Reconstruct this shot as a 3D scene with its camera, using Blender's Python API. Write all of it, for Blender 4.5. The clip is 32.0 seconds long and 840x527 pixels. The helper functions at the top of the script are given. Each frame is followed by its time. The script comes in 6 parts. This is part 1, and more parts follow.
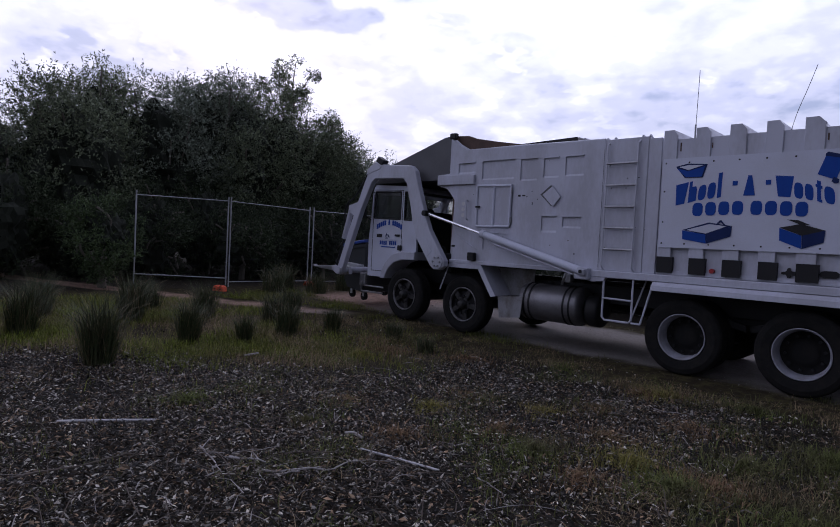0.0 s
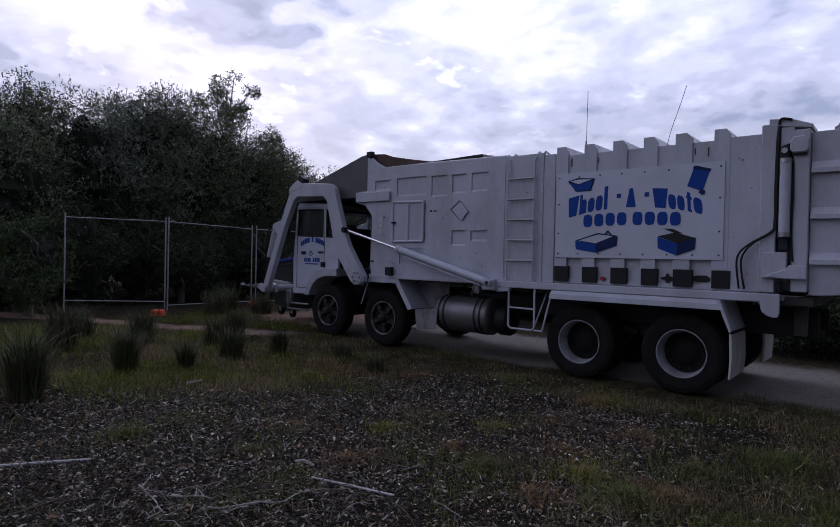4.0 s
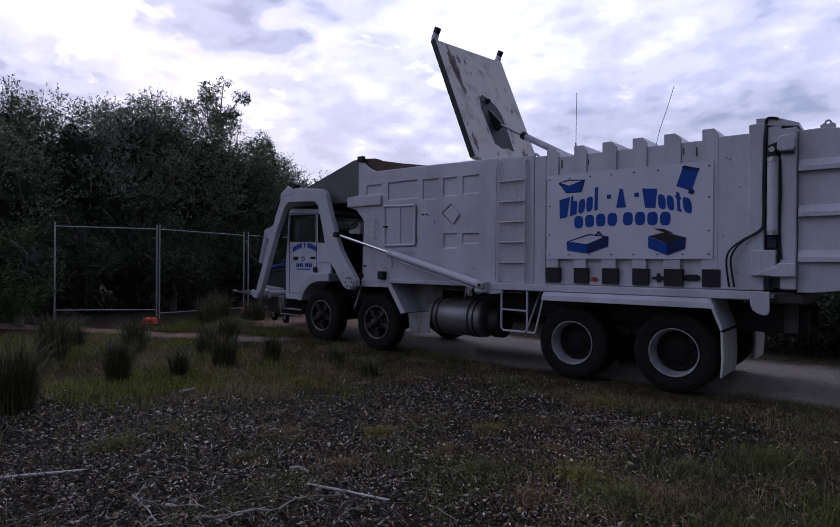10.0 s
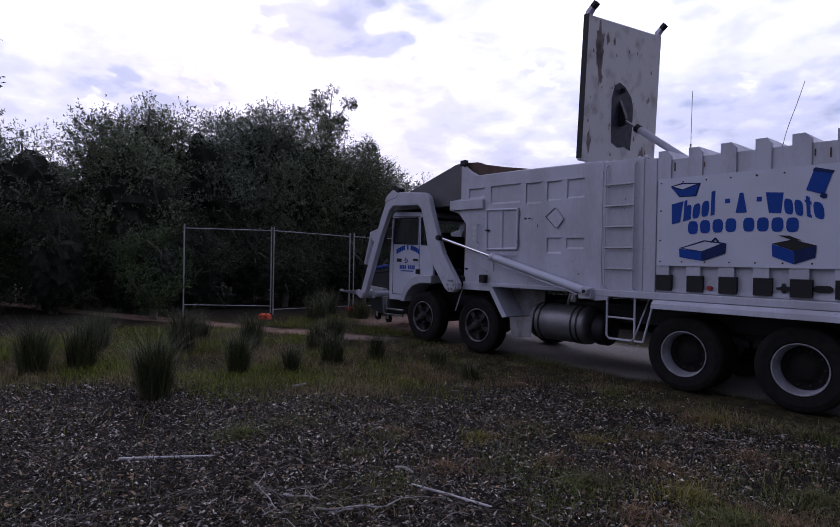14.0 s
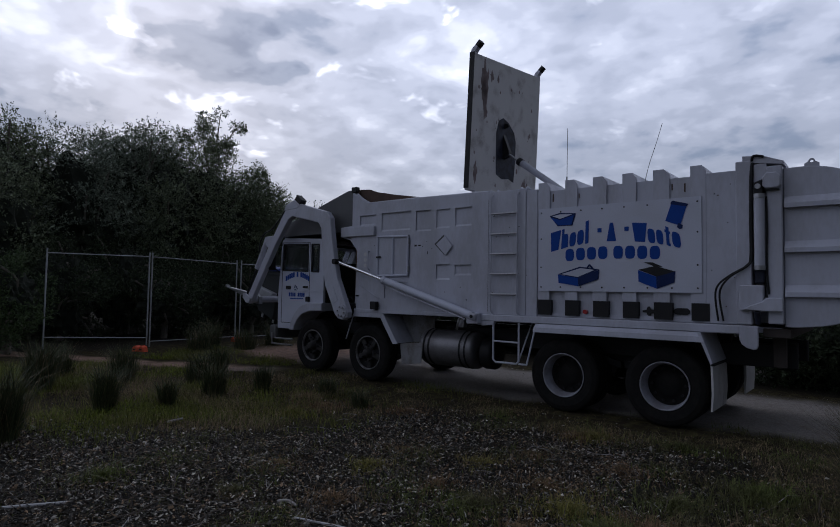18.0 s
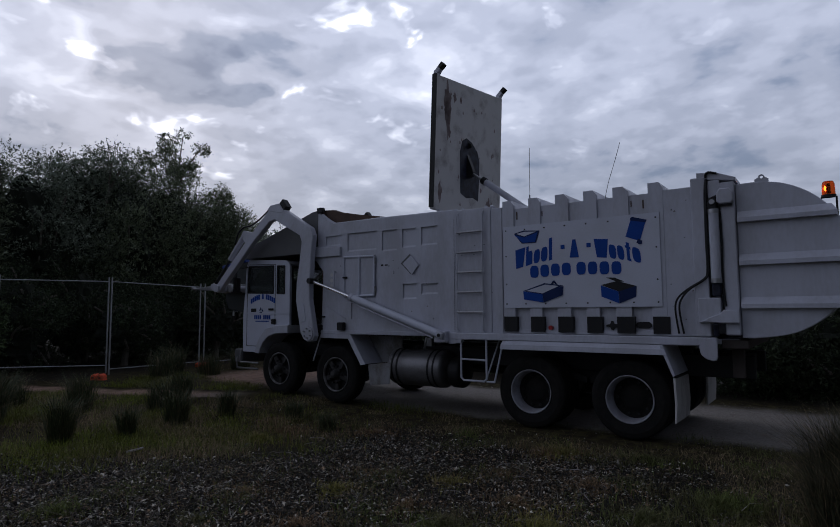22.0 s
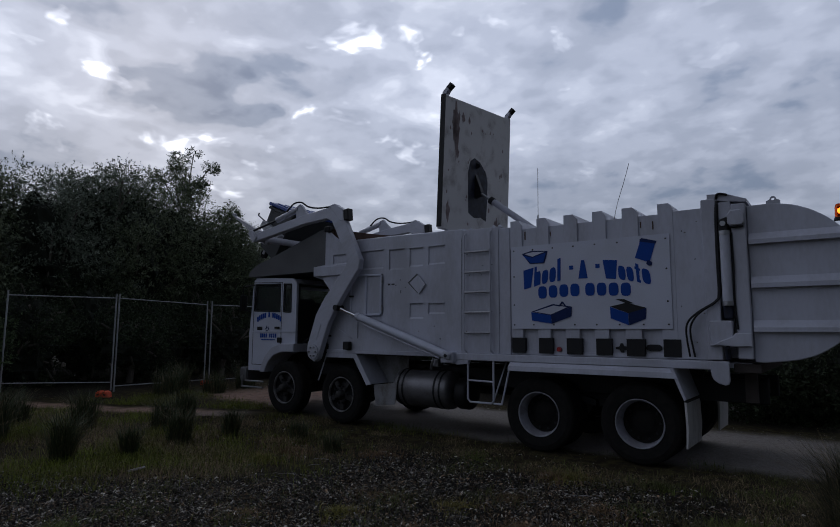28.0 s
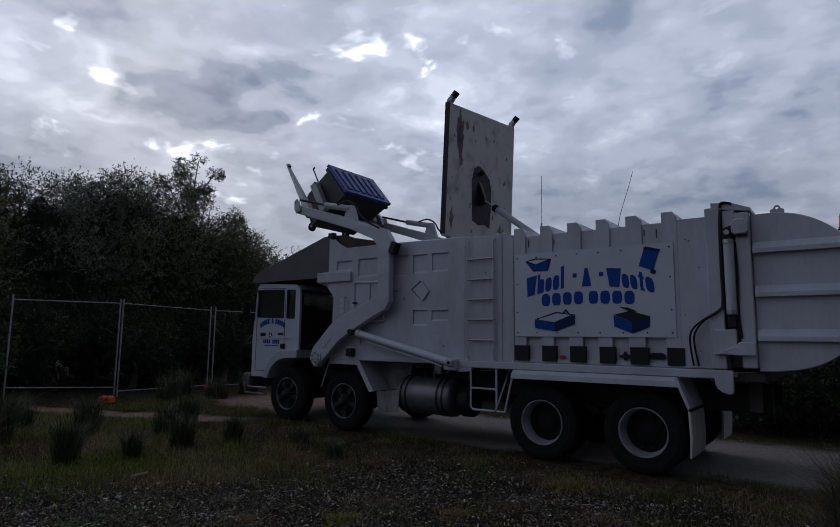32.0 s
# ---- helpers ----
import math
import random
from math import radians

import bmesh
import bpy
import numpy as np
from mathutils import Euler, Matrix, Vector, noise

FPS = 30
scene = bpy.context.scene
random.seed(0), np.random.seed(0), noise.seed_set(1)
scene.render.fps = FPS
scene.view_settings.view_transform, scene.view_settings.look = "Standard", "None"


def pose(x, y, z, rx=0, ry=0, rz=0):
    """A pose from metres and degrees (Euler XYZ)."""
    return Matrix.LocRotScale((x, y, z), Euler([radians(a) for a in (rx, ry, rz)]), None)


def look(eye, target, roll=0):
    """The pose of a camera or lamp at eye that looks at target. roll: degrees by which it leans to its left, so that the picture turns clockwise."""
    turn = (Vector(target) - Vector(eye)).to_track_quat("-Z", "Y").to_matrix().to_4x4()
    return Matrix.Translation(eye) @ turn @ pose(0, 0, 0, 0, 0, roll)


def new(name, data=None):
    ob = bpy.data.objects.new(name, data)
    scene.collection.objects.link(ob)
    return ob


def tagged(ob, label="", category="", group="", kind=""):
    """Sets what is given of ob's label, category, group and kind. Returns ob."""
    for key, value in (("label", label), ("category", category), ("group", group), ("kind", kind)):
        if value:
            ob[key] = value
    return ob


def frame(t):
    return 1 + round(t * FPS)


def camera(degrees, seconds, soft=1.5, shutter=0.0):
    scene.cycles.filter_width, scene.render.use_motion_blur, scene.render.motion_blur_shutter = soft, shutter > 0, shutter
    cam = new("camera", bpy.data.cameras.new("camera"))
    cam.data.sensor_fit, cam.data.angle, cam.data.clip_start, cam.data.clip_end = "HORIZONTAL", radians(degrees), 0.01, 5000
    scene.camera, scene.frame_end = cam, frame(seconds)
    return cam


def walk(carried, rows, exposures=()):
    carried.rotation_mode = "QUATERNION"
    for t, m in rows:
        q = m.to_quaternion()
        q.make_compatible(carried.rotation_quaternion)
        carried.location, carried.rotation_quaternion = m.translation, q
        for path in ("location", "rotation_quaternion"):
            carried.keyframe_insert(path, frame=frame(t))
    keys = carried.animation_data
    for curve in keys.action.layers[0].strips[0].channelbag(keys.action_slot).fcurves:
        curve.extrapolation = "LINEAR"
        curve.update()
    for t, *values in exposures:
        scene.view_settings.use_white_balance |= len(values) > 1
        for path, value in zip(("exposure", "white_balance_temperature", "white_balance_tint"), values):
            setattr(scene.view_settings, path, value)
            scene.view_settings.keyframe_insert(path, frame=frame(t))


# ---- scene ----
cam = camera(71.45, 32.0, soft=1.0)
PATH = [
    (0, pose(9.351, -7.568, 1.567, 87.93, -2.89, 45.40)),
    (0.5, pose(9.328, -7.558, 1.618, 90.29, -2.41, 43.89)),
    (1, pose(9.319, -7.561, 1.584, 88.01, -2.20, 43.83)),
    (1.5, pose(9.295, -7.561, 1.625, 89.55, -1.98, 43.83)),
    (2, pose(9.268, -7.547, 1.606, 90.51, -1.53, 42.26)),
    (2.5, pose(9.302, -7.540, 1.620, 90.94, -1.60, 40.93)),
    (3.0, pose(9.308, -7.528, 1.622, 90.74, -1.14, 39.79)),
    (3.5, pose(9.309, -7.538, 1.633, 90.87, -0.66, 39.61)),
    (4.0, pose(9.305, -7.541, 1.608, 89.48, -1.28, 40.10)),
    (4.5, pose(9.305, -7.536, 1.600, 89.42, -1.48, 39.90)),
    (6.5, pose(9.311, -7.538, 1.619, 89.29, -0.08, 40.48)),
    (7.0, pose(9.313, -7.540, 1.611, 88.84, 0.06, 40.34)),
    (7.5, pose(9.312, -7.562, 1.621, 89.10, 0.10, 40.94)),
    (8.0, pose(9.316, -7.567, 1.610, 89.36, 0.21, 41.15)),
    (8.5, pose(9.310, -7.530, 1.598, 89.23, 0.60, 39.71)),
    (9.0, pose(9.318, -7.535, 1.608, 89.93, 0.22, 38.59)),
    (9.5, pose(9.323, -7.532, 1.635, 90.36, 0.05, 38.88)),
    (10.0, pose(9.316, -7.539, 1.612, 89.82, -0.34, 39.41)),
    (10.5, pose(9.325, -7.530, 1.574, 88.24, -0.39, 39.55)),
    (11.0, pose(9.345, -7.494, 1.582, 89.36, -0.68, 36.87)),
    (11.5, pose(9.350, -7.497, 1.589, 89.11, -0.76, 36.81)),
    (12.0, pose(9.344, -7.521, 1.606, 89.19, -0.51, 38.17)),
    (12.5, pose(9.332, -7.562, 1.615, 88.39, -0.75, 40.16)),
    (13.0, pose(9.338, -7.616, 1.633, 88.27, -0.58, 43.83)),
    (13.5, pose(9.343, -7.630, 1.698, 89.46, -0.86, 49.61)),
    (15.5, pose(9.340, -7.638, 1.652, 91.11, -1.81, 45.19)),
    (16.0, pose(9.341, -7.633, 1.653, 92.09, -1.71, 44.25)),
    (16.5, pose(9.342, -7.590, 1.624, 92.45, -1.44, 42.13)),
    (17.0, pose(9.330, -7.560, 1.640, 92.58, -1.24, 39.80)),
    (17.5, pose(9.348, -7.572, 1.625, 93.01, -1.04, 39.24)),
    (18.0, pose(9.351, -7.564, 1.627, 92.75, -0.93, 38.74)),
    (18.5, pose(9.357, -7.550, 1.636, 93.23, -0.70, 38.46)),
    (19.0, pose(9.359, -7.560, 1.619, 93.83, -0.72, 38.02)),
    (19.5, pose(9.376, -7.517, 1.592, 93.62, -0.36, 34.24)),
    (20.0, pose(9.403, -7.511, 1.589, 93.81, 0.12, 33.00)),
    (20.5, pose(9.392, -7.525, 1.604, 93.66, 0.03, 33.03)),
    (21.0, pose(9.386, -7.538, 1.604, 94.32, -0.04, 33.50)),
    (21.5, pose(9.388, -7.537, 1.625, 94.09, 0.42, 34.23)),
    (22.0, pose(9.377, -7.544, 1.619, 94.71, 0.32, 35.73)),
    (22.5, pose(9.305, -7.518, 1.641, 95.71, 0.56, 36.49)),
    (23.0, pose(9.346, -7.538, 1.629, 95.61, 0.09, 36.67)),
    (23.5, pose(9.347, -7.543, 1.630, 95.72, 0.53, 36.72)),
    (24.0, pose(9.340, -7.541, 1.627, 95.80, 1.46, 36.70)),
    (24.5, pose(9.345, -7.534, 1.634, 95.13, 1.44, 36.03)),
    (25.0, pose(9.342, -7.545, 1.647, 95.61, 1.03, 36.38)),
    (25.5, pose(9.337, -7.544, 1.640, 96.51, 0.09, 37.32)),
    (27.5, pose(9.356, -7.518, 1.624, 96.76, 0.11, 38.33)),
    (28.0, pose(9.349, -7.503, 1.620, 96.64, -0.29, 36.39)),
    (28.5, pose(9.351, -7.517, 1.622, 97.26, -0.48, 37.18)),
    (29.0, pose(9.359, -7.506, 1.619, 96.38, -0.49, 37.14)),
    (29.5, pose(9.348, -7.505, 1.621, 95.78, -0.54, 37.32)),
    (30.0, pose(9.352, -7.513, 1.619, 96.15, -0.48, 37.23)),
    (30.5, pose(9.351, -7.511, 1.623, 96.99, -0.26, 37.27)),
    (31.0, pose(9.367, -7.505, 1.620, 97.76, 0.03, 37.15)),
    (31.5, pose(9.375, -7.514, 1.623, 97.19, -0.47, 37.02)),
    (32.0, pose(9.353, -7.517, 1.620, 97.31, -0.65, 36.66)),
]
walk(cam, PATH, exposures=[(0.0, 0.22, 6030, 25), (1.0, 0.36, 6030, 25), (2.0, -0.14, 6080, 21), (3.0, -0.18, 6080, 21), (4.0, -0.03, 6040, 23), (7.0, 0.14, 6010, 26), (8.0, 0.18, 6010, 26), (10.0, 0.0, 6010, 26), (11.0, 0.24, 5990, 30), (12.0, 0.31, 5990, 30), (13.5, 0.29, 5990, 30), (16.0, -0.31, 6060, 17), (18.0, -0.5, 6100, 13), (20.5, -0.58, 6100, 13), (24.0, -0.78, 6110, 12), (25.5, -0.78, 6110, 11), (32.0, -0.83, 6110, 11)])

# ---- sky and sun behind broken cloud ----
SUN_AZ, SUN_EL = 63.0, 24.0      # degrees: turned to the left of +Y, and above the horizon
sun_way = Vector((-math.sin(radians(SUN_AZ)) * math.cos(radians(SUN_EL)), math.cos(radians(SUN_AZ)) * math.cos(radians(SUN_EL)), math.sin(radians(SUN_EL))))
sun = new("sun", bpy.data.lights.new("sun", "SUN"))
sun.data.energy, sun.data.angle, sun.data.color = 0.6, radians(25), (1.0, 0.97, 0.93)
sun.matrix_world = look((0, 0, 30), Vector((0, 0, 30)) - sun_way)


def build_world():
    w = bpy.data.worlds.new("cloudy_sky")
    scene.world = w
    w.use_nodes = True
    nt = w.node_tree
    nt.nodes.clear()
    N, L = nt.nodes.new, nt.links.new

    def m(op, a, b=None, c=None):
        n = N("ShaderNodeMath")
        n.operation = op
        for i, v in enumerate((a, b, c)):
            if v is None:
                continue
            if isinstance(v, (int, float)):
                n.inputs[i].default_value = v
            else:
                L(v, n.inputs[i])
        return n.outputs[0]

    out, bg, co = N("ShaderNodeOutputWorld"), N("ShaderNodeBackground"), N("ShaderNodeTexCoord")
    sep = N("ShaderNodeSeparateXYZ")
    L(co.outputs["Generated"], sep.inputs[0])
    up = m("MAXIMUM", sep.outputs[2], 0.0)
    lift = m("ADD", up, 0.22)
    comb = N("ShaderNodeCombineXYZ")
    L(m("DIVIDE", sep.outputs[0], lift), comb.inputs[0])
    L(m("DIVIDE", sep.outputs[1], lift), comb.inputs[1])

    # the smallest puffs stand up more, so they are drawn out less towards the horizon
    lift2 = m("ADD", up, 0.5)
    comb2 = N("ShaderNodeCombineXYZ")
    L(m("DIVIDE", sep.outputs[0], lift2), comb2.inputs[0])
    L(m("DIVIDE", sep.outputs[1], lift2), comb2.inputs[1])
    L(m("MULTIPLY", up, 1.6), comb2.inputs[2])

    def cloud(scale, detail, rough, shift, dist=0.0, way=comb):
        mp = N("ShaderNodeMapping")
        mp.inputs["Location"].default_value = shift
        L(way.outputs[0], mp.inputs[0])
        t = N("ShaderNodeTexNoise")
        t.inputs["Scale"].default_value, t.inputs["Detail"].default_value, t.inputs["Roughness"].default_value = scale, detail, rough
        t.inputs["Distortion"].default_value = dist
        L(mp.outputs[0], t.inputs["Vector"])
        return t.outputs["Fac"]

    big = cloud(1.3, 3, 0.5, (3.1, 7.4, 0), 0.2)
    mid = cloud(4.2, 3, 0.5, (1.7, 2.2, 0), 0.15)
    small = cloud(10.0, 3, 0.45, (8.2, 5.0, 0), 0.1)
    puff = cloud(11.0, 4, 0.5, (2.2, 6.1, 0.4), 0.2, comb2)
    dens = m("ADD", m("ADD", m("MULTIPLY", big, 0.26), m("MULTIPLY", mid, 0.42)), m("ADD", m("MULTIPLY", small, 0.14), m("MULTIPLY_ADD", puff, 0.30, -0.06)))
    # small torn holes where the bright layer above shows
    hole = N("ShaderNodeMapRange")
    hole.interpolation_type = "SMOOTHSTEP"
    L(cloud(10.0, 3, 0.55, (5.5, 1.3, 0.2), 0.3, comb2), hole.inputs[0])
    hole.inputs[1].default_value, hole.inputs[2].default_value = 0.60, 0.71
    sunward = N("ShaderNodeVectorMath")
    sunward.operation = "DOT_PRODUCT"
    L(co.outputs["Generated"], sunward.inputs[0])
    sunward.inputs[1].default_value = sun_way
    thin = N("ShaderNodeMapRange")
    thin.interpolation_type = "SMOOTHSTEP"
    L(sunward.outputs["Value"], thin.inputs[0])
    thin.inputs[1].default_value, thin.inputs[2].default_value = 0.60, 0.95
    thin.inputs[3].default_value, thin.inputs[4].default_value = -0.05, -0.17
    dens = m("ADD", dens, m("MULTIPLY", hole.outputs[0], thin.outputs[0]))

    # heavy banks of cloud and thinner, brighter fields beside them, all broken up by the noise
    def bank(x, y, r, s):
        v = N("ShaderNodeVectorMath")
        v.operation = "DISTANCE"
        L(comb.outputs[0], v.inputs[0])
        v.inputs[1].default_value = (x, y, 0)
        r2 = N("ShaderNodeMapRange")
        r2.interpolation_type = "SMOOTHSTEP"
        L(m("ADD", v.outputs["Value"], m("MULTIPLY_ADD", mid, 0.8, -0.4)), r2.inputs[0])
        r2.inputs[1].default_value, r2.inputs[2].default_value = r, r * 0.2
        return m("MULTIPLY", m("MULTIPLY", r2.outputs[0], m("MULTIPLY_ADD", small, 1.6, 0.2)), s)

    for x, y, r, s in ((-1.36, 0.83, 0.27, 0.32), (-1.08, 1.02, 0.20, 0.12), (-1.98, 0.62, 0.36, 0.13), (-0.55, 2.05, 0.45, 0.07), (-1.46, 0.63, 0.36, -0.085), (-1.24, 0.50, 0.16, 0.12), (-0.10, 1.62, 0.45, 0.08), (-0.80, 1.25, 0.65, -0.052), (-1.62, 1.02, 0.28, -0.07)):
        dens = m("ADD", dens, bank(x, y, r, s))
    ramp = N("ShaderNodeValToRGB")
    L(dens, ramp.inputs[0])
    stops = ((0.30, (17.0, 17.3, 18.6, 1)), (0.38, (10.6, 11.0, 12.3, 1)), (0.43, (8.6, 9.05, 10.4, 1)), (0.48, (7.3, 7.75, 9.1, 1)), (0.56, (6.0, 6.45, 7.7, 1)), (0.66, (3.7, 4.35, 5.7, 1)), (0.86, (2.1, 2.75, 4.1, 1)))
    ramp.color_ramp.interpolation = "EASE"
    ramp.color_ramp.elements[1].position = 1.0
    ramp.color_ramp.elements[0].position = 0.0
    ramp.color_ramp.elements[0].color = [v / 20 for v in stops[0][1]]
    ramp.color_ramp.elements[1].color = [v / 20 for v in stops[-1][1]]
    for p, col in stops:
        ramp.color_ramp.elements.new(p).color = [v / 20 for v in col[:3]] + [1]
    # nearness to the sun: the cloud there lets more light through
    dot = N("ShaderNodeVectorMath")
    dot.operation = "DOT_PRODUCT"
    L(co.outputs["Generated"], dot.inputs[0])
    dot.inputs[1].default_value = sun_way
    side = N("ShaderNodeMapRange")
    side.interpolation_type = "SMOOTHSTEP"
    L(dot.outputs["Value"], side.inputs[0])
    side.inputs[1].default_value, side.inputs[2].default_value = -0.60, 0.45
    side.inputs[3].default_value, side.inputs[4].default_value = 0.142, 1.12
    sky = N("ShaderNodeTexSky")
    sky.sky_type, sky.sun_disc = "NISHITA", False
    sky.sun_elevation, sky.sun_rotation = radians(SUN_EL), radians(-SUN_AZ)
    glow = N("ShaderNodeMixRGB")
    glow.blend_type, glow.inputs[0].default_value = "MULTIPLY", 1.0
    L(ramp.outputs[0], glow.inputs[1])
    # unseen cloud overhead is dimmed, to lessen the light on the truck
    over = N("ShaderNodeMapRange")
    over.interpolation_type = "SMOOTHSTEP"
    L(up, over.inputs[0])
    over.inputs[1].default_value, over.inputs[2].default_value = 0.46, 0.85
    over.inputs[3].default_value, over.inputs[4].default_value = 20.0, 9.0
    # and the farther cloud is seen through more of it
    low_sky = N("ShaderNodeMapRange")
    low_sky.interpolation_type = "SMOOTHSTEP"
    L(up, low_sky.inputs[0])
    low_sky.inputs[1].default_value, low_sky.inputs[2].default_value = 0.05, 0.44
    low_sky.inputs[3].default_value, low_sky.inputs[4].default_value = 0.68, 1.18
    L(m("MULTIPLY", m("MULTIPLY", side.outputs[0], over.outputs[0]), low_sky.outputs[0]), glow.inputs[2])
    mix = N("ShaderNodeMixRGB")
    mix.inputs[0].default_value = 0.88
    L(sky.outputs[0], mix.inputs[1])
    L(glow.outputs[0], mix.inputs[2])
    L(mix.outputs[0], bg.inputs[0])
    bg.inputs[1].default_value = 0.10
    L(bg.outputs[0], out.inputs[0])


build_world()


# ---- materials ----
def mat(name, colour, rough=0.6, metal=0.0, second=None, scale=6.0, amount=0.5, bump=0.1, fine=60.0, low=0.4, high=0.65, stretch=(1, 1, 1), island=0.0, spec=0.5, glow=0.0, spark=0.0, thin=0.0, dent=0.0):
    """Two colours mixed by large and small noise, with fine relief."""
    ma = bpy.data.materials.new(name)
    ma.use_nodes = True
    nt = ma.node_tree
    N, L = nt.nodes.new, nt.links.new
    b = nt.nodes["Principled BSDF"]
    b.inputs["Roughness"].default_value, b.inputs["Metallic"].default_value = rough, metal
    b.inputs["Specular IOR Level"].default_value = spec
    co, mp = N("ShaderNodeTexCoord"), N("ShaderNodeMapping")
    mp.inputs["Scale"].default_value = stretch
    L(co.outputs["Object"], mp.inputs[0])

    def noise_tex(sc, det=5):
        t = N("ShaderNodeTexNoise")
        t.inputs["Scale"].default_value, t.inputs["Detail"].default_value = sc, det
        L(mp.outputs[0], t.inputs["Vector"])
        return t.outputs["Fac"]

    a, f = noise_tex(scale), noise_tex(fine, 3)
    ad = N("ShaderNodeMath")
    ad.operation = "MULTIPLY_ADD"
    L(f, ad.inputs[0])
    ad.inputs[1].default_value = 0.35
    L(a, ad.inputs[2])
    rg = N("ShaderNodeMapRange")
    L(ad.outputs[0], rg.inputs[0])
    rg.inputs[1].default_value, rg.inputs[2].default_value = low + 0.17, high + 0.17
    rg.inputs[4].default_value = amount
    mx = N("ShaderNodeMixRGB")
    second = second or tuple(c * 0.7 for c in colour)
    mx.inputs[1].default_value, mx.inputs[2].default_value = (*colour, 1), (*second, 1)
    L(rg.outputs[0], mx.inputs[0])
    last = mx.outputs[0]
    if island:
        geo, hs, mr = N("ShaderNodeNewGeometry"), N("ShaderNodeHueSaturation"), N("ShaderNodeMapRange")
        rnd = geo.outputs["Random Per Island"]
        if spark:          # most pieces dull, a few much paler
            pw = N("ShaderNodeMath")
            pw.operation = "POWER"
            L(rnd, pw.inputs[0])
            pw.inputs[1].default_value = spark
            rnd = pw.outputs[0]
        L(rnd, mr.inputs[0])
        mr.inputs[3].default_value, mr.inputs[4].default_value = (1 - island, 1 + island) if not spark else (0.22, 0.22 + island)
        L(mr.outputs[0], hs.inputs["Value"])
        L(last, hs.inputs["Color"])
        last = hs.outputs[0]
    L(last, b.inputs["Base Color"])
    rr = N("ShaderNodeMapRange")
    L(a, rr.inputs[0])
    rr.inputs[3].default_value, rr.inputs[4].default_value = max(rough - 0.1, 0.02), min(rough + 0.12, 1)
    L(rr.outputs[0], b.inputs["Roughness"])
    if bump:
        bp = N("ShaderNodeBump")
        bp.inputs["Strength"].default_value, bp.inputs["Distance"].default_value = bump, 0.01
        L(f, bp.inputs["Height"])
        if dent:          # shallow hand-sized dents in sheet metal
            bd = N("ShaderNodeBump")
            bd.inputs["Strength"].default_value, bd.inputs["Distance"].default_value = dent, 0.06
            L(noise_tex(3.4, 1), bd.inputs["Height"])
            L(bd.outputs[0], bp.inputs["Normal"])
        L(bp.outputs[0], b.inputs["Normal"])
    if glow:
        b.inputs["Emission Color"].default_value, b.inputs["Emission Strength"].default_value = (*colour, 1), glow
    if thin:          # light comes through a leaf from behind
        tl, ms = N("ShaderNodeBsdfTranslucent"), N("ShaderNodeMixShader")
        L(last, tl.inputs["Color"])
        ms.inputs[0].default_value = thin
        L(b.outputs[0], ms.inputs[1])
        L(tl.outputs[0], ms.inputs[2])
        L(ms.outputs[0], nt.nodes["Material Output"].inputs["Surface"])
    return ma


WHITE = mat("white_truck_paint", (0.50, 0.51, 0.59), 0.42, second=(0.38, 0.38, 0.425), scale=2.2, amount=0.75, bump=0.05, fine=28, stretch=(1, 1, 0.35), dent=0.35)
WHITE2 = mat("clean_white_sheet", (0.56, 0.58, 0.68), 0.38, second=(0.47, 0.48, 0.54), scale=1.6, amount=0.5, bump=0.02)
DIRTY = mat("scuffed_white_steel", (0.55, 0.54, 0.54), 0.55, second=(0.2, 0.17, 0.17), scale=3.2, amount=0.8, low=0.52, high=0.75, stretch=(1, 1, 0.3))
GREY = mat("dark_grey_sheet", (0.10, 0.10, 0.105), 0.6, second=(0.07, 0.07, 0.075), scale=2)
BLACK = mat("black_paint", (0.011, 0.011, 0.013), 0.55, second=(0.02, 0.019, 0.018), scale=5, spec=0.3)
STAIN = mat("rust_stain_film", (0.16, 0.115, 0.115), 0.8, second=(0.26, 0.215, 0.21), scale=9, amount=0.9)
DARKBLUEGREY = mat("grease_plate", (0.028, 0.032, 0.055), 0.6, second=(0.014, 0.014, 0.018), scale=7, amount=0.9, spec=0.25)
RUBBER = mat("tyre_rubber", (0.011, 0.011, 0.011), 0.9, second=(0.022, 0.020, 0.018), scale=9, amount=0.7, spec=0.2)
STEEL = mat("brushed_steel", (0.38, 0.38, 0.40), 0.38, 0.9, second=(0.27, 0.27, 0.28), scale=4, stretch=(8, 1, 1))
TANKSKIN = mat("dull_tank_sheet", (0.20, 0.195, 0.205), 0.42, 0.45, second=(0.10, 0.094, 0.098), scale=3, amount=0.8, stretch=(0.6, 1, 1))
BEAM = mat("weathered_brown_beam", (0.085, 0.07, 0.065), 0.85, second=(0.05, 0.04, 0.038), scale=6)
CHROME = mat("chrome_rod", (0.75, 0.75, 0.77), 0.15, 1.0, amount=0.2)
GLASS = mat("tinted_window_glass", (0.26, 0.29, 0.29), 0.03, second=(0.22, 0.25, 0.25), bump=0.0, spec=0.5)
GLASS.node_tree.nodes["Principled BSDF"].inputs["Transmission Weight"].default_value = 0.9
CLEAR = mat("clear_window_glass", (0.80, 0.83, 0.82), 0.03, second=(0.76, 0.80, 0.79), bump=0.0, spec=0.5)
CLEAR.node_tree.nodes["Principled BSDF"].inputs["Transmission Weight"].default_value = 1.0
BLUE = mat("blue_sign_vinyl", (0.006, 0.052, 0.29), 0.6, second=(0.008, 0.063, 0.33), bump=0.0, spec=0.2)
NAVY = mat("dark_blue_vinyl", (0.008, 0.022, 0.10), 0.6, bump=0.0, spec=0.2)
LIDBLUE = mat("blue_lid_plastic", (0.02, 0.055, 0.26), 0.35, second=(0.03, 0.07, 0.3), bump=0.03)
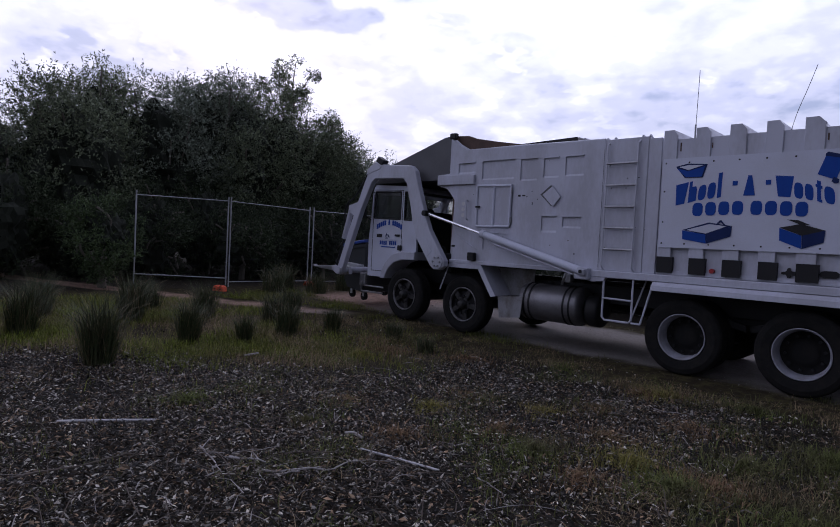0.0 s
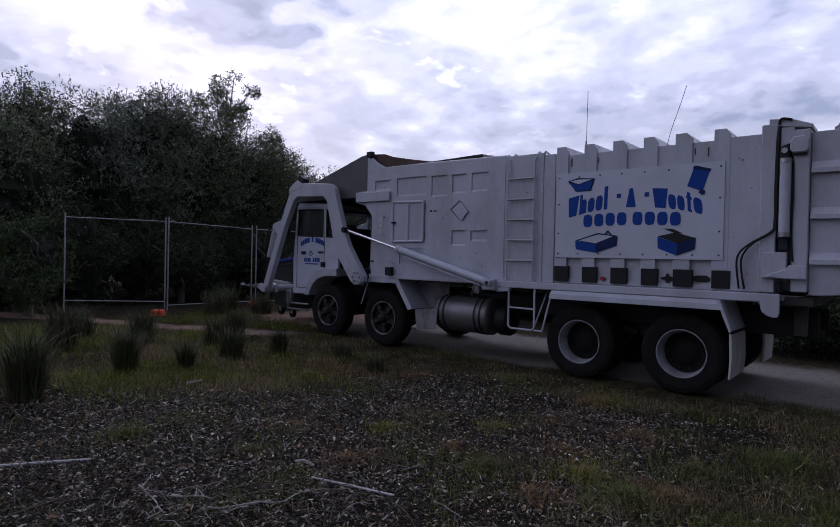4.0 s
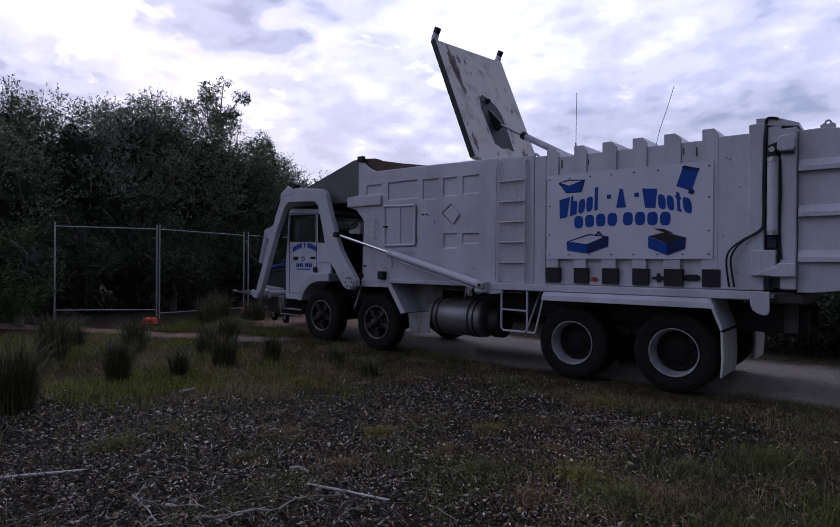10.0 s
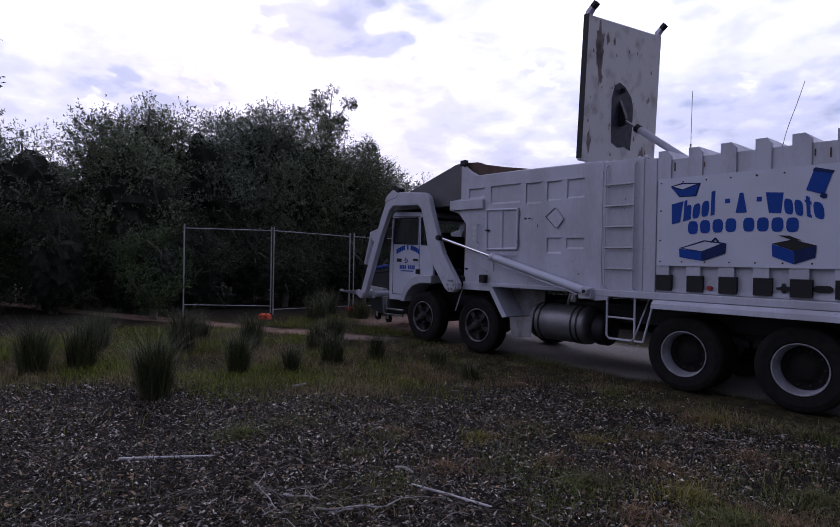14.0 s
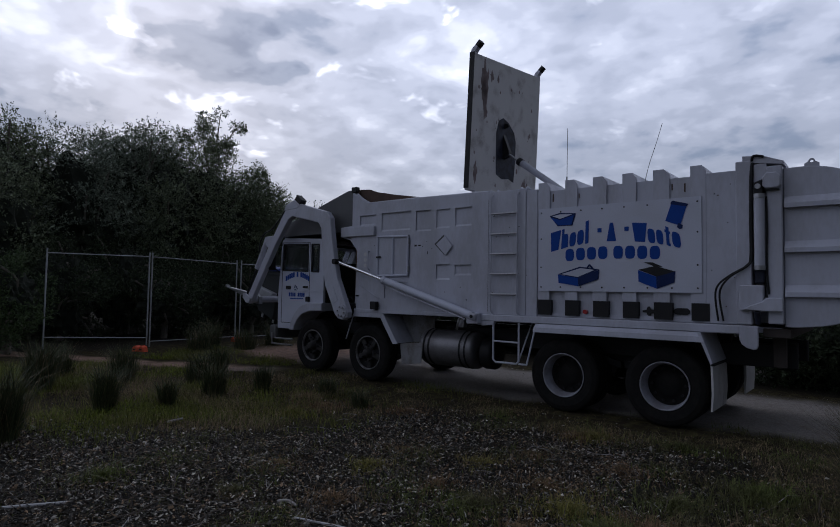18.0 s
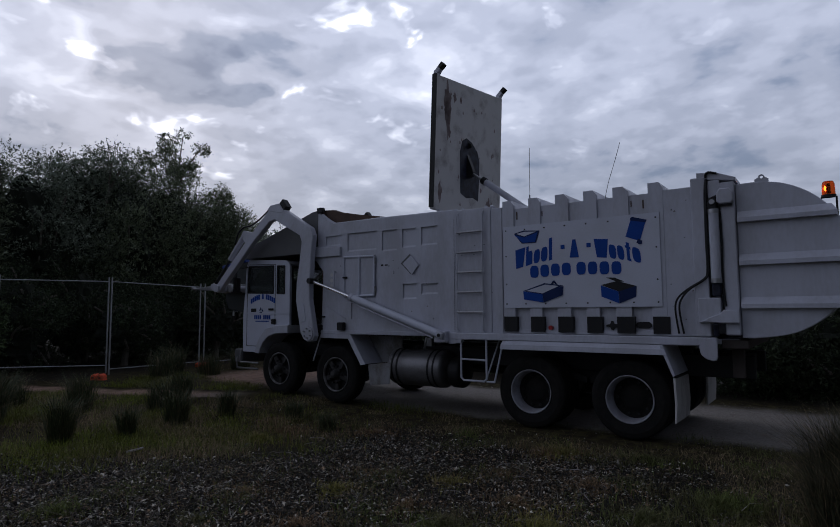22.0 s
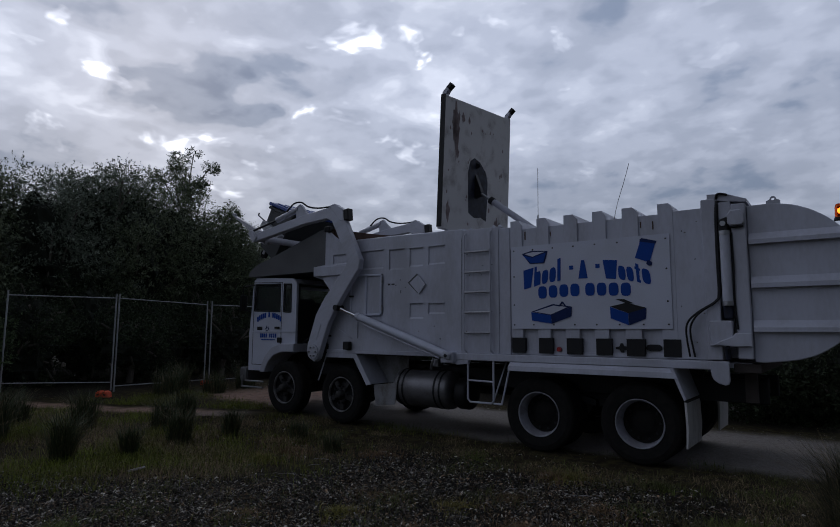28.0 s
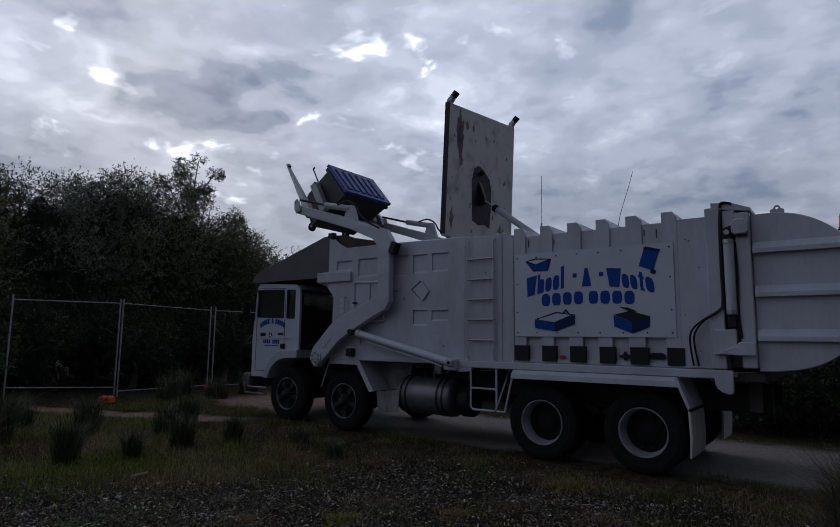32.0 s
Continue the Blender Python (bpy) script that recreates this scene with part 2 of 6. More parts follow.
BINBODY = mat("dark_green_bin_steel", (0.02, 0.024, 0.026), 0.5, second=(0.035, 0.035, 0.035))
RUST = mat("rusty_steel", (0.10, 0.06, 0.045), 0.8, second=(0.05, 0.035, 0.03), scale=7)
ORANGE = mat("orange_plastic", (0.85, 0.10, 0.03), 0.5, second=(0.7, 0.08, 0.03))
AMBER = mat("amber_lens", (0.9, 0.13, 0.02), 0.25, bump=0.0)
AMBER.node_tree.nodes["Principled BSDF"].inputs["Transmission Weight"].default_value = 0.8
AMBER.node_tree.nodes["Principled BSDF"].inputs["IOR"].default_value = 1.12
AMBERLIT = mat("amber_bulb", (1.0, 0.32, 0.05), 0.4, bump=0.0, glow=14.0)
REDLENS = mat("red_lens", (0.35, 0.02, 0.02), 0.3, bump=0.0)
# mud plus a greyed base that paints in the shade beneath the body
MUDDY_SHADED = mat("muddy_shaded_guard", (0.26, 0.26, 0.275), 0.75, second=(0.12, 0.105, 0.09), scale=5, amount=0.85, stretch=(1, 1, 0.6))
OLDHUB = mat("greasy_hub_paint", (0.024, 0.023, 0.024), 0.6, second=(0.02, 0.018, 0.016), scale=9, amount=0.9)
OLDRIM = mat("dull_steel_rim", (0.24, 0.238, 0.245), 0.5, 0.4, second=(0.07, 0.062, 0.058), scale=9, amount=0.85)
RIMPAINT = mat("dull_rim_paint", (0.36, 0.365, 0.42), 0.5, second=(0.22, 0.21, 0.22), scale=7, amount=0.8)
GALV = mat("galvanised_tube", (0.43, 0.44, 0.46), 0.55, 0.4, second=(0.30, 0.30, 0.32), scale=12)
BARK = mat("grey_brown_bark", (0.19, 0.165, 0.14), 0.9, second=(0.10, 0.085, 0.07), scale=10, bump=0.5, stretch=(1, 1, 0.2))
LEAF = mat("olive_leaves", (0.200, 0.238, 0.140), 0.45, second=(0.085, 0.108, 0.058), scale=1.1, island=0.65, bump=0.0, amount=0.85, spec=0.5, thin=0.12)
LEAF2 = mat("grey_green_leaves", (0.235, 0.275, 0.208), 0.45, second=(0.100, 0.125, 0.083), scale=0.9, island=0.65, bump=0.0, amount=0.85, spec=0.5, thin=0.12)
# leaf colour darkened to paint in the shade under and behind the scrub
LEAF_SHADE = mat("shade_darkened_leaves", (0.055, 0.075, 0.038), 0.7, second=(0.03047, 0.03656, 0.02031), scale=1.1, island=0.5, bump=0.0, amount=0.8, spec=0.2)
LEAF4 = mat("mid_green_leaves", (0.085, 0.125, 0.050), 0.55, second=(0.045, 0.068, 0.028), scale=1.4, island=0.6, bump=0.0, amount=0.8, spec=0.3, thin=0.12)
# near-black colour stands in for the shade deep inside the bushes
CORE = mat("inner_shade", (0.0208, 0.026, 0.0156), 0.9, second=(0.0104, 0.013, 0.0078), scale=5, bump=0.6, fine=18)
RUSH = mat("rush_blades", (0.062, 0.080, 0.035), 0.6, second=(0.125, 0.110, 0.060), scale=5, island=0.6, bump=0.0, low=0.45, high=0.7, spec=0.3)
GRASS = mat("short_grass", (0.185, 0.225, 0.034), 0.75, second=(0.150, 0.125, 0.060), scale=0.9, island=0.6, bump=0.0, amount=0.75, spec=0.25, thin=0.3)
DULLGRASS = mat("dull_weedy_grass", (0.135, 0.165, 0.046), 0.8, second=(0.125, 0.105, 0.062), scale=1.4, island=0.65, bump=0.0, amount=0.9, spec=0.2, thin=0.25)
WEED = mat("yellow_green_weeds", (0.240, 0.225, 0.060), 0.75, second=(0.21, 0.165, 0.075), scale=0.9, island=0.6, bump=0.0, amount=0.9, spec=0.25, thin=0.3)
TALLGRASS = mat("tall_brown_grass", (0.050, 0.050, 0.028), 0.7, second=(0.115, 0.095, 0.056), scale=4, island=0.6, bump=0.0, low=0.45, high=0.7, spec=0.2)
STRAW = mat("dry_grass", (0.3169, 0.2383, 0.1395), 0.85, second=(0.1648, 0.1318, 0.09126), scale=1.5, island=0.6, bump=0.0, spec=0.2)
CHIP = mat("dark_stone_chips", (0.072, 0.067, 0.058), 0.55, second=(0.016, 0.0146, 0.0125), scale=2.6, island=13.0, spark=6.0, bump=0.3, spec=0.2)
BARKCHIP = mat("brown_bark_chips", (0.100, 0.069, 0.043), 0.8, second=(0.024, 0.018, 0.012), scale=2.2, island=5.5, spark=5.0, bump=0.2, spec=0.15)
PALECHIP = mat("pale_wood_chips", (0.30, 0.285, 0.255), 0.8, second=(0.18, 0.162, 0.15), scale=5, island=0.5)
STICK = mat("bleached_sticks", (0.414, 0.391, 0.3795), 0.9, second=(0.1725, 0.1495, 0.1323), scale=14, amount=0.9, bump=0.4)
POLE = mat("pale_weathered_pole", (0.62, 0.61, 0.62), 0.7, second=(0.42, 0.40, 0.40), scale=12)
TWIGS = mat("brown_twigs", (0.115, 0.092, 0.074), 0.9, second=(0.055, 0.045, 0.038), scale=9)
MESHWIRE = mat("fence_mesh_wire", (0.05, 0.05, 0.055), 0.5, 0.6)


def ground_material():
    ma = bpy.data.materials.new("mulch_verge_and_dirt_road")
    ma.use_nodes = True
    nt = ma.node_tree
    N, L = nt.nodes.new, nt.links.new
    b = nt.nodes["Principled BSDF"]
    b.inputs["Roughness"].default_value, b.inputs["Specular IOR Level"].default_value = 0.95, 0.08
    co, sep = N("ShaderNodeTexCoord"), N("ShaderNodeSeparateXYZ")
    L(co.outputs["Object"], sep.inputs[0])
    X, Y = sep.outputs[0], sep.outputs[1]

    def m(op, a, b2=None, c=None):
        n = N("ShaderNodeMath")
        n.operation = op
        for i, v in enumerate((a, b2, c)):
            if v is None:
                continue
            if isinstance(v, (int, float)):
                n.inputs[i].default_value = v
            else:
                L(v, n.inputs[i])
        return n.outputs[0]

    def tex(sc, det=6, rough=0.6):
        t = N("ShaderNodeTexNoise")
        t.inputs["Scale"].default_value, t.inputs["Detail"].default_value, t.inputs["Roughness"].default_value = sc, det, rough
        L(co.outputs["Object"], t.inputs["Vector"])
        return t.outputs["Fac"]

    def step(v, lo, hi):
        r = N("ShaderNodeMapRange")
        r.interpolation_type = "SMOOTHSTEP"
        L(v, r.inputs[0])
        r.inputs[1].default_value, r.inputs[2].default_value = lo, hi
        return r.outputs[0]

    def mixc(fac, a, c):
        n = N("ShaderNodeMixRGB")
        L(fac, n.inputs[0])
        for i, v in ((1, a), (2, c)):
            if isinstance(v, tuple):
                n.inputs[i].default_value = (*v, 1)
            else:
                L(v, n.inputs[i])
        return n.outputs[0]

    n1, n2, n3 = tex(1.1), tex(7.0), tex(38.0, 4)
    wob = m("MULTIPLY_ADD", n1, 1.0, -0.5)
    yw = m("ADD", Y, wob)
    road = m("MULTIPLY", step(yw, 0.3, 0.75), m("SUBTRACT", 1.0, step(yw, 3.2, 3.9)))
    road = m("MULTIPLY", road, step(X, -3.6, -2.2))
    d = m("ADD", m("MULTIPLY", X, -0.501), m("MULTIPLY_ADD", Y, 0.865, 0.37))
    track = m("MULTIPLY", m("SUBTRACT", 1.0, step(m("ABSOLUTE", m("ADD", d, m("MULTIPLY", wob, 0.4))), 0.18, 0.42)), m("SUBTRACT", 1.0, step(X, -0.6, 0.3)))
    track = m("MULTIPLY", track, step(X, -16.0, -13.0))
    road = m("MAXIMUM", road, track)
    mulch = mixc(step(n3, 0.4, 0.62), (0.011, 0.0105, 0.0085), (0.044, 0.040, 0.031))
    mulch = mixc(step(n2, 0.5, 0.72), mulch, (0.042, 0.029, 0.021))
    soil = mixc(step(n2, 0.4, 0.65), (0.032, 0.025, 0.016), (0.072, 0.062, 0.026))
    near = m("MULTIPLY", step(m("ADD", Y, m("MULTIPLY", wob, 1.6)), -1.3, -0.3), 1.0)
    across = m("ADD", X, m("MULTIPLY", m("MINIMUM", Y, -2.4), -0.9))
    grassy = m("MAXIMUM", near, m("SUBTRACT", 1.0, step(m("ADD", across, m("MULTIPLY", wob, 1.2)), 5.5, 6.7)))
    grassy = m("MAXIMUM", grassy, step(m("ADD", X, wob), 8.0, 9.0))
    base = mixc(grassy, mulch, soil)
    # darker ground behind the fence and beyond the far road edge
    outlying = m("MAXIMUM", m("SUBTRACT", 1.0, step(X, -5.0, -4.2)), step(yw, 4.0, 4.8))
    base = mixc(outlying, base, (0.028, 0.024, 0.018))
    dirt = mixc(step(n3, 0.35, 0.7), (0.23, 0.210, 0.196), (0.33, 0.303, 0.286))
    dirt = mixc(step(n2, 0.5, 0.75), dirt, (0.22, 0.190, 0.172))
    dirt = mixc(m("SUBTRACT", 1.0, step(X, -1.5, 0.8)), dirt, mixc(step(n2, 0.4, 0.7), (0.34, 0.225, 0.17), (0.20, 0.135, 0.105)))
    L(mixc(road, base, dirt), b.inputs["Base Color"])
    bp = N("ShaderNodeBump")
    bp.inputs["Strength"].default_value, bp.inputs["Distance"].default_value = 0.7, 0.03
    L(m("ADD", n3, m("MULTIPLY", n2, 0.8)), bp.inputs["Height"])
    L(bp.outputs[0], b.inputs["Normal"])
    return ma


GROUND = ground_material()


# ---- mesh helpers ----
def mesh_of(name, bm, material, smooth=False):
    me = bpy.data.meshes.new(name)
    bmesh.ops.recalc_face_normals(bm, faces=bm.faces)
    bm.to_mesh(me)
    bm.free()
    me.materials.append(material)
    if smooth:
        for p in me.polygons:
            p.use_smooth = True
    return me


def thing(name, bm, material, label, category, group="", kind="", m=None, smooth=False):
    ob = new(name, mesh_of(name, bm, material, smooth))
    if m is not None:
        ob.matrix_basis = m
    return tagged(ob, label, category, group, kind)


def part(name, bm, material, parent, label="", at=(0, 0, 0), smooth=False):
    """One mesh under a thing or part; at: its origin in the parent's space, the mesh being given in the parent's space."""
    if any(at):
        bmesh.ops.translate(bm, vec=-Vector(at), verts=bm.verts)
    ob = new(name, mesh_of(name, bm, material, smooth))
    ob.parent = parent
    ob.location = at
    return tagged(ob, label)


def raw(name, verts, faces, material):
    me = bpy.data.meshes.new(name)
    me.from_pydata(verts, [], faces)
    me.materials.append(material)
    return me


def box(bm, x0, y0, z0, x1, y1, z1, bev=0.0):
    r = bmesh.ops.create_cube(bm, size=1.0, matrix=Matrix.Translation(((x0 + x1) / 2, (y0 + y1) / 2, (z0 + z1) / 2)) @ Matrix.Diagonal((abs(x1 - x0), abs(y1 - y0), abs(z1 - z0), 1)))
    if bev:
        es = list({e for v in r["verts"] for e in v.link_edges})
        bmesh.ops.bevel(bm, geom=es, offset=bev, segments=1, affect="EDGES", profile=0.5)
    return bm


def B():
    return bmesh.new()


def prism(bm, poly, y0, y1, bev=0.0):
    """A polygon in x and z, drawn out from y0 to y1."""
    a = [bm.verts.new((x, y0, z)) for x, z in poly]
    f = bm.faces.new(a)
    r = bmesh.ops.extrude_face_region(bm, geom=[f])
    vs = [v for v in r["geom"] if isinstance(v, bmesh.types.BMVert)]
    bmesh.ops.translate(bm, vec=(0, y1 - y0, 0), verts=vs)
    if bev:
        es = [e for e in {e for v in a + vs for e in v.link_edges} if len({round(v.co.y, 5) for v in e.verts}) == 1]
        bmesh.ops.bevel(bm, geom=es, offset=bev, segments=1, affect="EDGES", profile=0.5)
    return bm


def rod(bm, a, b, r, seg=12, r2=None):
    a, b = Vector(a), Vector(b)
    d = b - a
    m = Matrix.Translation((a + b) / 2) @ d.to_track_quat("Z", "Y").to_matrix().to_4x4()
    bmesh.ops.create_cone(bm, cap_ends=True, segments=seg, radius1=r, radius2=r if r2 is None else r2, depth=d.length, matrix=m)
    return bm


def tube(bm, pts, r, seg=8):
    """A bent tube through points."""
    rings = []
    pts = [Vector(p) for p in pts]
    for i, p in enumerate(pts):
        d = (pts[min(i + 1, len(pts) - 1)] - pts[max(i - 1, 0)]).normalized()
        u = d.orthogonal().normalized()
        if rings:
            u = (prev - d * prev.dot(d)).normalized()
        prev = u
        v = d.cross(u)
        rings.append([bm.verts.new(p + r * (math.cos(k * 2 * math.pi / seg) * u + math.sin(k * 2 * math.pi / seg) * v)) for k in range(seg)])
    for q, w in zip(rings, rings[1:]):
        for k in range(seg):
            bm.faces.new((q[k], q[(k + 1) % seg], w[(k + 1) % seg], w[k]))
    bm.faces.new(rings[0])
    bm.faces.new(list(reversed(rings[-1])))
    return bm


def curve_pts(ps, n=8):
    """Smooth points through a few given ones."""
    ps = [Vector(p) for p in ps]
    out = []
    for i in range(len(ps) - 1):
        p0, p1, p2, p3 = ps[max(i - 1, 0)], ps[i], ps[i + 1], ps[min(i + 2, len(ps) - 1)]
        for k in range(n):
            t = k / n
            out.append(0.5 * (2 * p1 + (p2 - p0) * t + (2 * p0 - 5 * p1 + 4 * p2 - p3) * t * t + (3 * p1 - p0 - 3 * p2 + p3) * t ** 3))
    return out + [ps[-1]]


def holed(bm, x0, x1, z0, z1, holes, y0, y1):
    """A wall in x and z between y0 and y1 with rectangular openings."""
    xs = sorted({x0, x1, *[h[0] for h in holes], *[h[1] for h in holes]})
    zs = sorted({z0, z1, *[h[2] for h in holes], *[h[3] for h in holes]})
    for xa, xb in zip(xs, xs[1:]):
        for za, zb in zip(zs, zs[1:]):
            cx, cz = (xa + xb) / 2, (za + zb) / 2
            if not any(h[0] < cx < h[1] and h[2] < cz < h[3] for h in holes):
                box(bm, xa, y0, za, xb, y1, zb)
    bmesh.ops.remove_doubles(bm, verts=bm.verts, dist=1e-5)
    seen = {}
    for fc in bm.faces:
        seen.setdefault(tuple(round(v, 4) for v in fc.calc_center_median()), []).append(fc)
    bmesh.ops.delete(bm, geom=[fc for fs in seen.values() if len(fs) > 1 for fc in fs], context="FACES")
    return bm


def lathe(bm, profile, seg=36, axis_y=True):
    """Turns (radius, offset) points about the y axis."""
    rings = []
    for r, y in profile:
        rings.append([bm.verts.new((r * math.cos(2 * math.pi * k / seg), y, r * math.sin(2 * math.pi * k / seg))) for k in range(seg)])
    for a, b in zip(rings, rings[1:]):
        for k in range(seg):
            bm.faces.new((a[k], a[(k + 1) % seg], b[(k + 1) % seg], b[k]))
    return bm


def rise(x, y):
    """Height of the ground."""
    return 0.0267 * np.clip(3.0 - np.asarray(x, float), 0, 14)


# ---- ground ----
def build_ground():
    def axis(lo, hi, st, far):
        mid = np.arange(lo, hi + st / 2, st)
        g = np.geomspace(1, far, 14)
        return np.concatenate([lo - g[::-1], mid, hi + g])
    xs, ys = axis(-7, 13, 0.14, 900), axis(-11, 6, 0.14, 900)
    gx, gy = np.meshgrid(xs, ys, indexing="ij")
    gz = rise(gx, gy)
    for i in range(len(xs)):
        for j in range(len(ys)):
            if -8 < xs[i] < 14 and -12 < ys[j] < 7:
                s = 1.0 if ys[j] < -0.2 else 0.35
                gz[i, j] += s * (0.035 * noise.noise((xs[i] * 0.9, ys[j] * 0.9, 0)) + 0.02 * noise.noise((xs[i] * 3.1, ys[j] * 3.1, 4))) - (0.03 if ys[j] < -0.5 else 0.01)
    n, k = len(xs), len(ys)
    idx = np.arange(n * k).reshape(n, k)
    f = np.stack([idx[:-1, :-1], idx[1:, :-1], idx[1:, 1:], idx[:-1, 1:]], -1).reshape(-1, 4)
    me = raw("ground", np.stack([gx, gy, gz], -1).reshape(-1, 3).tolist(), f.tolist(), GROUND)
    for p in me.polygons:
        p.use_smooth = True
    tagged(new("ground", me), "dark mulch and weedy verge beside a pale dirt road", "ground", kind="structure")


build_ground()


# ---- the front-lift garbage truck ----
O = Vector((7.0, 1.2, 0.0))                      # the truck's own origin, on the ground between its rear wheels
truck = tagged(new("garbage_truck"), "white four-axle front-lift garbage truck with blue signwriting, on a dirt road", "truck")
truck.location = O
origin = {truck: O}


def tp(name, bm, material, label="", pivot=None, parent=None, smooth=False):
    """A part of the truck, drawn in the place's own metres."""
    parent = parent or truck
    o = origin[parent]
    bmesh.ops.translate(bm, vec=-o, verts=bm.verts)
    p = Vector(pivot) - o if pivot is not None else Vector((0, 0, 0))
    ob = part(name, bm, material, parent, label, at=p, smooth=smooth)
    origin[ob] = o + p
    return ob


W2 = 2.5                                          # width over the body


# chassis
for y in (0.62, 1.76):
    tp("chassis_rail", box(B(), -0.4, y, 0.78, 8.5, y + 0.1, 1.06, 0.01), BLACK)
for x in (0.57, 2.06, 5.8, 7.15):
    tp("axle_beam", rod(B(), (x, 0.3, 0.5), (x, 2.2, 0.5), 0.09), BLACK)
for x in (1.2, 3.2, 4.6, 6.5, 8.3):
    tp("cross_member", box(B(), x, 0.72, 0.82, x + 0.1, 1.76, 1.02), BLACK)
tp("gearbox", box(B(), 0.2, 0.8, 0.55, 1.7, 1.7, 1.1, 0.08), BLACK)
tp("propeller_shaft", rod(B(), (1.7, 1.25, 0.8), (5.7, 1.25, 0.6), 0.06), BLACK)
for x in (5.45, 6.5):
    tp("suspension_spring", prism(B(), [(x, 0.62), (x + 0.5, 0.74), (x + 1.0, 0.62), (x + 1.0, 0.7), (x + 0.5, 0.84), (x, 0.7)], 0.5, 0.6), BLACK)


# black plate and two boxes added to deepen the shade under the truck
tp("underbody_shade_plate", prism(B(), [(5.2, 1.15), (5.35, 0.62), (7.6, 0.62), (7.8, 1.15)], 0.72, 0.78), BLACK)
tp("far_shade_box", box(B(), 2.9, 1.95, 0.5, 4.4, 2.42, 1.12, 0.02), BLACK, "added black box darkening the far underside")
tp("rear_shade_box", box(B(), 4.45, 1.9, 0.55, 5.1, 2.42, 1.15, 0.02), BLACK)
for x in (5.8, 7.15):
    tp("differential", rod(B(), (x, 1.05, 0.55), (x, 1.45, 0.55), 0.26, 20), BLACK)
    tp("brake_drum", rod(B(), (x, 0.62, 0.5), (x, 0.74, 0.5), 0.24, 20), BLACK)


# wheels: the tyre carries rim, hub and nuts
TYRE = [(0.30, 0.02), (0.33, 0.0), (0.42, -0.01), (0.475, 0.01), (0.497, 0.035), (0.5, 0.06), (0.5, 0.09), (0.488, 0.092), (0.488, 0.10), (0.5, 0.102), (0.5, 0.135), (0.488, 0.137), (0.488, 0.145), (0.5, 0.147), (0.5, 0.18), (0.488, 0.182), (0.488, 0.19), (0.5, 0.192), (0.5, 0.22), (0.49, 0.25), (0.46, 0.275), (0.33, 0.28), (0.30, 0.26)]
wheels = []


def tyre_mesh(bm, cx, cz, y, twin):
    lathe(bm, TYRE, 48)
    if twin:
        lathe(bm, [(r, yy + 0.31) for r, yy in TYRE], 48)
    bmesh.ops.translate(bm, vec=(cx, y, cz), verts=bm.verts)
    return bm


def add_wheel(cx, cz, y, rear, flip=False):
    """One wheel, or a rear pair. flip: on the far side, facing away."""
    c = Vector((cx, y, cz))

    def place(bm):
        if flip:
            bmesh.ops.scale(bm, vec=(1, -1, 1), verts=bm.verts)
        bmesh.ops.translate(bm, vec=c, verts=bm.verts)
        return bm
    bm = tyre_mesh(B(), 0, 0, 0, rear)
    w = tp("wheel", place(bm), RUBBER, "worn black tyre on a " + ("pale painted dual rim" if rear else "steel rim"), pivot=c, smooth=False)
    bm = B()
    if rear:
        lathe(bm, [(0.300, 0.014), (0.304, 0.002), (0.297, -0.004), (0.289, 0.004), (0.283, 0.03), (0.278, 0.06), (0.268, 0.075), (0.264, 0.14), (0.258, 0.20)], 40)
        tp("rim", place(bm), RIMPAINT, "dull white rim, deeply dished", parent=w, smooth=True)
        bm = lathe(B(), [(0.259, 0.195), (0.17, 0.205), (0.15, 0.18), (0.11, 0.16), (0.0, 0.16)], 28)
        tp("hub", place(bm), RUBBER, "greasy black hub", parent=w, smooth=True)
        ring, depth = 0.205, 0.20
    else:
        lathe(bm, [(0.30, 0.012), (0.304, 0.0), (0.292, -0.008), (0.282, 0.0), (0.276, 0.03)], 40)
        tp("rim_ring", place(bm), OLDRIM, "worn steel rim edge", parent=w, smooth=True)
        bm = lathe(B(), [(0.277, 0.028), (0.266, 0.10), (0.20, 0.10), (0.12, 0.09), (0.10, 0.03), (0.0, 0.03)], 32)
        tp("hub", place(bm), BLACK, "black wheel centre", parent=w, smooth=True)
        ring, depth = 0.15, 0.01
        for k in range(5):
            a = 2 * math.pi * k / 5 + 0.3
            bs = box(B(), 0.05, 0.02, -0.045, 0.268, 0.07, 0.045, 0.012)
            bmesh.ops.rotate(bs, matrix=Matrix.Rotation(a, 3, "Y"), verts=bs.verts)
            tp("spoke", place(bs), OLDHUB, parent=w)
        tp("hub_cap", place(lathe(B(), [(0.085, 0.05), (0.085, 0.0), (0.07, -0.03), (0.062, -0.075), (0.03, -0.085), (0.0, -0.085)], 20)), OLDHUB, parent=w, smooth=True)
    for k in range(10):
        a = 2 * math.pi * k / 10
        q = Vector((ring * math.cos(a), depth, ring * math.sin(a)))
        tp("wheel_nut", place(rod(B(), q, q + Vector((0, -0.035, 0)), 0.018, 6)), BLACK, parent=w)
    wheels.append((w, c - O))


for cx, cz, rear in ((0.57, 0.55, False), (2.06, 0.52, False), (5.80, 0.5, True), (7.15, 0.5, True)):
    add_wheel(cx, cz, 0.06, rear)
    add_wheel(cx, cz, W2 - 0.06, rear, True)

# cab
CY0, CY1 = 0.12, 2.38


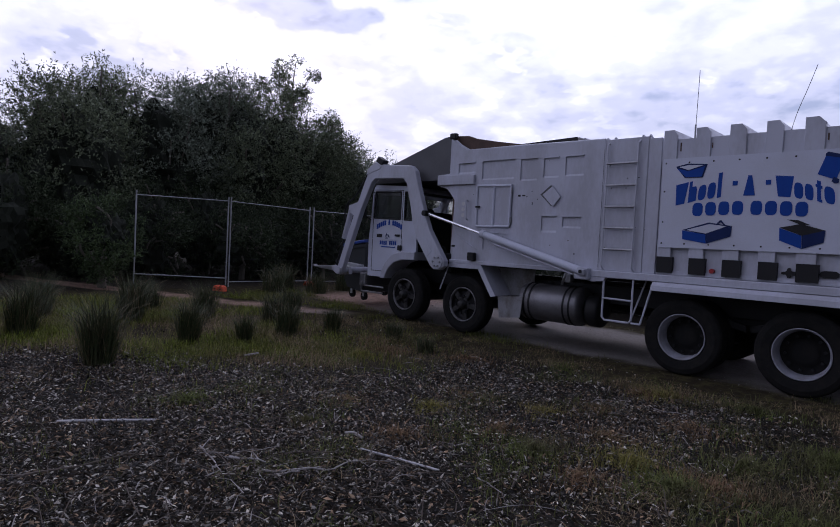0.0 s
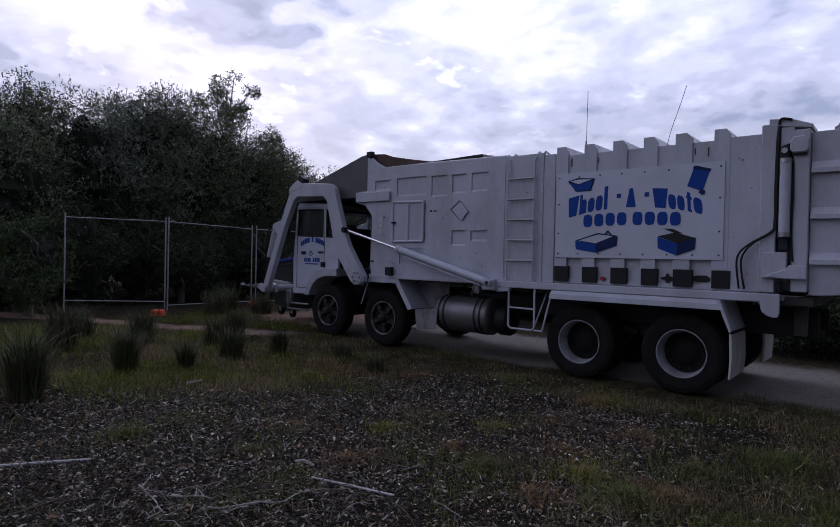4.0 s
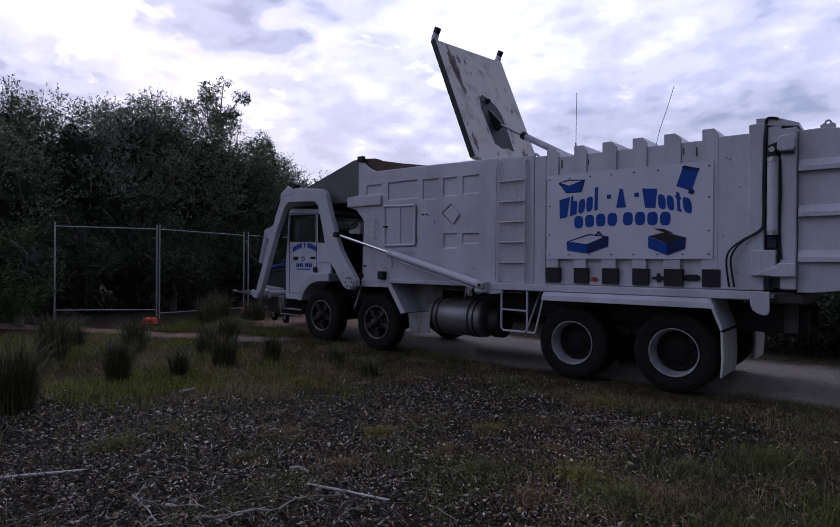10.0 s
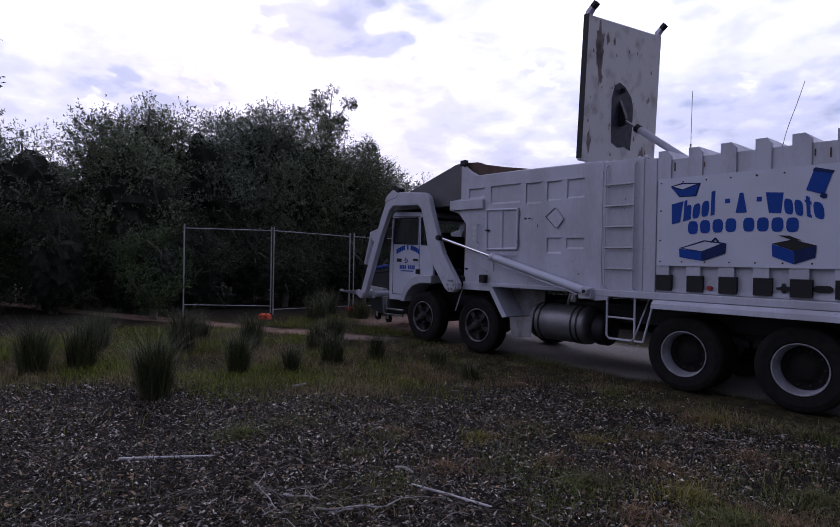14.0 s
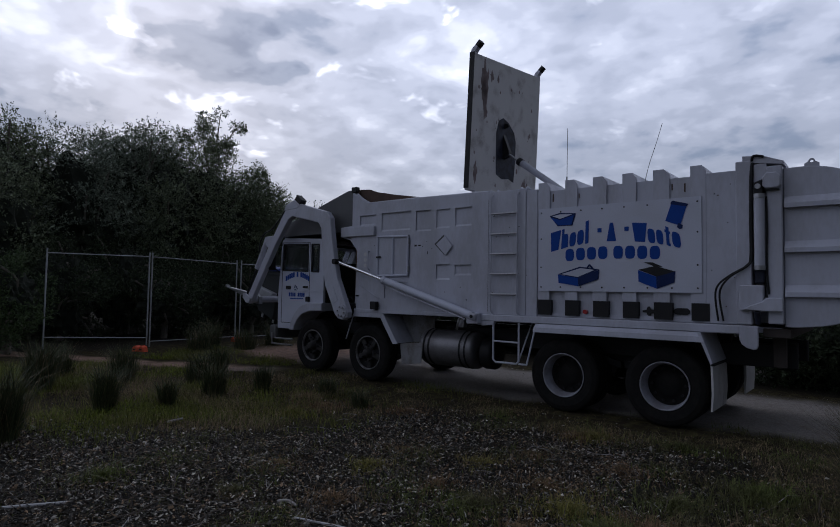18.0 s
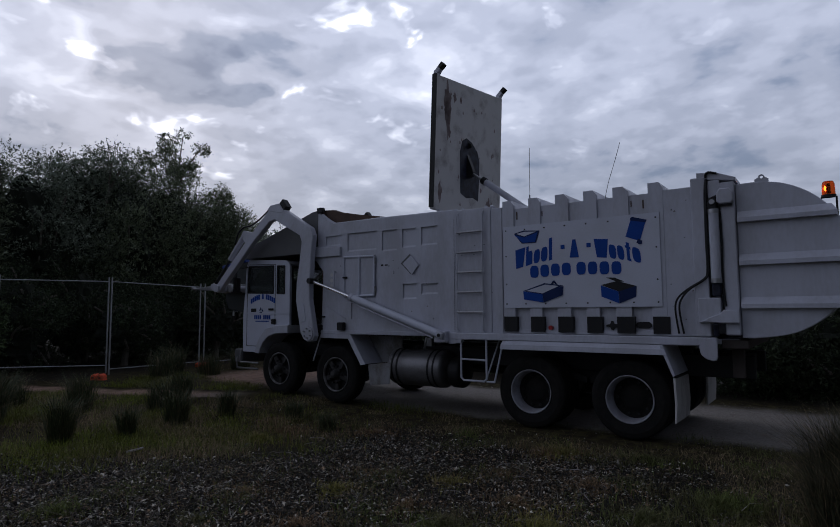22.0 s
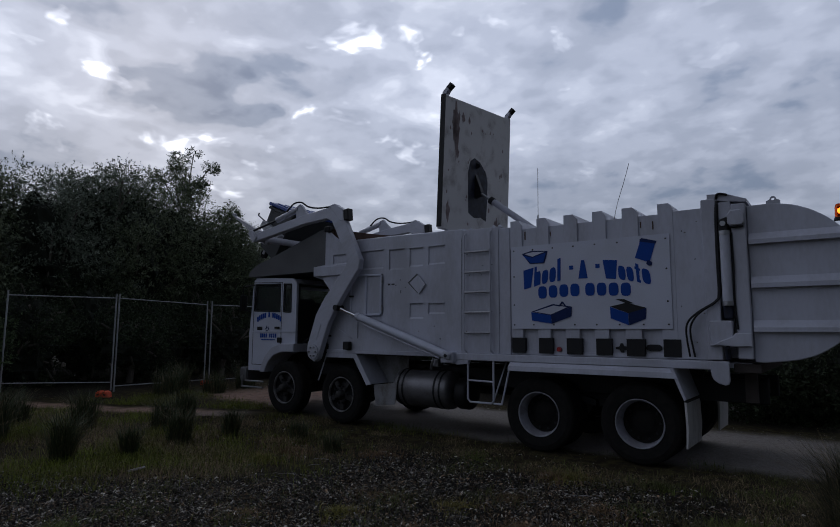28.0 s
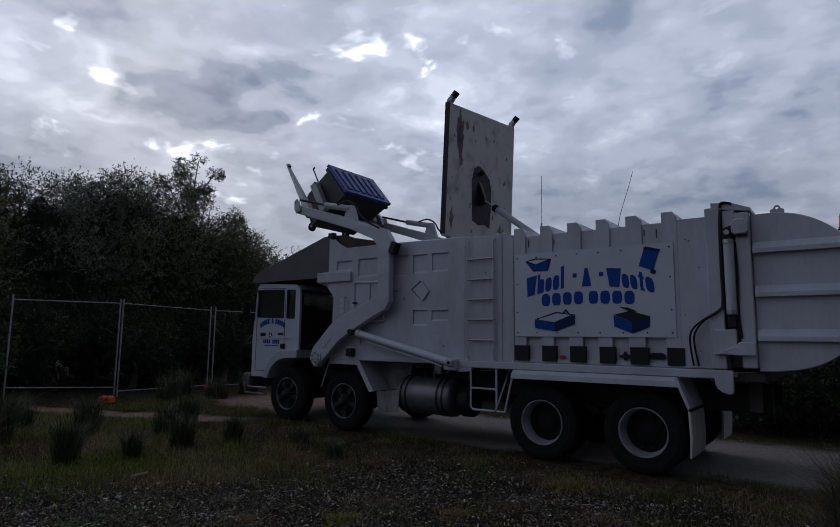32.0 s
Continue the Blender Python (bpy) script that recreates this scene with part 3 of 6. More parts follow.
def cab_side(y0, y1):
    bm = B()
    # lower skin with the wheel arch cut out, then the window band
    prism(bm, [(-0.60, 0.83), (-0.615, 1.55), (-0.565, 2.03), (0.78, 1.98), (0.78, 1.36), (0.52, 1.36), (0.25, 1.28), (0.08, 1.12), (-0.02, 0.95), (-0.06, 0.83)], y0, y1)
    prism(bm, [(-0.565, 2.03), (-0.525, 2.56), (-0.45, 2.55), (-0.46, 2.025)], y0, y1)
    prism(bm, [(0.31, 2.00), (0.31, 2.53), (0.42, 2.525), (0.42, 1.995)], y0, y1)
    prism(bm, [(0.63, 1.985), (0.63, 2.515), (0.78, 2.51), (0.78, 1.98)], y0, y1)
    prism(bm, [(-0.525, 2.56), (-0.48, 2.66), (0.72, 2.585), (0.78, 2.51), (0.63, 2.515), (0.42, 2.525), (0.31, 2.53), (-0.45, 2.55)], y0, y1)
    return bm


tp("cab_side", cab_side(CY0, CY0 + 0.05), WHITE2, "white cab side")
tp("cab_side", cab_side(CY1 - 0.05, CY1), WHITE2)
cab_roof = prism(B(), [(-0.48, 2.62), (-0.44, 2.70), (0.66, 2.63), (0.78, 2.55), (0.74, 2.52), (-0.42, 2.58)], CY0 + 0.002, CY1 - 0.002)
tp("cab_roof", cab_roof, WHITE2)
bm = B()
prism(bm, [(-0.60, 0.84), (-0.615, 1.60), (-0.57, 1.60), (-0.56, 0.84)], CY0 + 0.05, CY1 - 0.05)
prism(bm, [(-0.527, 2.55), (-0.48, 2.62), (-0.43, 2.60), (-0.47, 2.53)], CY0 + 0.05, CY1 - 0.05)
tp("cab_front", bm, WHITE2)
tp("windscreen", prism(B(), [(-0.60, 1.61), (-0.52, 2.545), (-0.505, 2.545), (-0.585, 1.61)], CY0 + 0.06, CY1 - 0.06), CLEAR, "clear windscreen")
cbk = B()
for ya, yb, za, zb in ((CY0 + 0.05, CY1 - 0.05, 1.36, 2.17), (CY0 + 0.05, CY1 - 0.05, 2.475, 2.52), (CY0 + 0.05, 0.22, 2.17, 2.475), (2.28, CY1 - 0.05, 2.17, 2.475)):
    box(cbk, 0.73, ya, za, 0.775, yb, zb)
tp("cab_back", cbk, BLACK, "black cab back with a rear window")
tp("cab_floor", box(B(), -0.58, CY0 + 0.05, 1.30, 0.73, CY1 - 0.05, 1.36), BLACK)
for y in (0.35, 1.6):
    seat = box(B(), 0.0, y, 1.36, 0.5, y + 0.5, 1.66, 0.04)
    box(seat, 0.42, y, 1.66, 0.56, y + 0.5, 2.25, 0.04)
    tp("cab_seat", seat, BLACK, "dark cab seat")
for y in (CY0 + 0.018, CY1 - 0.028):
    near = y < 1
    pane = prism(B(), [(-0.46, 2.02), (-0.45, 2.555), (0.315, 2.535), (0.315, 1.995)], y, y + 0.01)
    tp("door_window", pane, GLASS if near else CLEAR, "dark door window" if near else "clear door window")
    tp("quarter_window", prism(B(), [(0.42, 1.99), (0.42, 2.53), (0.635, 2.52), (0.635, 1.98)], y, y + 0.01), GLASS if near else CLEAR)
# door seams, trims and rubber frames on the near side
seam = B()
for a, b in (((-0.49, 0.95), (-0.49, 2.6)), ((0.365, 1.3), (0.365, 2.57)), ((-0.49, 2.595), (0.365, 2.565)), ((-0.49, 0.95), (-0.1, 0.95))):
    rod(seam, (a[0], CY0 - 0.001, a[1]), (b[0], CY0 - 0.001, b[1]), 0.006, 6)
tp("door_seam", seam, BLACK, "dark door gap")
for ring in ([(-0.46, 2.02), (-0.45, 2.555), (0.315, 2.535), (0.315, 1.995)], [(0.42, 1.99), (0.42, 2.53), (0.635, 2.52), (0.635, 1.98)]):
    fr = B()
    for p, q in zip(ring, ring[1:] + ring[:1]):
        rod(fr, (p[0], CY0 - 0.002, p[1]), (q[0], CY0 - 0.002, q[1]), 0.014, 6)
    tp("window_rubber", fr, BLACK)
tp("door_handle", box(B(), 0.19, CY0 - 0.03, 1.66, 0.33, CY0 - 0.004, 1.70, 0.008), BLACK, "black door handle")
rib = box(B(), -0.49, CY0 - 0.012, 1.59, 0.78, CY0 - 0.001, 1.61)
tp("door_swage", rib, WHITE2)
tp("step_lamp", box(B(), 0.30, CY0 - 0.05, 1.39, 0.40, CY0 - 0.002, 1.49, 0.01), BLACK, "small black side lamp")
arch = B()
apts = [(-0.10, 0.82), (-0.05, 0.98), (0.05, 1.14), (0.22, 1.30), (0.5, 1.375), (0.86, 1.375)]
ins = [(0.04, 0.82), (0.08, 0.93), (0.16, 1.04), (0.30, 1.15), (0.52, 1.215), (0.86, 1.225)]
prism(arch, apts + ins[::-1], 0.0, 0.5, 0.012)
tp("wheel_arch", arch, WHITE, "white front mudguard")
liner = B()
prism(liner, [(0.0, 0.75), (0.06, 0.96), (0.14, 1.07), (0.28, 1.2), (0.5, 1.27), (1.3, 1.27), (1.3, 1.25), (0.5, 1.25), (0.3, 1.17), (0.1, 0.96), (0.03, 0.75)], 0.502, 2.0)
tp("arch_liner", liner, BLACK)
# bumper and entry step
bmp = box(B(), -0.86, 0.1, 0.60, -0.62, 2.4, 0.88, 0.03)
tp("bumper", bmp, GREY, "dark steel bumper")
stp = B()
tube(stp, [(-0.75, 0.1, 0.72), (-0.75, 0.1, 0.50), (-0.1, 0.1, 0.50)], 0.02)
tube(stp, [(-0.62, 0.08, 0.88), (-0.62, 0.08, 0.62), (-0.06, 0.08, 0.62)], 0.018)
tp("entry_step", stp, STEEL, "bent tube entry step")
mir = tube(B(), [(-0.5, 0.12, 2.55), (-0.62, -0.06, 2.5), (-0.62, -0.06, 2.1), (-0.55, 0.1, 1.98)], 0.014)
tp("mirror_bracket", mir, BLACK)
tp("mirror", box(B(), -0.66, -0.12, 2.02, -0.62, 0.06, 2.34, 0.02), BLACK, "black wing mirror")
# signwriting on the door: plain bars in an arc, a recycling mark and bars below
for k in range(13):
    u = -0.375 + k * 0.058
    zz = 1.80 + 0.085 * (1 - ((k - 6) / 6.0) ** 2)
    if k in (5, 7):
        continue
    tp("door_letter_bar", box(B(), u, CY0 - 0.006, zz, u + 0.046, CY0 - 0.002, zz + 0.10), BLUE)
for k in range(9):
    if k == 4:
        continue
    u = -0.26 + k * 0.056
    tp("door_number_bar", box(B(), u, CY0 - 0.006, 1.485, u + 0.038, CY0 - 0.002, 1.565), BLUE)
tp("door_text_bar", box(B(), -0.36, CY0 - 0.006, 1.63, -0.2, CY0 - 0.002, 1.70), BLACK)
tp("door_text_bar", box(B(), -0.22, CY0 - 0.006, 1.435, 0.19, CY0 - 0.002, 1.455), BLUE)
tri = B()
for k in range(3):
    a = radians(90 + 120 * k)
    b2 = radians(90 + 120 * (k + 1))
    c, d = (math.cos(a) * 0.095, math.sin(a) * 0.095), (math.cos(b2) * 0.095, math.sin(b2) * 0.095)
    p = [(-0.05 + c[0] * 0.85 + d[0] * 0.15, 1.655 + c[1] * 0.85 + d[1] * 0.15), (-0.05 + c[0] * 0.3 + d[0] * 0.7, 1.655 + c[1] * 0.3 + d[1] * 0.7)]
    p += [(-0.05 + (p[1][0] + 0.05) * 0.5, 1.655 + (p[1][1] - 1.655) * 0.5), (-0.05 + (p[0][0] + 0.05) * 0.5, 1.655 + (p[0][1] - 1.655) * 0.5)]
    prism(tri, p, CY0 - 0.006, CY0 - 0.002)
tp("recycling_mark", tri, NAVY, "three-armed dark recycling mark")

# canopy over the cab, in front of the hopper
can = B()
prism(can, [(1.66, 3.50), (1.45, 3.48), (0.0, 3.045), (-0.30, 2.97), (-0.48, 2.895), (-0.60, 2.80), (-0.62, 2.72), (-0.50, 2.71), (1.36, 2.72), (1.40, 2.80), (1.66, 2.82)], 0.06, 2.44)
tp("canopy", can, GREY, "dark grey sheet canopy over the cab")
tp("canopy_end", box(B(), 1.58, 0.03, 3.44, 1.72, 0.12, 3.54, 0.01), BLACK)
# things between cab and hopper
tp("air_intake", box(B(), 0.95, 0.9, 1.3, 1.35, 1.5, 2.30, 0.03), BLACK)
pipes = B()
for y in (0.3, 0.42, 0.55):
    tube(pipes, curve_pts([(0.8, y, 1.4), (1.1, y, 1.5), (1.3, y, 1.3), (1.7, y, 1.45)]), 0.02)
tp("hose", pipes, BLACK)
tp("mount_frame", box(B(), 1.2, 0.4, 1.05, 1.75, 2.1, 1.35), BLACK)

# hopper: walls, floor and relief
HOP = [(1.66, 3.43), (1.66, 2.82), (1.41, 2.80), (1.41, 2.60), (1.60, 2.55), (1.79, 2.34), (1.74, 1.24), (4.60, 1.28), (4.60, 3.175), (3.1, 3.20), (2.05, 3.205), (1.86, 3.30)]
tp("hopper_wall", prism(B(), HOP, 0.018, 0.12), WHITE, "white ribbed hopper wall")
tp("hopper_wall", prism(B(), HOP, W2 - 0.42, W2 - 0.36), WHITE)
tp("hopper_front", box(B(), 1.68, 0.09, 1.3, 1.74, W2 - 0.42, 3.46), RUST)
tp("hopper_floor", box(B(), 1.74, 0.09, 1.25, 4.6, W2 - 0.42, 1.3), WHITE)
rim_ = B()
tube(rim_, [(1.72, 0.06, 3.40), (1.86, 0.06, 3.295), (2.05, 0.06, 3.20), (3.1, 0.06, 3.195), (4.58, 0.06, 3.17)], 0.026)
tp("hopper_rim", rim_, WHITE)
inner = prism(B(), [(1.76, 3.46), (2.6, 3.26), (2.6, 3.1), (1.76, 3.3)], 1.96, 2.075)
tp("hopper_inner_lip", inner, RUST, "rusty inner edge of the hopper")
inner = prism(B(), [(1.70, 3.50), (1.95, 3.48), (2.12, 3.42), (2.60, 3.325), (3.15, 3.235), (3.6, 3.21), (3.6, 3.1), (1.70, 3.1)], 0.13, 0.20)
tp("hopper_inner_lip", inner, RUST, "rusty inner edge of the hopper")
# outer skin with pressed recesses
RECESS = [(1.86, 2.24, 2.80, 2.99), (2.39, 3.05, 2.67, 3.0), (3.17, 3.49, 2.63, 2.985), (3.6, 3.87, 2.66, 2.975), (3.98, 4.29, 2.67, 2.975), (3.61, 3.88, 1.82, 2.08), (3.98, 4.29, 1.89, 2.07), (2.48, 3.05, 1.5, 1.78), (2.48, 3.05, 1.86, 2.58)]
tp("hopper_skin", holed(B(), 1.80, 4.62, 1.30, 3.02, RECESS, 0.0, 0.019), WHITE, "white sheet with pressed recesses")
tp("hopper_top_band", prism(B(), [(1.66, 3.02), (1.66, 3.42), (1.86, 3.295), (2.05, 3.20), (3.1, 3.195), (4.62, 3.165), (4.62, 3.02)], 0.0, 0.019), WHITE)
tp("hopper_corner", prism(B(), [(1.66, 2.52), (1.79, 2.36), (1.80, 2.36), (1.80, 3.02), (1.66, 3.02)], 0.0, 0.019), WHITE)
tp("hopper_ledge", prism(B(), [(1.41, 2.61), (1.41, 2.79), (2.25, 2.77), (2.25, 2.61)], -0.05, 0.03, 0.006), WHITE)
for x0, x1, z0, z1 in RECESS[:-2]:
    tp("recess_lip", prism(B(), [(x0, z1 - 0.010), (x0, z1 + 0.004), (x1, z1 + 0.004), (x1, z1 - 0.010)], -0.014, 0.004), WHITE)
    sl = B()
    c = [sl.verts.new(p) for p in ((x0, 0.002, z0), (x1, 0.002, z0), (x1, 0.0175, z0 + 0.03), (x0, 0.0175, z0 + 0.03), (x0, 0.0175, z0), (x1, 0.0175, z0))]
    for q in ((0, 1, 2, 3), (0, 3, 4), (1, 5, 2), (0, 4, 5, 1), (3, 2, 5, 4)):
        sl.faces.new([c[k] for k in q])
    tp("recess_sill", sl, WHITE)
gut = rod(B(), (1.9, -0.01, 1.72), (2.35, -0.01, 1.5), 0.012, 6)
tp("brace_rod", gut, WHITE)
# side door with two leaves, latch and hinges
hd = B()
for a, b in (((2.32, 2.58), (3.02, 2.56)), ((3.02, 2.56), (3.01, 1.90)), ((3.01, 1.90), (2.33, 1.89)), ((2.33, 1.89), (2.32, 2.58)), ((2.68, 2.57), (2.68, 1.9))):
    rod(hd, (a[0], -0.016, a[1]), (b[0], -0.016, b[1]), 0.02, 8)
hdoor = tp("hopper_door", box(B(), 2.34, -0.008, 1.91, 3.0, 0.012, 2.56), WHITE, "small white two-leaf hatch")
tp("door_frame", hd, WHITE2, "brighter white frame", parent=hdoor)
tp("latch", box(B(), 2.31, -0.05, 2.205, 2.40, -0.01, 2.235, 0.006), BLACK, parent=hdoor)
tp("latch_rod", rod(B(), (2.33, -0.02, 2.05), (2.33, -0.02, 2.3), 0.012, 6), BLACK, parent=hdoor)
for z in (2.48, 2.0):
    tp("hinge", rod(B(), (3.04, -0.02, z - 0.05), (3.04, -0.02, z + 0.05), 0.016, 8), STEEL, parent=hdoor)
tube_h = tube(B(), [(2.12, -0.005, 2.32), (2.13, -0.06, 2.34), (2.13, -0.06, 2.02), (2.12, -0.005, 2.0)], 0.012)
tp("grab_handle", tube_h, WHITE)
for z in (2.28, 2.18, 2.08):
    tp("warning_mark", rod(B(), (2.01, -0.004, z), (2.01, 0.0, z), 0.035, 16), DIRTY, "faded round warning mark")
# grey diamond, offset up and left, paints the holder's shadow line
tp("placard_shadow", prism(B(), [(3.575, 2.405), (3.755, 2.545), (3.90, 2.375), (3.775, 2.225)], -0.012, 0.0), GREY, "grey diamond painting the placard's shadow edge")
dia = prism(B(), [(3.63, 2.395), (3.80, 2.522), (3.94, 2.362), (3.815, 2.215)], -0.032, -0.012)
prism(dia, [(3.62, 2.40), (3.80, 2.532), (3.80, 2.522), (3.63, 2.388)], -0.02, 0.0)
tp("placard_holder", dia, WHITE, "empty diamond placard holder")
for x, z, w, h in ((3.15, 2.38, 0.05, 0.03), (3.23, 2.385, 0.06, 0.02), (3.42, 2.24, 0.012, 0.05), (4.2, 1.5, 0.02, 0.02), (3.31, 2.37, 0.02, 0.012)):
    tp("paint_chip", box(B(), x, -0.003, z, x + w, 0.001, z + h), BLACK)
tp("side_lamp_box", box(B(), 2.22, -0.09, 1.30, 2.36, -0.001, 1.44, 0.01), BLACK)
tp("side_marker", box(B(), 1.8, -0.02, 1.52, 1.86, 0.0, 1.55), BLACK)
tp("hopper_sill", box(B(), 1.76, -0.02, 1.235, 4.36, 0.4, 1.30, 0.008), WHITE)

# compactor body
tp("body_wall", box(B(), 4.60, 0.05, 1.28, 8.0, 0.11, 3.08), WHITE, "white compactor body wall")
tp("body_wall", box(B(), 4.60, W2 - 0.11, 1.28, 8.0, W2 - 0.05, 3.08), WHITE)
tp("body_roof", box(B(), 4.60, 0.11, 3.02, 8.0, W2 - 0.11, 3.08), WHITE)
tp("body_floor", box(B(), 4.60, 0.11, 1.22, 8.4, W2 - 0.11, 1.28), WHITE)
tp("body_bulkhead", box(B(), 4.60, 0.11, 1.28, 4.66, W2 - 0.11, 3.02), WHITE)
tp("body_front_panel", box(B(), 4.62, 0.0, 1.30, 5.24, 0.05, 3.16, 0.006), WHITE)
tp("body_seam_post", box(B(), 5.24, 0.01, 1.30, 5.42, 0.05, 3.13, 0.006), WHITE)
RIBX = [(5.44, 5.62), (5.85, 6.03), (6.25, 6.44), (6.65, 6.83), (7.04, 7.24), (7.48, 7.66)]
for x0, x1 in RIBX:
    r = tp("side_rib", prism(B(), [(x0, 1.54), (x0, 3.21), (x0 + 0.13, 3.21), (x1, 3.14), (x1, 1.54)], -0.005, 0.05, 0.004), WHITE, "raised side rib")
    tp("roof_bow", prism(B(), [(x0, 3.08), (x0, 3.21), (x0 + 0.13, 3.21), (x1, 3.08)], 0.05, W2 - 0.05), WHITE)
    tp("hazard_square", box(B(), x0 + 0.01, -0.012, 1.33, x1 + 0.03, 0.05, 1.54), BLACK, "black painted square")
tp("upper_skin", box(B(), 5.42, 0.02, 2.80, 7.98, 0.05, 3.085), WHITE)
tp("rear_skin", box(B(), 7.62, 0.0, 1.31, 8.0, 0.05, 3.10, 0.005), WHITE)
tp("wall_bottom_strip", box(B(), 5.42, 0.03, 1.31, 7.62, 0.05, 1.36), WHITE)
tp("wall_slot", prism(B(), [(7.27, 1.43), (7.285, 1.465), (7.32, 1.475), (7.43, 1.475), (7.46, 1.45), (7.46, 1.415), (7.43, 1.395), (7.32, 1.395), (7.285, 1.405)], 0.03, 0.052), BLACK, "long dark slot")
tp("wall_catch", prism(B(), [(6.90, 1.435), (6.90, 1.41), (6.95, 1.405), (6.965, 1.37), (6.99, 1.37), (7.0, 1.40), (7.04, 1.40), (7.04, 1.445), (7.0, 1.45), (6.985, 1.485), (6.965, 1.485), (6.95, 1.445)], 0.02, 0.052), BLACK, "small dark catch")
tp("red_reflector", rod(B(), (6.14, 0.0, 1.39), (6.14, 0.05, 1.39), 0.03, 12), REDLENS, "round red reflector")
rng = random.Random(4)
for k in range(5):
    x = 5.5 + 2.3 * rng.random()
    h = 0.03 + 0.06 * rng.random()
    tp("rust_streak", box(B(), x, 0.014, 2.98 - h, x + 0.008 + 0.01 * rng.random(), 0.019, 3.0 + 0.05 * rng.random()), RUST)

# sign panel with its rivets and drawings in plain shapes
panel = tp("sign_panel", box(B(), 5.46, -0.02, 1.665, 7.61, -0.006, 2.83), WHITE2, "white sign sheet with blue drawings and bars")
for k in range(8):
    for z in (1.72, 2.77):
        tp("rivet", rod(B(), (5.5 + k * 0.295, -0.026, z), (5.5 + k * 0.295, -0.018, z), 0.011, 8), BLACK, parent=panel)
for z in (2.0, 2.4):
    for x in (5.5, 7.565):
        tp("rivet", rod(B(), (x, -0.026, z), (x, -0.018, z), 0.011, 8), BLACK, parent=panel)
y0, y1 = -0.025, -0.0205
words = ((5.60, 0.165, 0.30), (5.775, 0.105, 0.30), (5.892, 0.100, 0.21), (6.005, 0.100, 0.22), (6.118, 0.062, 0.34), (6.42, 0.135, 0.27), (6.76, 0.195, 0.27), (6.955, 0.098, 0.20), (7.062, 0.092, 0.20), (7.165, 0.075, 0.26), (7.252, 0.108, 0.21))
ROUND = [(0.0, 0.28), (0.12, 0.07), (0.32, 0.0), (0.68, 0.0), (0.88, 0.07), (1.0, 0.28), (1.0, 0.72), (0.88, 0.93), (0.68, 1.0), (0.32, 1.0), (0.12, 0.93), (0.0, 0.72)]
WEDGE = [(0.16, 0.0), (0.84, 0.0), (1.0, 1.0), (0.0, 1.0)]
STEP = [(0.0, 0.0), (1.0, 0.0), (1.0, 0.55), (0.85, 0.70), (0.36, 0.72), (0.36, 1.0), (0.0, 1.0)]
BAR = [(0.08, 0.0), (0.92, 0.0), (0.92, 1.0), (0.08, 1.0)]
PEAK = [(0.0, 0.0), (1.0, 0.0), (0.66, 1.0), (0.34, 1.0)]
POST = [(0.22, 0.0), (0.95, 0.0), (0.95, 0.14), (0.78, 0.16), (0.78, 0.66), (1.0, 0.66), (1.0, 0.80), (0.78, 0.80), (0.78, 1.0), (0.22, 1.0), (0.22, 0.80), (0.0, 0.80), (0.0, 0.66), (0.22, 0.66)]
for (x, w, h), shape in zip(words, (WEDGE, STEP, ROUND, ROUND, BAR, PEAK, WEDGE, ROUND, ROUND, POST, ROUND)):
    u = (x + w / 2 - 6.48) / 0.9
    zb = 2.37 - 0.13 * u * u
    lean = 0.05 * -u
    x, w, h, zb = x + 0.03, w - 0.008, h * 0.90, zb - 0.04
    tp("letter_block", prism(B(), [(x + a * w + lean * 0.4 * c, zb + c * h + lean * (a - 0.5) * 0.8) for a, c in shape], y0, y1), BLUE, parent=panel)
for x, z in ((6.325, 2.455), (6.685, 2.455)):
    tp("dash_block", box(B(), x, y0, z, x + 0.055, y1, z + 0.055), BLUE, parent=panel)
for k in range(8):
    x = 5.87 + k * 0.155 + (0.05 if k > 3 else 0)
    zb = 2.08 + 0.018 * math.sin(k / 7 * math.pi)
    tp("number_bar", prism(B(), [(x + a * 0.124, zb + c * 0.168) for a, c in ROUND], y0, y1), BLUE, parent=panel)


def drawing(name, polys, label):
    for i, (ps, ma) in enumerate(polys):
        bm = prism(B(), ps, y0 - 0.0015 * (i + 1), y1)
        tp(name, bm, ma, label, parent=panel)


drawing("tub_drawing", [([(5.63, 2.72), (5.78, 2.755), (6.02, 2.735), (5.97, 2.57), (5.75, 2.57)], NAVY), ([(5.67, 2.715), (5.79, 2.735), (5.97, 2.725), (5.79, 2.67)], WHITE2), ([(5.64, 2.70), (5.79, 2.655), (5.99, 2.71), (5.955, 2.58), (5.765, 2.58)], BLUE)], "small blue tub drawing")
drawing("wheelie_bin_drawing", [([(7.265, 2.765), (7.445, 2.725), (7.37, 2.485), (7.195, 2.555)], BLUE), ([(7.262, 2.785), (7.285, 2.80), (7.462, 2.748), (7.448, 2.715), (7.258, 2.757)], NAVY), ([(7.33, 2.47), (7.36, 2.445), (7.395, 2.45), (7.40, 2.49), (7.35, 2.52)], NAVY)], "blue wheeled bin drawing")
drawing("skip_drawing", [([(5.76, 1.90), (6.08, 2.00), (6.35, 1.96), (6.06, 1.84)], NAVY), ([(5.81, 1.90), (6.09, 1.98), (6.29, 1.955), (6.05, 1.86)], WHITE2), ([(5.76, 1.895), (6.05, 1.845), (6.06, 1.735), (5.77, 1.78)], BLUE), ([(6.055, 1.845), (6.35, 1.955), (6.34, 1.83), (6.065, 1.735)], NAVY), ([(6.16, 1.97), (6.21, 2.03), (6.225, 2.03), (6.285, 1.955), (6.265, 1.955), (6.215, 2.01), (6.18, 1.965)], NAVY)], "open blue skip drawing")
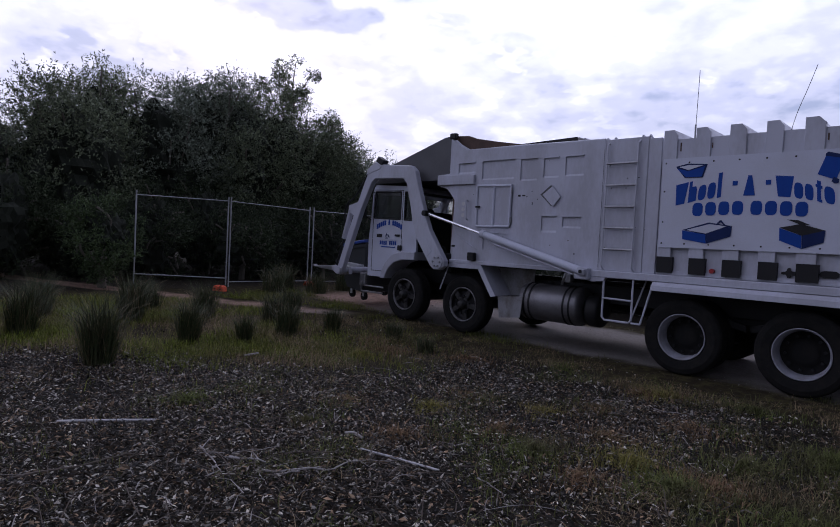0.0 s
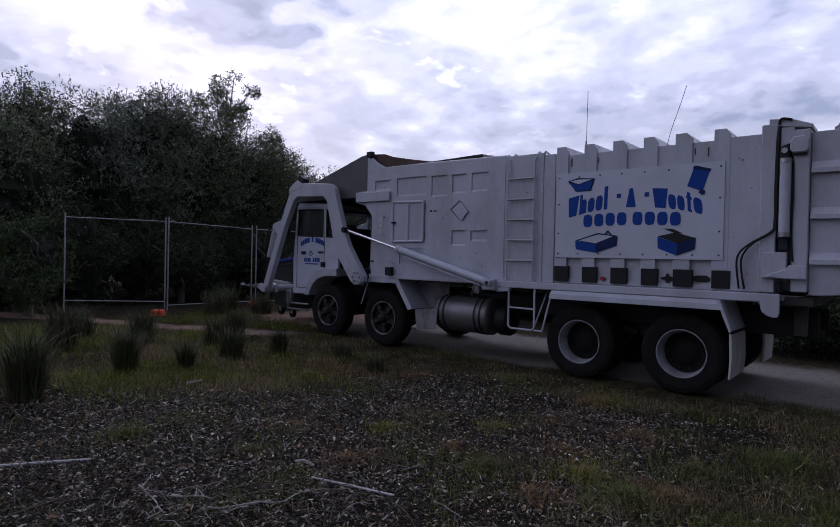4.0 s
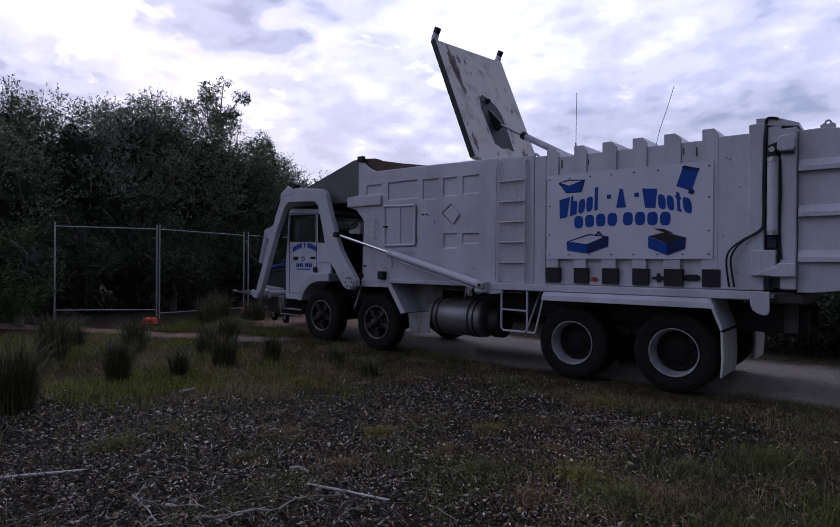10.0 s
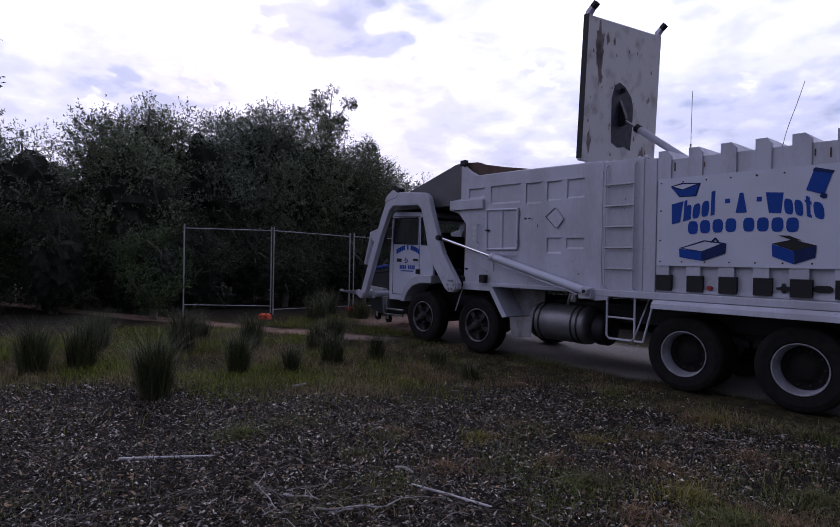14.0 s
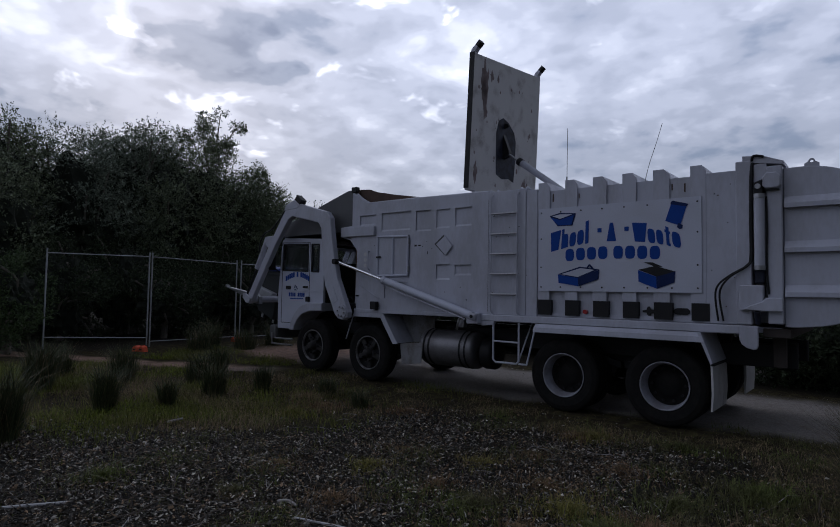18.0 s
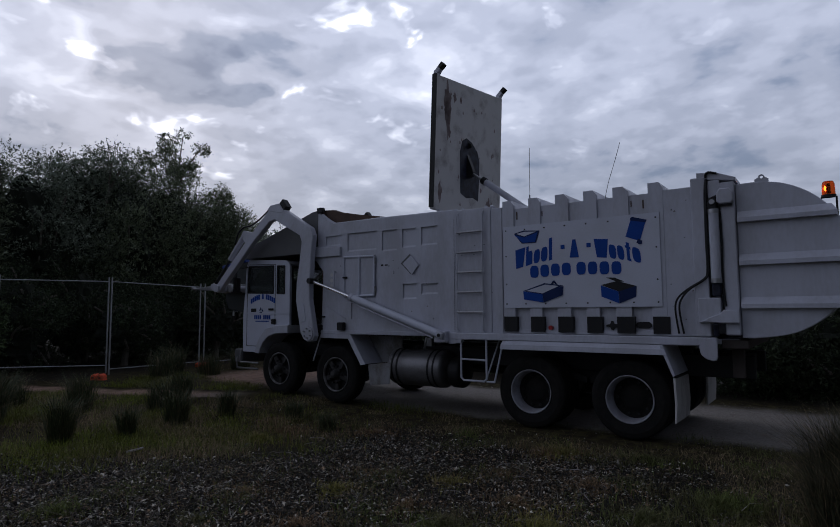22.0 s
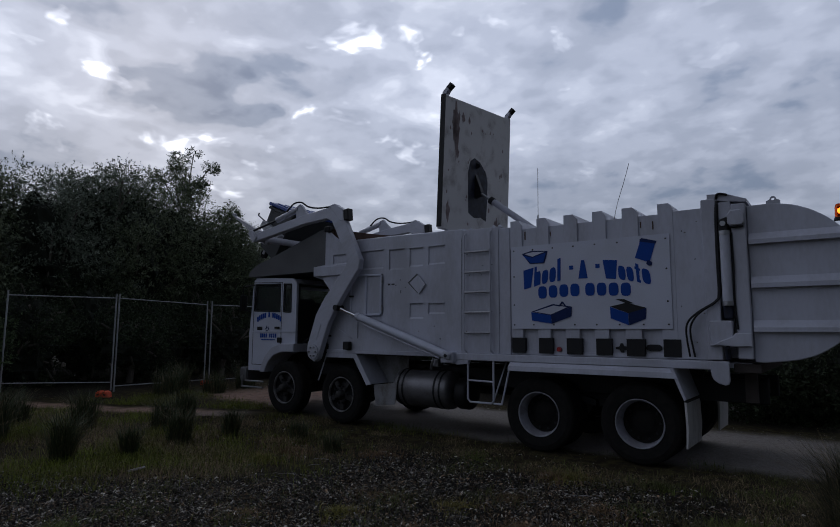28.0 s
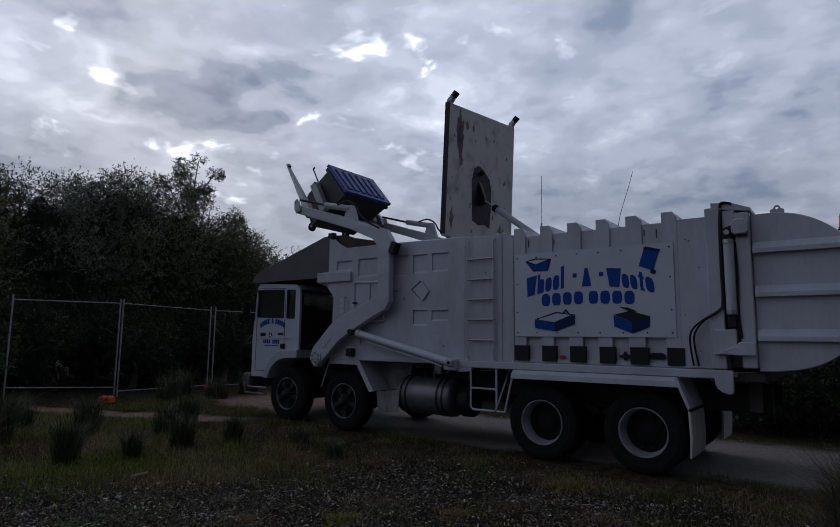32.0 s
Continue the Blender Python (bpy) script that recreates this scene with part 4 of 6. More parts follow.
drawing("lidded_skip_drawing", [([(6.86, 1.95), (7.07, 1.995), (7.31, 1.925), (7.09, 1.86)], BLACK), ([(6.86, 1.945), (7.085, 1.86), (7.09, 1.71), (6.865, 1.80)], BLUE), ([(7.09, 1.86), (7.31, 1.925), (7.30, 1.79), (7.095, 1.71)], NAVY), ([(6.93, 2.045), (7.04, 2.04), (7.16, 1.985), (7.07, 1.985)], BLACK)], "blue skip with raised lid drawing")

# seams, chips and smudges on the body
for x in (4.60, 7.625):
    tp("panel_seam", box(B(), x, -0.003, 1.34, x + 0.004, 0.02, 3.04), GREY, "dark panel seam")
rng = random.Random(41)
for k in range(26):
    x, z = (1.9 + 2.6 * rng.random(), 1.35 + 1.6 * rng.random()) if k < 10 else (4.66 + 0.7 * rng.random(), 1.4 + 1.6 * rng.random()) if k < 18 else (7.66 + 0.3 * rng.random(), 1.4 + 1.6 * rng.random())
    w, h = 0.008 + 0.022 * rng.random(), 0.006 + 0.014 * rng.random()
    tp("paint_chip", prism(B(), [(x, z), (x + w, z + 0.3 * h), (x + 0.7 * w, z + h), (x + 0.1 * w, z + 0.8 * h)], -0.004, 0.0), BLACK if k % 2 else RUST)

# ladder on the body
lad = B()
for x, r in ((4.68, 0.010), (5.12, 0.014)):
    tube(lad, [(x, 0.02, 3.12), (x, -0.045, 3.08), (x, -0.05, 1.36), (x + 0.02, 0.0, 1.30)], r)
ladder = tp("ladder_frame", lad, WHITE, "welded white ladder")
for z in (2.81, 2.505, 2.205, 1.905, 1.605):
    tp("rung", rod(B(), (4.68, -0.05, z), (5.12, -0.05, z), 0.016, 10), STEEL, "rung worn to bright metal", parent=ladder)
for x in (4.62, 4.74, 5.14, 5.24):
    tp("roof_loop", tube(B(), curve_pts([(x, 0.02, 3.10), (x, 0.03, 3.17), (x - 0.03, 0.12, 3.19), (x - 0.10, 0.35, 3.19), (x - 0.10, 0.42, 3.14)], 4), 0.016), WHITE)
# rub rail and mudguards
tp("rub_rail", box(B(), 4.34, -0.05, 1.20, 8.16, 0.1, 1.30, 0.01), WHITE, "white rub rail")
tp("rail_end", prism(B(), [(4.34, 1.2), (4.75, 1.2), (4.72, 1.15), (4.55, 1.13), (4.4, 1.15)], -0.045, 0.03), WHITE)
mg = B()
sec = [(-0.052, 1.198), (-0.115, 1.150), (-0.122, 1.085), (-0.106, 1.082), (-0.10, 1.140), (-0.052, 1.180)]
ends = [[mg.verts.new((x + k * (1.2 - z), y, z)) for y, z in sec] for x, k in ((5.44, -0.1), (7.60, 0.5))]
for k in range(6):
    mg.faces.new((ends[0][k], ends[0][(k + 1) % 6], ends[1][(k + 1) % 6], ends[1][k]))
mg.faces.new(ends[0])
mg.faces.new(ends[1][::-1])
tp("rear_mudguard", mg, WHITE, "white folded plate rear mudguard")
tp("mudguard_top", box(B(), 5.44, -0.035, 1.15, 7.60, 0.66, 1.19), WHITE)
tp("mudguard_slope", prism(B(), [(7.575, 1.19), (7.61, 1.20), (7.74, 0.85), (7.715, 0.83)], -0.11, 0.64), WHITE, "sloping white mudguard end")
tp("flap_clamp", box(B(), 7.72, -0.108, 0.815, 7.755, 0.64, 0.835), BLACK, "dark clamp strip")
flap = B()
prism(flap, [(7.715, 0.82), (7.74, 0.82), (7.75, 0.50), (7.735, 0.29), (7.715, 0.285), (7.725, 0.50)], -0.10, 0.64)
tp("mudflap", flap, DIRTY, "hanging white mudflap")
flap = B()
prism(flap, [(7.715, 0.82), (7.74, 0.82), (7.75, 0.50), (7.735, 0.25), (7.715, 0.25), (7.725, 0.50)], 1.88, 2.55)
tp("mudflap", flap, DIRTY)
tp("mudguard_slope", prism(B(), [(7.575, 1.19), (7.61, 1.20), (7.74, 0.85), (7.715, 0.83)], 1.88, 2.55), WHITE)
tp("mudguard_top", box(B(), 5.44, 1.86, 1.15, 7.60, 2.55, 1.19), WHITE)
# guard over the second axle
g2 = prism(B(), [(1.74, 1.16), (1.77, 1.235), (2.48, 1.235), (2.82, 0.74), (2.72, 0.72), (2.42, 1.16)], -0.02, 0.0)
tp("second_mudguard", g2, WHITE, "white second-axle mudguard")
tp("second_guard_top", prism(B(), [(1.77, 1.18), (1.77, 1.22), (2.48, 1.22), (2.80, 0.74), (2.76, 0.74), (2.44, 1.18)], 0.0, 0.5), WHITE)
tp("second_guard_strap", rod(B(), (1.76, -0.01, 1.2), (1.54, 0.02, 0.74), 0.012, 6), WHITE)
tp("second_mudflap", prism(B(), [(2.78, 0.73), (3.28, 0.78), (3.24, 0.43), (2.83, 0.38)], 0.10, 0.115), MUDDY_SHADED, "muddy flap, greyed for the shade under the body")
tp("tank_shield", prism(B(), [(2.82, 0.74), (3.26, 0.78), (3.26, 1.2), (2.50, 1.2)], 0.44, 0.46), MUDDY_SHADED)
# tanks and step
def drum(x0, x1, y, z, r, seg=40):
    """A lying tank with rounded ends."""
    h = (x1 - x0) / 2
    bm = lathe(B(), [(0.0, -h), (0.45 * r, -h + 0.004), (0.78 * r, -h + 0.018), (0.95 * r, -h + 0.03), (r, -h + 0.06), (r, h - 0.06), (0.95 * r, h - 0.03), (0.78 * r, h - 0.018), (0.45 * r, h - 0.004), (0.0, h)], seg)
    bmesh.ops.rotate(bm, matrix=Matrix.Rotation(radians(-90), 3, "Z"), verts=bm.verts)
    bmesh.ops.translate(bm, vec=((x0 + x1) / 2, y, z), verts=bm.verts)
    return bm


tank = tp("fuel_tank", drum(3.14, 4.24, 0.42, 0.70, 0.30), TANKSKIN, "round dull metal fuel tank", smooth=True)
for x in (3.26, 3.36, 3.98, 4.08):
    tp("tank_strap", rod(B(), (x, 0.42, 0.70), (x + 0.028, 0.42, 0.70), 0.309, 40), BLACK, parent=tank)
tp("filler_cap", rod(B(), (3.6, 0.42, 1.0), (3.6, 0.42, 1.05), 0.05, 16), BLACK, parent=tank)
tp("air_tank", drum(4.26, 4.52, 0.48, 0.66, 0.25), BLACK, "black air tank", smooth=True)
tp("valve_block", box(B(), 4.1, -0.05, 1.08, 4.2, 0.06, 1.2, 0.01), STEEL)
sl = B()
tube(sl, [(4.72, -0.02, 1.2), (4.72, -0.02, 0.64), (4.76, -0.02, 0.60), (5.11, -0.02, 0.60), (5.15, -0.02, 0.64), (5.15, -0.02, 1.2)], 0.016)
rod(sl, (4.72, -0.02, 0.91), (5.15, -0.02, 0.905), 0.014)
rod(sl, (5.43, -0.02, 1.2), (5.28, -0.02, 0.6), 0.014)
rod(sl, (5.15, -0.02, 0.6), (5.28, -0.02, 0.6), 0.014)
rod(sl, (5.2, 0.3, 1.2), (5.13, 0.0, 0.62), 0.012)
tp("boarding_step", sl, WHITE, "white tube boarding step")

# rear frame, hinge post and tailgate
tp("rear_post", box(B(), 7.98, -0.04, 1.31, 8.14, 0.12, 3.19, 0.01), WHITE)
tp("rear_post", box(B(), 8.295, -0.05, 1.33, 8.445, 0.14, 3.10, 0.01), WHITE)
tp("rear_post_back", box(B(), 8.14, 0.30, 1.33, 8.30, 0.36, 3.12), WHITE)
tp("rear_post", box(B(), 7.98, W2 - 0.12, 1.31, 8.45, W2 + 0.04, 3.19), WHITE)
tp("rear_arch", box(B(), 7.98, 0.12, 2.95, 8.4, W2 - 0.12, 3.16), WHITE)
tp("post_cap", prism(B(), [(8.05, 3.17), (8.05, 3.25), (8.25, 3.235), (8.46, 3.15), (8.46, 3.11), (8.20, 3.15)], -0.03, 0.4, 0.006), WHITE)
tp("cap_lock", tube(B(), curve_pts([(8.15, -0.03, 3.18), (8.16, -0.05, 3.225), (8.20, -0.05, 3.235), (8.27, -0.04, 3.215)], 5), 0.014), BLACK)
tp("post_infill", box(B(), 8.165, -0.03, 2.93, 8.296, 0.10, 3.14, 0.006), WHITE)
tp("hinge_block", prism(B(), [(8.265, 2.87), (8.265, 2.97), (8.30, 3.02), (8.40, 3.02), (8.44, 2.97), (8.44, 2.87), (8.41, 2.84), (8.30, 2.84)], -0.12, -0.05, 0.012), WHITE, "eight-sided hinge block")
tp("hinge_shim", box(B(), 8.285, -0.10, 2.822, 8.42, -0.052, 2.838), BLACK)
tp("hinge_pin", rod(B(), (8.215, -0.11, 2.875), (8.215, -0.02, 2.875), 0.030, 16), STEEL)
tp("hinge_clevis", prism(B(), [(8.165, 2.77), (8.165, 2.90), (8.19, 2.93), (8.262, 2.955), (8.262, 2.77)], -0.09, 0.02, 0.01), BLACK)
tp("tailgate_ram", rod(B(), (8.225, -0.075, 1.97), (8.225, -0.075, 2.74), 0.055, 24), WHITE, "white hydraulic tailgate ram")
for z in (1.95, 2.76):
    tp("ram_collar", rod(B(), (8.225, -0.075, z - 0.02), (8.225, -0.075, z + 0.03), 0.061, 24), STEEL)
tp("ram_eye", box(B(), 8.17, -0.06, 1.78, 8.27, 0.03, 1.96, 0.015), DARKBLUEGREY)
for dx in (0.0, 0.045):
    tp("hydraulic_hose", tube(B(), curve_pts([(8.15 + dx * 0.2, -0.03, 3.16), (8.14 + dx * 0.2, -0.05, 3.06), (8.135 + dx * 0.3, -0.06, 2.9), (8.13 + dx * 0.3, -0.06, 2.45), (8.13 + dx * 0.3, -0.06, 2.08), (8.09 + dx * 0.3, -0.07, 1.98), (7.92 + dx * 0.5, -0.08, 1.87), (7.80 + dx, -0.08, 1.76), (7.765 + dx, -0.07, 1.62), (7.79 + dx * 1.2, -0.04, 1.34)], 6), 0.0115), BLACK, "black hydraulic hose")
tp("side_hose", tube(B(), curve_pts([(8.29, -0.06, 2.76), (8.30, -0.07, 2.4), (8.29, -0.07, 2.0), (8.31, -0.06, 1.66)], 6), 0.011), BLACK)
tp("ram_bracket", box(B(), 8.02, -0.1, 1.47, 8.26, 0.0, 1.76, 0.01), WHITE)
tp("lock_bracket", prism(B(), [(8.06, 1.485), (8.13, 1.53), (8.25, 1.575), (8.29, 1.62), (8.45, 1.62), (8.45, 1.47), (8.25, 1.47)], -0.13, -0.09, 0.008), WHITE)
tp("lock_pin", rod(B(), (8.2, -0.12, 1.46), (8.2, -0.05, 1.33), 0.03), DARKBLUEGREY)
tp("corner_gusset", prism(B(), [(8.0, 1.30), (8.20, 1.30), (8.20, 1.08), (8.185, 1.04), (8.15, 1.03), (8.08, 1.05), (8.03, 1.09), (8.01, 1.14)], -0.06, -0.03, 0.008), WHITE)
tp("rear_cross_beam", box(B(), 8.22, 0.1, 1.17, 8.50, 2.4, 1.275, 0.01), BEAM, "weathered brown rear beam")
tp("rear_bracket", box(B(), 8.27, 0.5, 0.80, 8.40, 0.6, 1.17), BEAM)
TG = curve_pts([(8.45, 0, 3.07), (8.70, 0, 3.07), (8.94, 0, 3.02), (9.17, 0, 2.89), (9.36, 0, 2.69), (9.50, 0, 2.42), (9.60, 0, 2.10)], 5) + curve_pts([(9.50, 0, 1.86), (9.32, 0, 1.61), (9.10, 0, 1.43), (8.88, 0, 1.34), (8.60, 0, 1.30), (8.45, 0, 1.30)], 5)
TGP = [(p.x, p.z) for p in TG]
tg = tp("tailgate", prism(B(), TGP, 0.02, W2 - 0.02, 0.008), WHITE, "rounded white tailgate")
for z, xe in ((2.65, 9.38), (2.155, 9.61), (1.665, 9.47)):
    bm = B()
    lo0, lo1 = bm.verts.new((8.46, -0.05, z - 0.03)), bm.verts.new((xe + 0.02, -0.05, z - 0.03))
    mi0, mi1 = bm.verts.new((8.46, -0.05, z + 0.02)), bm.verts.new((xe + 0.02, -0.05, z + 0.02))
    hi0, hi1 = bm.verts.new((8.46, 0.021, z + 0.10)), bm.verts.new((xe - 0.03, 0.021, z + 0.10))
    bo0, bo1 = bm.verts.new((8.46, 0.021, z - 0.03)), bm.verts.new((xe, 0.021, z - 0.03))
    for f in ((lo0, lo1, mi1, mi0), (mi0, mi1, hi1, hi0), (bo0, bo1, lo1, lo0), (lo0, mi0, hi0, bo0), (lo1, bo1, hi1, mi1)):
        bm.faces.new(f)
    tp("tailgate_rib", bm, WHITE, parent=tg)
eye = B()
ring_in, ring_out = [], []
for k in range(16):
    a = k * math.pi / 8
    c, d = math.cos(a), math.sin(a)
    r_out = 0.032 if d >= 0 else 0.032 + 0.05 * min(1.0, -d * 1.6)
    for ring, r in ((ring_in, 0.016), (ring_out, r_out)):
        ring.append([eye.verts.new((8.715 + r * c * (1.2 if d < -0.1 and r > 0.02 else 1.0), y, 3.125 + r * d)) for y in (0.04, 0.065)])
for k in range(16):
    (a0, a1), (b0, b1) = ring_in[k], ring_in[k - 1]
    (c0, c1), (d0, d1) = ring_out[k], ring_out[k - 1]
    for q in ((a0, b0, d0, c0), (a1, c1, d1, b1), (c0, d0, d1, c1), (a0, a1, b1, b0)):
        eye.faces.new(q)
tp("lifting_eye", eye, WHITE, "white lifting eye with a round hole", parent=tg)
tp("rear_latch", rod(B(), (9.45, 0.1, 1.70), (9.75, 0.1, 1.69), 0.012), STEEL, parent=tg)
tp("rear_stain", prism(B(), [(9.47, 2.10), (9.585, 2.10), (9.50, 1.88), (9.40, 1.72), (9.385, 1.76), (9.43, 1.92)], 0.014, 0.021), STAIN, "brown run-off stain", parent=tg)
# beacon on its bracket; the bulb turns inside the lens
tp("beacon_bracket", tube(B(), [(9.26, 0.30, 2.80), (9.26, 0.30, 2.86), (9.40, 0.30, 2.86), (9.40, 0.30, 2.66), (9.32, 0.2, 2.66)], 0.012), BLACK)
tp("beacon_base", rod(B(), (9.33, 0.30, 2.86), (9.33, 0.30, 2.885), 0.07, 20), BLACK)
bl = lathe(B(), [(0.064, 0.0), (0.060, 0.12), (0.050, 0.15), (0.0, 0.155)], 24)
bmesh.ops.rotate(bl, matrix=Matrix.Rotation(radians(90), 3, "X"), verts=bl.verts)
bmesh.ops.translate(bl, vec=(9.33, 0.30, 2.885), verts=bl.verts)
tp("beacon_lens", bl, AMBER, "orange rotating beacon")
bulb = lathe(B(), [(0.0, -0.034), (0.012, -0.036), (0.026, -0.03), (0.032, -0.02), (0.0, -0.018)], 16)
bmesh.ops.translate(bulb, vec=(9.33, 0.30, 2.96), verts=bulb.verts)
beacon = tp("beacon_lamp", bulb, AMBERLIT, "glowing beacon lamp", pivot=(9.33, 0.30, 2.96))
tp("reflector", prism(B(), [(9.297, 2.90), (9.363, 2.90), (9.363, 3.0), (9.345, 3.012), (9.315, 3.012), (9.297, 3.0)], 0.285, 0.315, 0.006), BLACK, "dark turning reflector", parent=beacon)
tp("tail_light_box", box(B(), 9.42, 0.25, 2.62, 9.5, 0.4, 2.72, 0.01), BLACK)
# aerials
tp("aerial", rod(B(), (5.69, 0.4, 3.08), (5.70, 0.4, 4.06), 0.004, 6), BLACK, "upright whip aerial")
tp("aerial_base", rod(B(), (5.69, 0.4, 3.08), (5.69, 0.4, 3.34), 0.012, 8), STEEL)
tp("aerial", tube(B(), curve_pts([(6.80, 0.4, 3.08), (6.86, 0.4, 3.35), (6.96, 0.4, 3.65), (7.04, 0.4, 3.91)], 5), 0.0038, 6), BLACK, "bent whip aerial")

# hopper lid, on its hinge
HINGE = Vector((4.03, 1.35, 3.30))
lid_bm = box(B(), 1.77, 0.28, 3.22, 4.03, 2.57, 3.30, 0.008)
for vv in lid_bm.verts:
    vv.co.x -= 0.25 * (vv.co.y - 0.28) / 2.29 * (4.03 - vv.co.x) / 2.26      # the far side is the longer
lid = tp("hopper_lid", lid_bm, DIRTY, "raised steel hopper lid with scuffs and a dark greasy patch", pivot=HINGE)
tp("lid_edge", box(B(), 1.76, 0.262, 3.215, 4.0, 0.279, 3.305), BLACK, parent=lid)
for x, y in ((1.77, 0.28), (1.52, 2.45)):
    tp("lid_tab", prism(B(), [(x + 0.03, 3.215), (x - 0.06, 3.235), (x - 0.13, 3.31), (x - 0.085, 3.35), (x - 0.02, 3.30), (x + 0.03, 3.30)], y, y + 0.10), WHITE, parent=lid)
    tp("tab_pad", prism(B(), [(x - 0.132, 3.308), (x - 0.20, 3.375), (x - 0.145, 3.425), (x - 0.08, 3.352)], y - 0.006, y + 0.106, 0.008), BLACK, "black rubber pad", parent=lid)
pch = B()
pp = [(3.64, 1.10), (3.70, 1.30), (3.66, 1.52), (3.70, 1.71), (3.30, 1.74), (2.95, 1.73), (2.80, 1.66), (2.66, 1.45), (2.62, 1.26), (2.70, 1.12), (2.92, 1.05), (3.3, 1.07)]
a = [pch.verts.new((x, y, 3.304)) for x, y in pp]
f = pch.faces.new(a)
r = bmesh.ops.extrude_face_region(pch, geom=[f])
bmesh.ops.translate(pch, vec=(0, 0, -0.003), verts=[v for v in r["geom"] if isinstance(v, bmesh.types.BMVert)])
tp("grease_patch", pch, DARKBLUEGREY, "dark greasy patch", parent=lid)
rng = random.Random(9)


def stain(ps, z):
    st = B()
    lo = [st.verts.new((x, y, z)) for x, y in ps]
    hi = [st.verts.new((x, y, z + 0.001)) for x, y in ps]
    st.faces.new(hi)
    st.faces.new(lo[::-1])
    for k in range(len(ps)):
        st.faces.new((lo[k], lo[(k + 1) % len(ps)], hi[(k + 1) % len(ps)], hi[k]))
    tp("rust_stain", st, STAIN, "brown rust stain", parent=lid)


for k in range(34):
    x, y = 1.9 + 2.0 * rng.random() ** 1.2, 0.35 + 2.0 * rng.random()
    s = 0.012 + 0.03 * rng.random()
    s *= 0.6 if k % 3 else 1.0
    stain([(x + s * (1.8 if i % 2 else 1.2) * math.cos(i * math.pi / 3) * (0.7 + 0.6 * rng.random()), y + s * math.sin(i * math.pi / 3)) for i in range(6)], 3.3012)
for x, y, lx, ly in ((2.14, 0.62, 0.36, 0.14), (2.50, 0.66, 0.34, 0.075), (2.0, 0.84, 0.10, 0.06), (2.30, 0.60, 0.30, 0.06), (3.7, 0.45, 0.2, 0.06), (3.75, 2.1, 0.18, 0.09)):
    stain([(x + lx * math.cos(i * math.pi / 11) * (0.5 + 0.6 * rng.random()), y + ly * math.sin(i * math.pi / 11) * (0.5 + 0.7 * rng.random())) for i in range(22)], 3.3008)
tp("lid_lug", prism(B(), [(2.90, 3.302), (3.34, 3.302), (3.31, 3.40), (3.24, 3.435), (3.18, 3.42)], 1.28, 1.38, 0.006), BLACK, "black triangular ram bracket", parent=lid)
tp("lid_eye", prism(B(), [(2.70, 3.302), (2.80, 3.302), (2.78, 3.37), (2.75, 3.385), (2.72, 3.37)], 1.315, 1.345), BLACK, parent=lid)
for y in (0.5, 2.2):
    tp("lid_hinge", rod(B(), (4.05, y - 0.1, 3.27), (4.05, y + 0.1, 3.27), 0.035, 12), WHITE)
LUG = Vector((3.24, 1.33, 3.38))                   # on the lid while it lies shut
LBASE = Vector((5.25, 1.33, 3.27))
lr = rod(B(), (LBASE.x, 1.33, LBASE.z), (LBASE.x - 1.02, 1.33, LBASE.z), 0.055, 20)
lid_ram = tp("lid_ram", lr, WHITE, "white lid ram", pivot=LBASE)
tp("ram_nose", rod(B(), (LBASE.x - 1.02, 1.33, LBASE.z), (LBASE.x - 1.10, 1.33, LBASE.z), 0.066, 20), BLACK, parent=lid_ram)
lid_rod = tp("lid_ram_rod", rod(B(), (LUG.x, 1.33, LUG.z), (LUG.x + 1.0, 1.33, LUG.z), 0.022, 12), STEEL, pivot=LUG)
tp("lid_hose", tube(B(), curve_pts([(4.7, 1.2, 3.12), (4.9, 1.2, 3.3), (5.3, 1.2, 3.28), (5.4, 1.2, 3.1)], 5), 0.014), BLACK)

# lifting arms, forks and rams
PIV = (1.64, 1.27)
FPIV = (-1.17, 0.90)
PIN = (1.27, 2.10)
RBASE = (4.42, 1.27)
ARM = [(1.80, 1.27), (1.40, 1.80), (1.28, 2.06), (1.08, 2.58), (0.98, 2.88), (0.86, 2.98), (-0.10, 3.06), (-0.24, 3.02), (-0.38, 2.86), (-0.70, 2.20), (-1.235, 0.93), (-1.22, 0.85), (-1.15, 0.81), (-1.085, 0.87), (-0.52, 2.18), (-0.24, 2.70), (-0.12, 2.78), (0.66, 2.75), (0.76, 2.66), (0.90, 2.20), (0.96, 1.95), (1.10, 1.62), (1.46, 1.16), (1.56, 1.10), (1.70, 1.10), (1.80, 1.17)]
arms = []
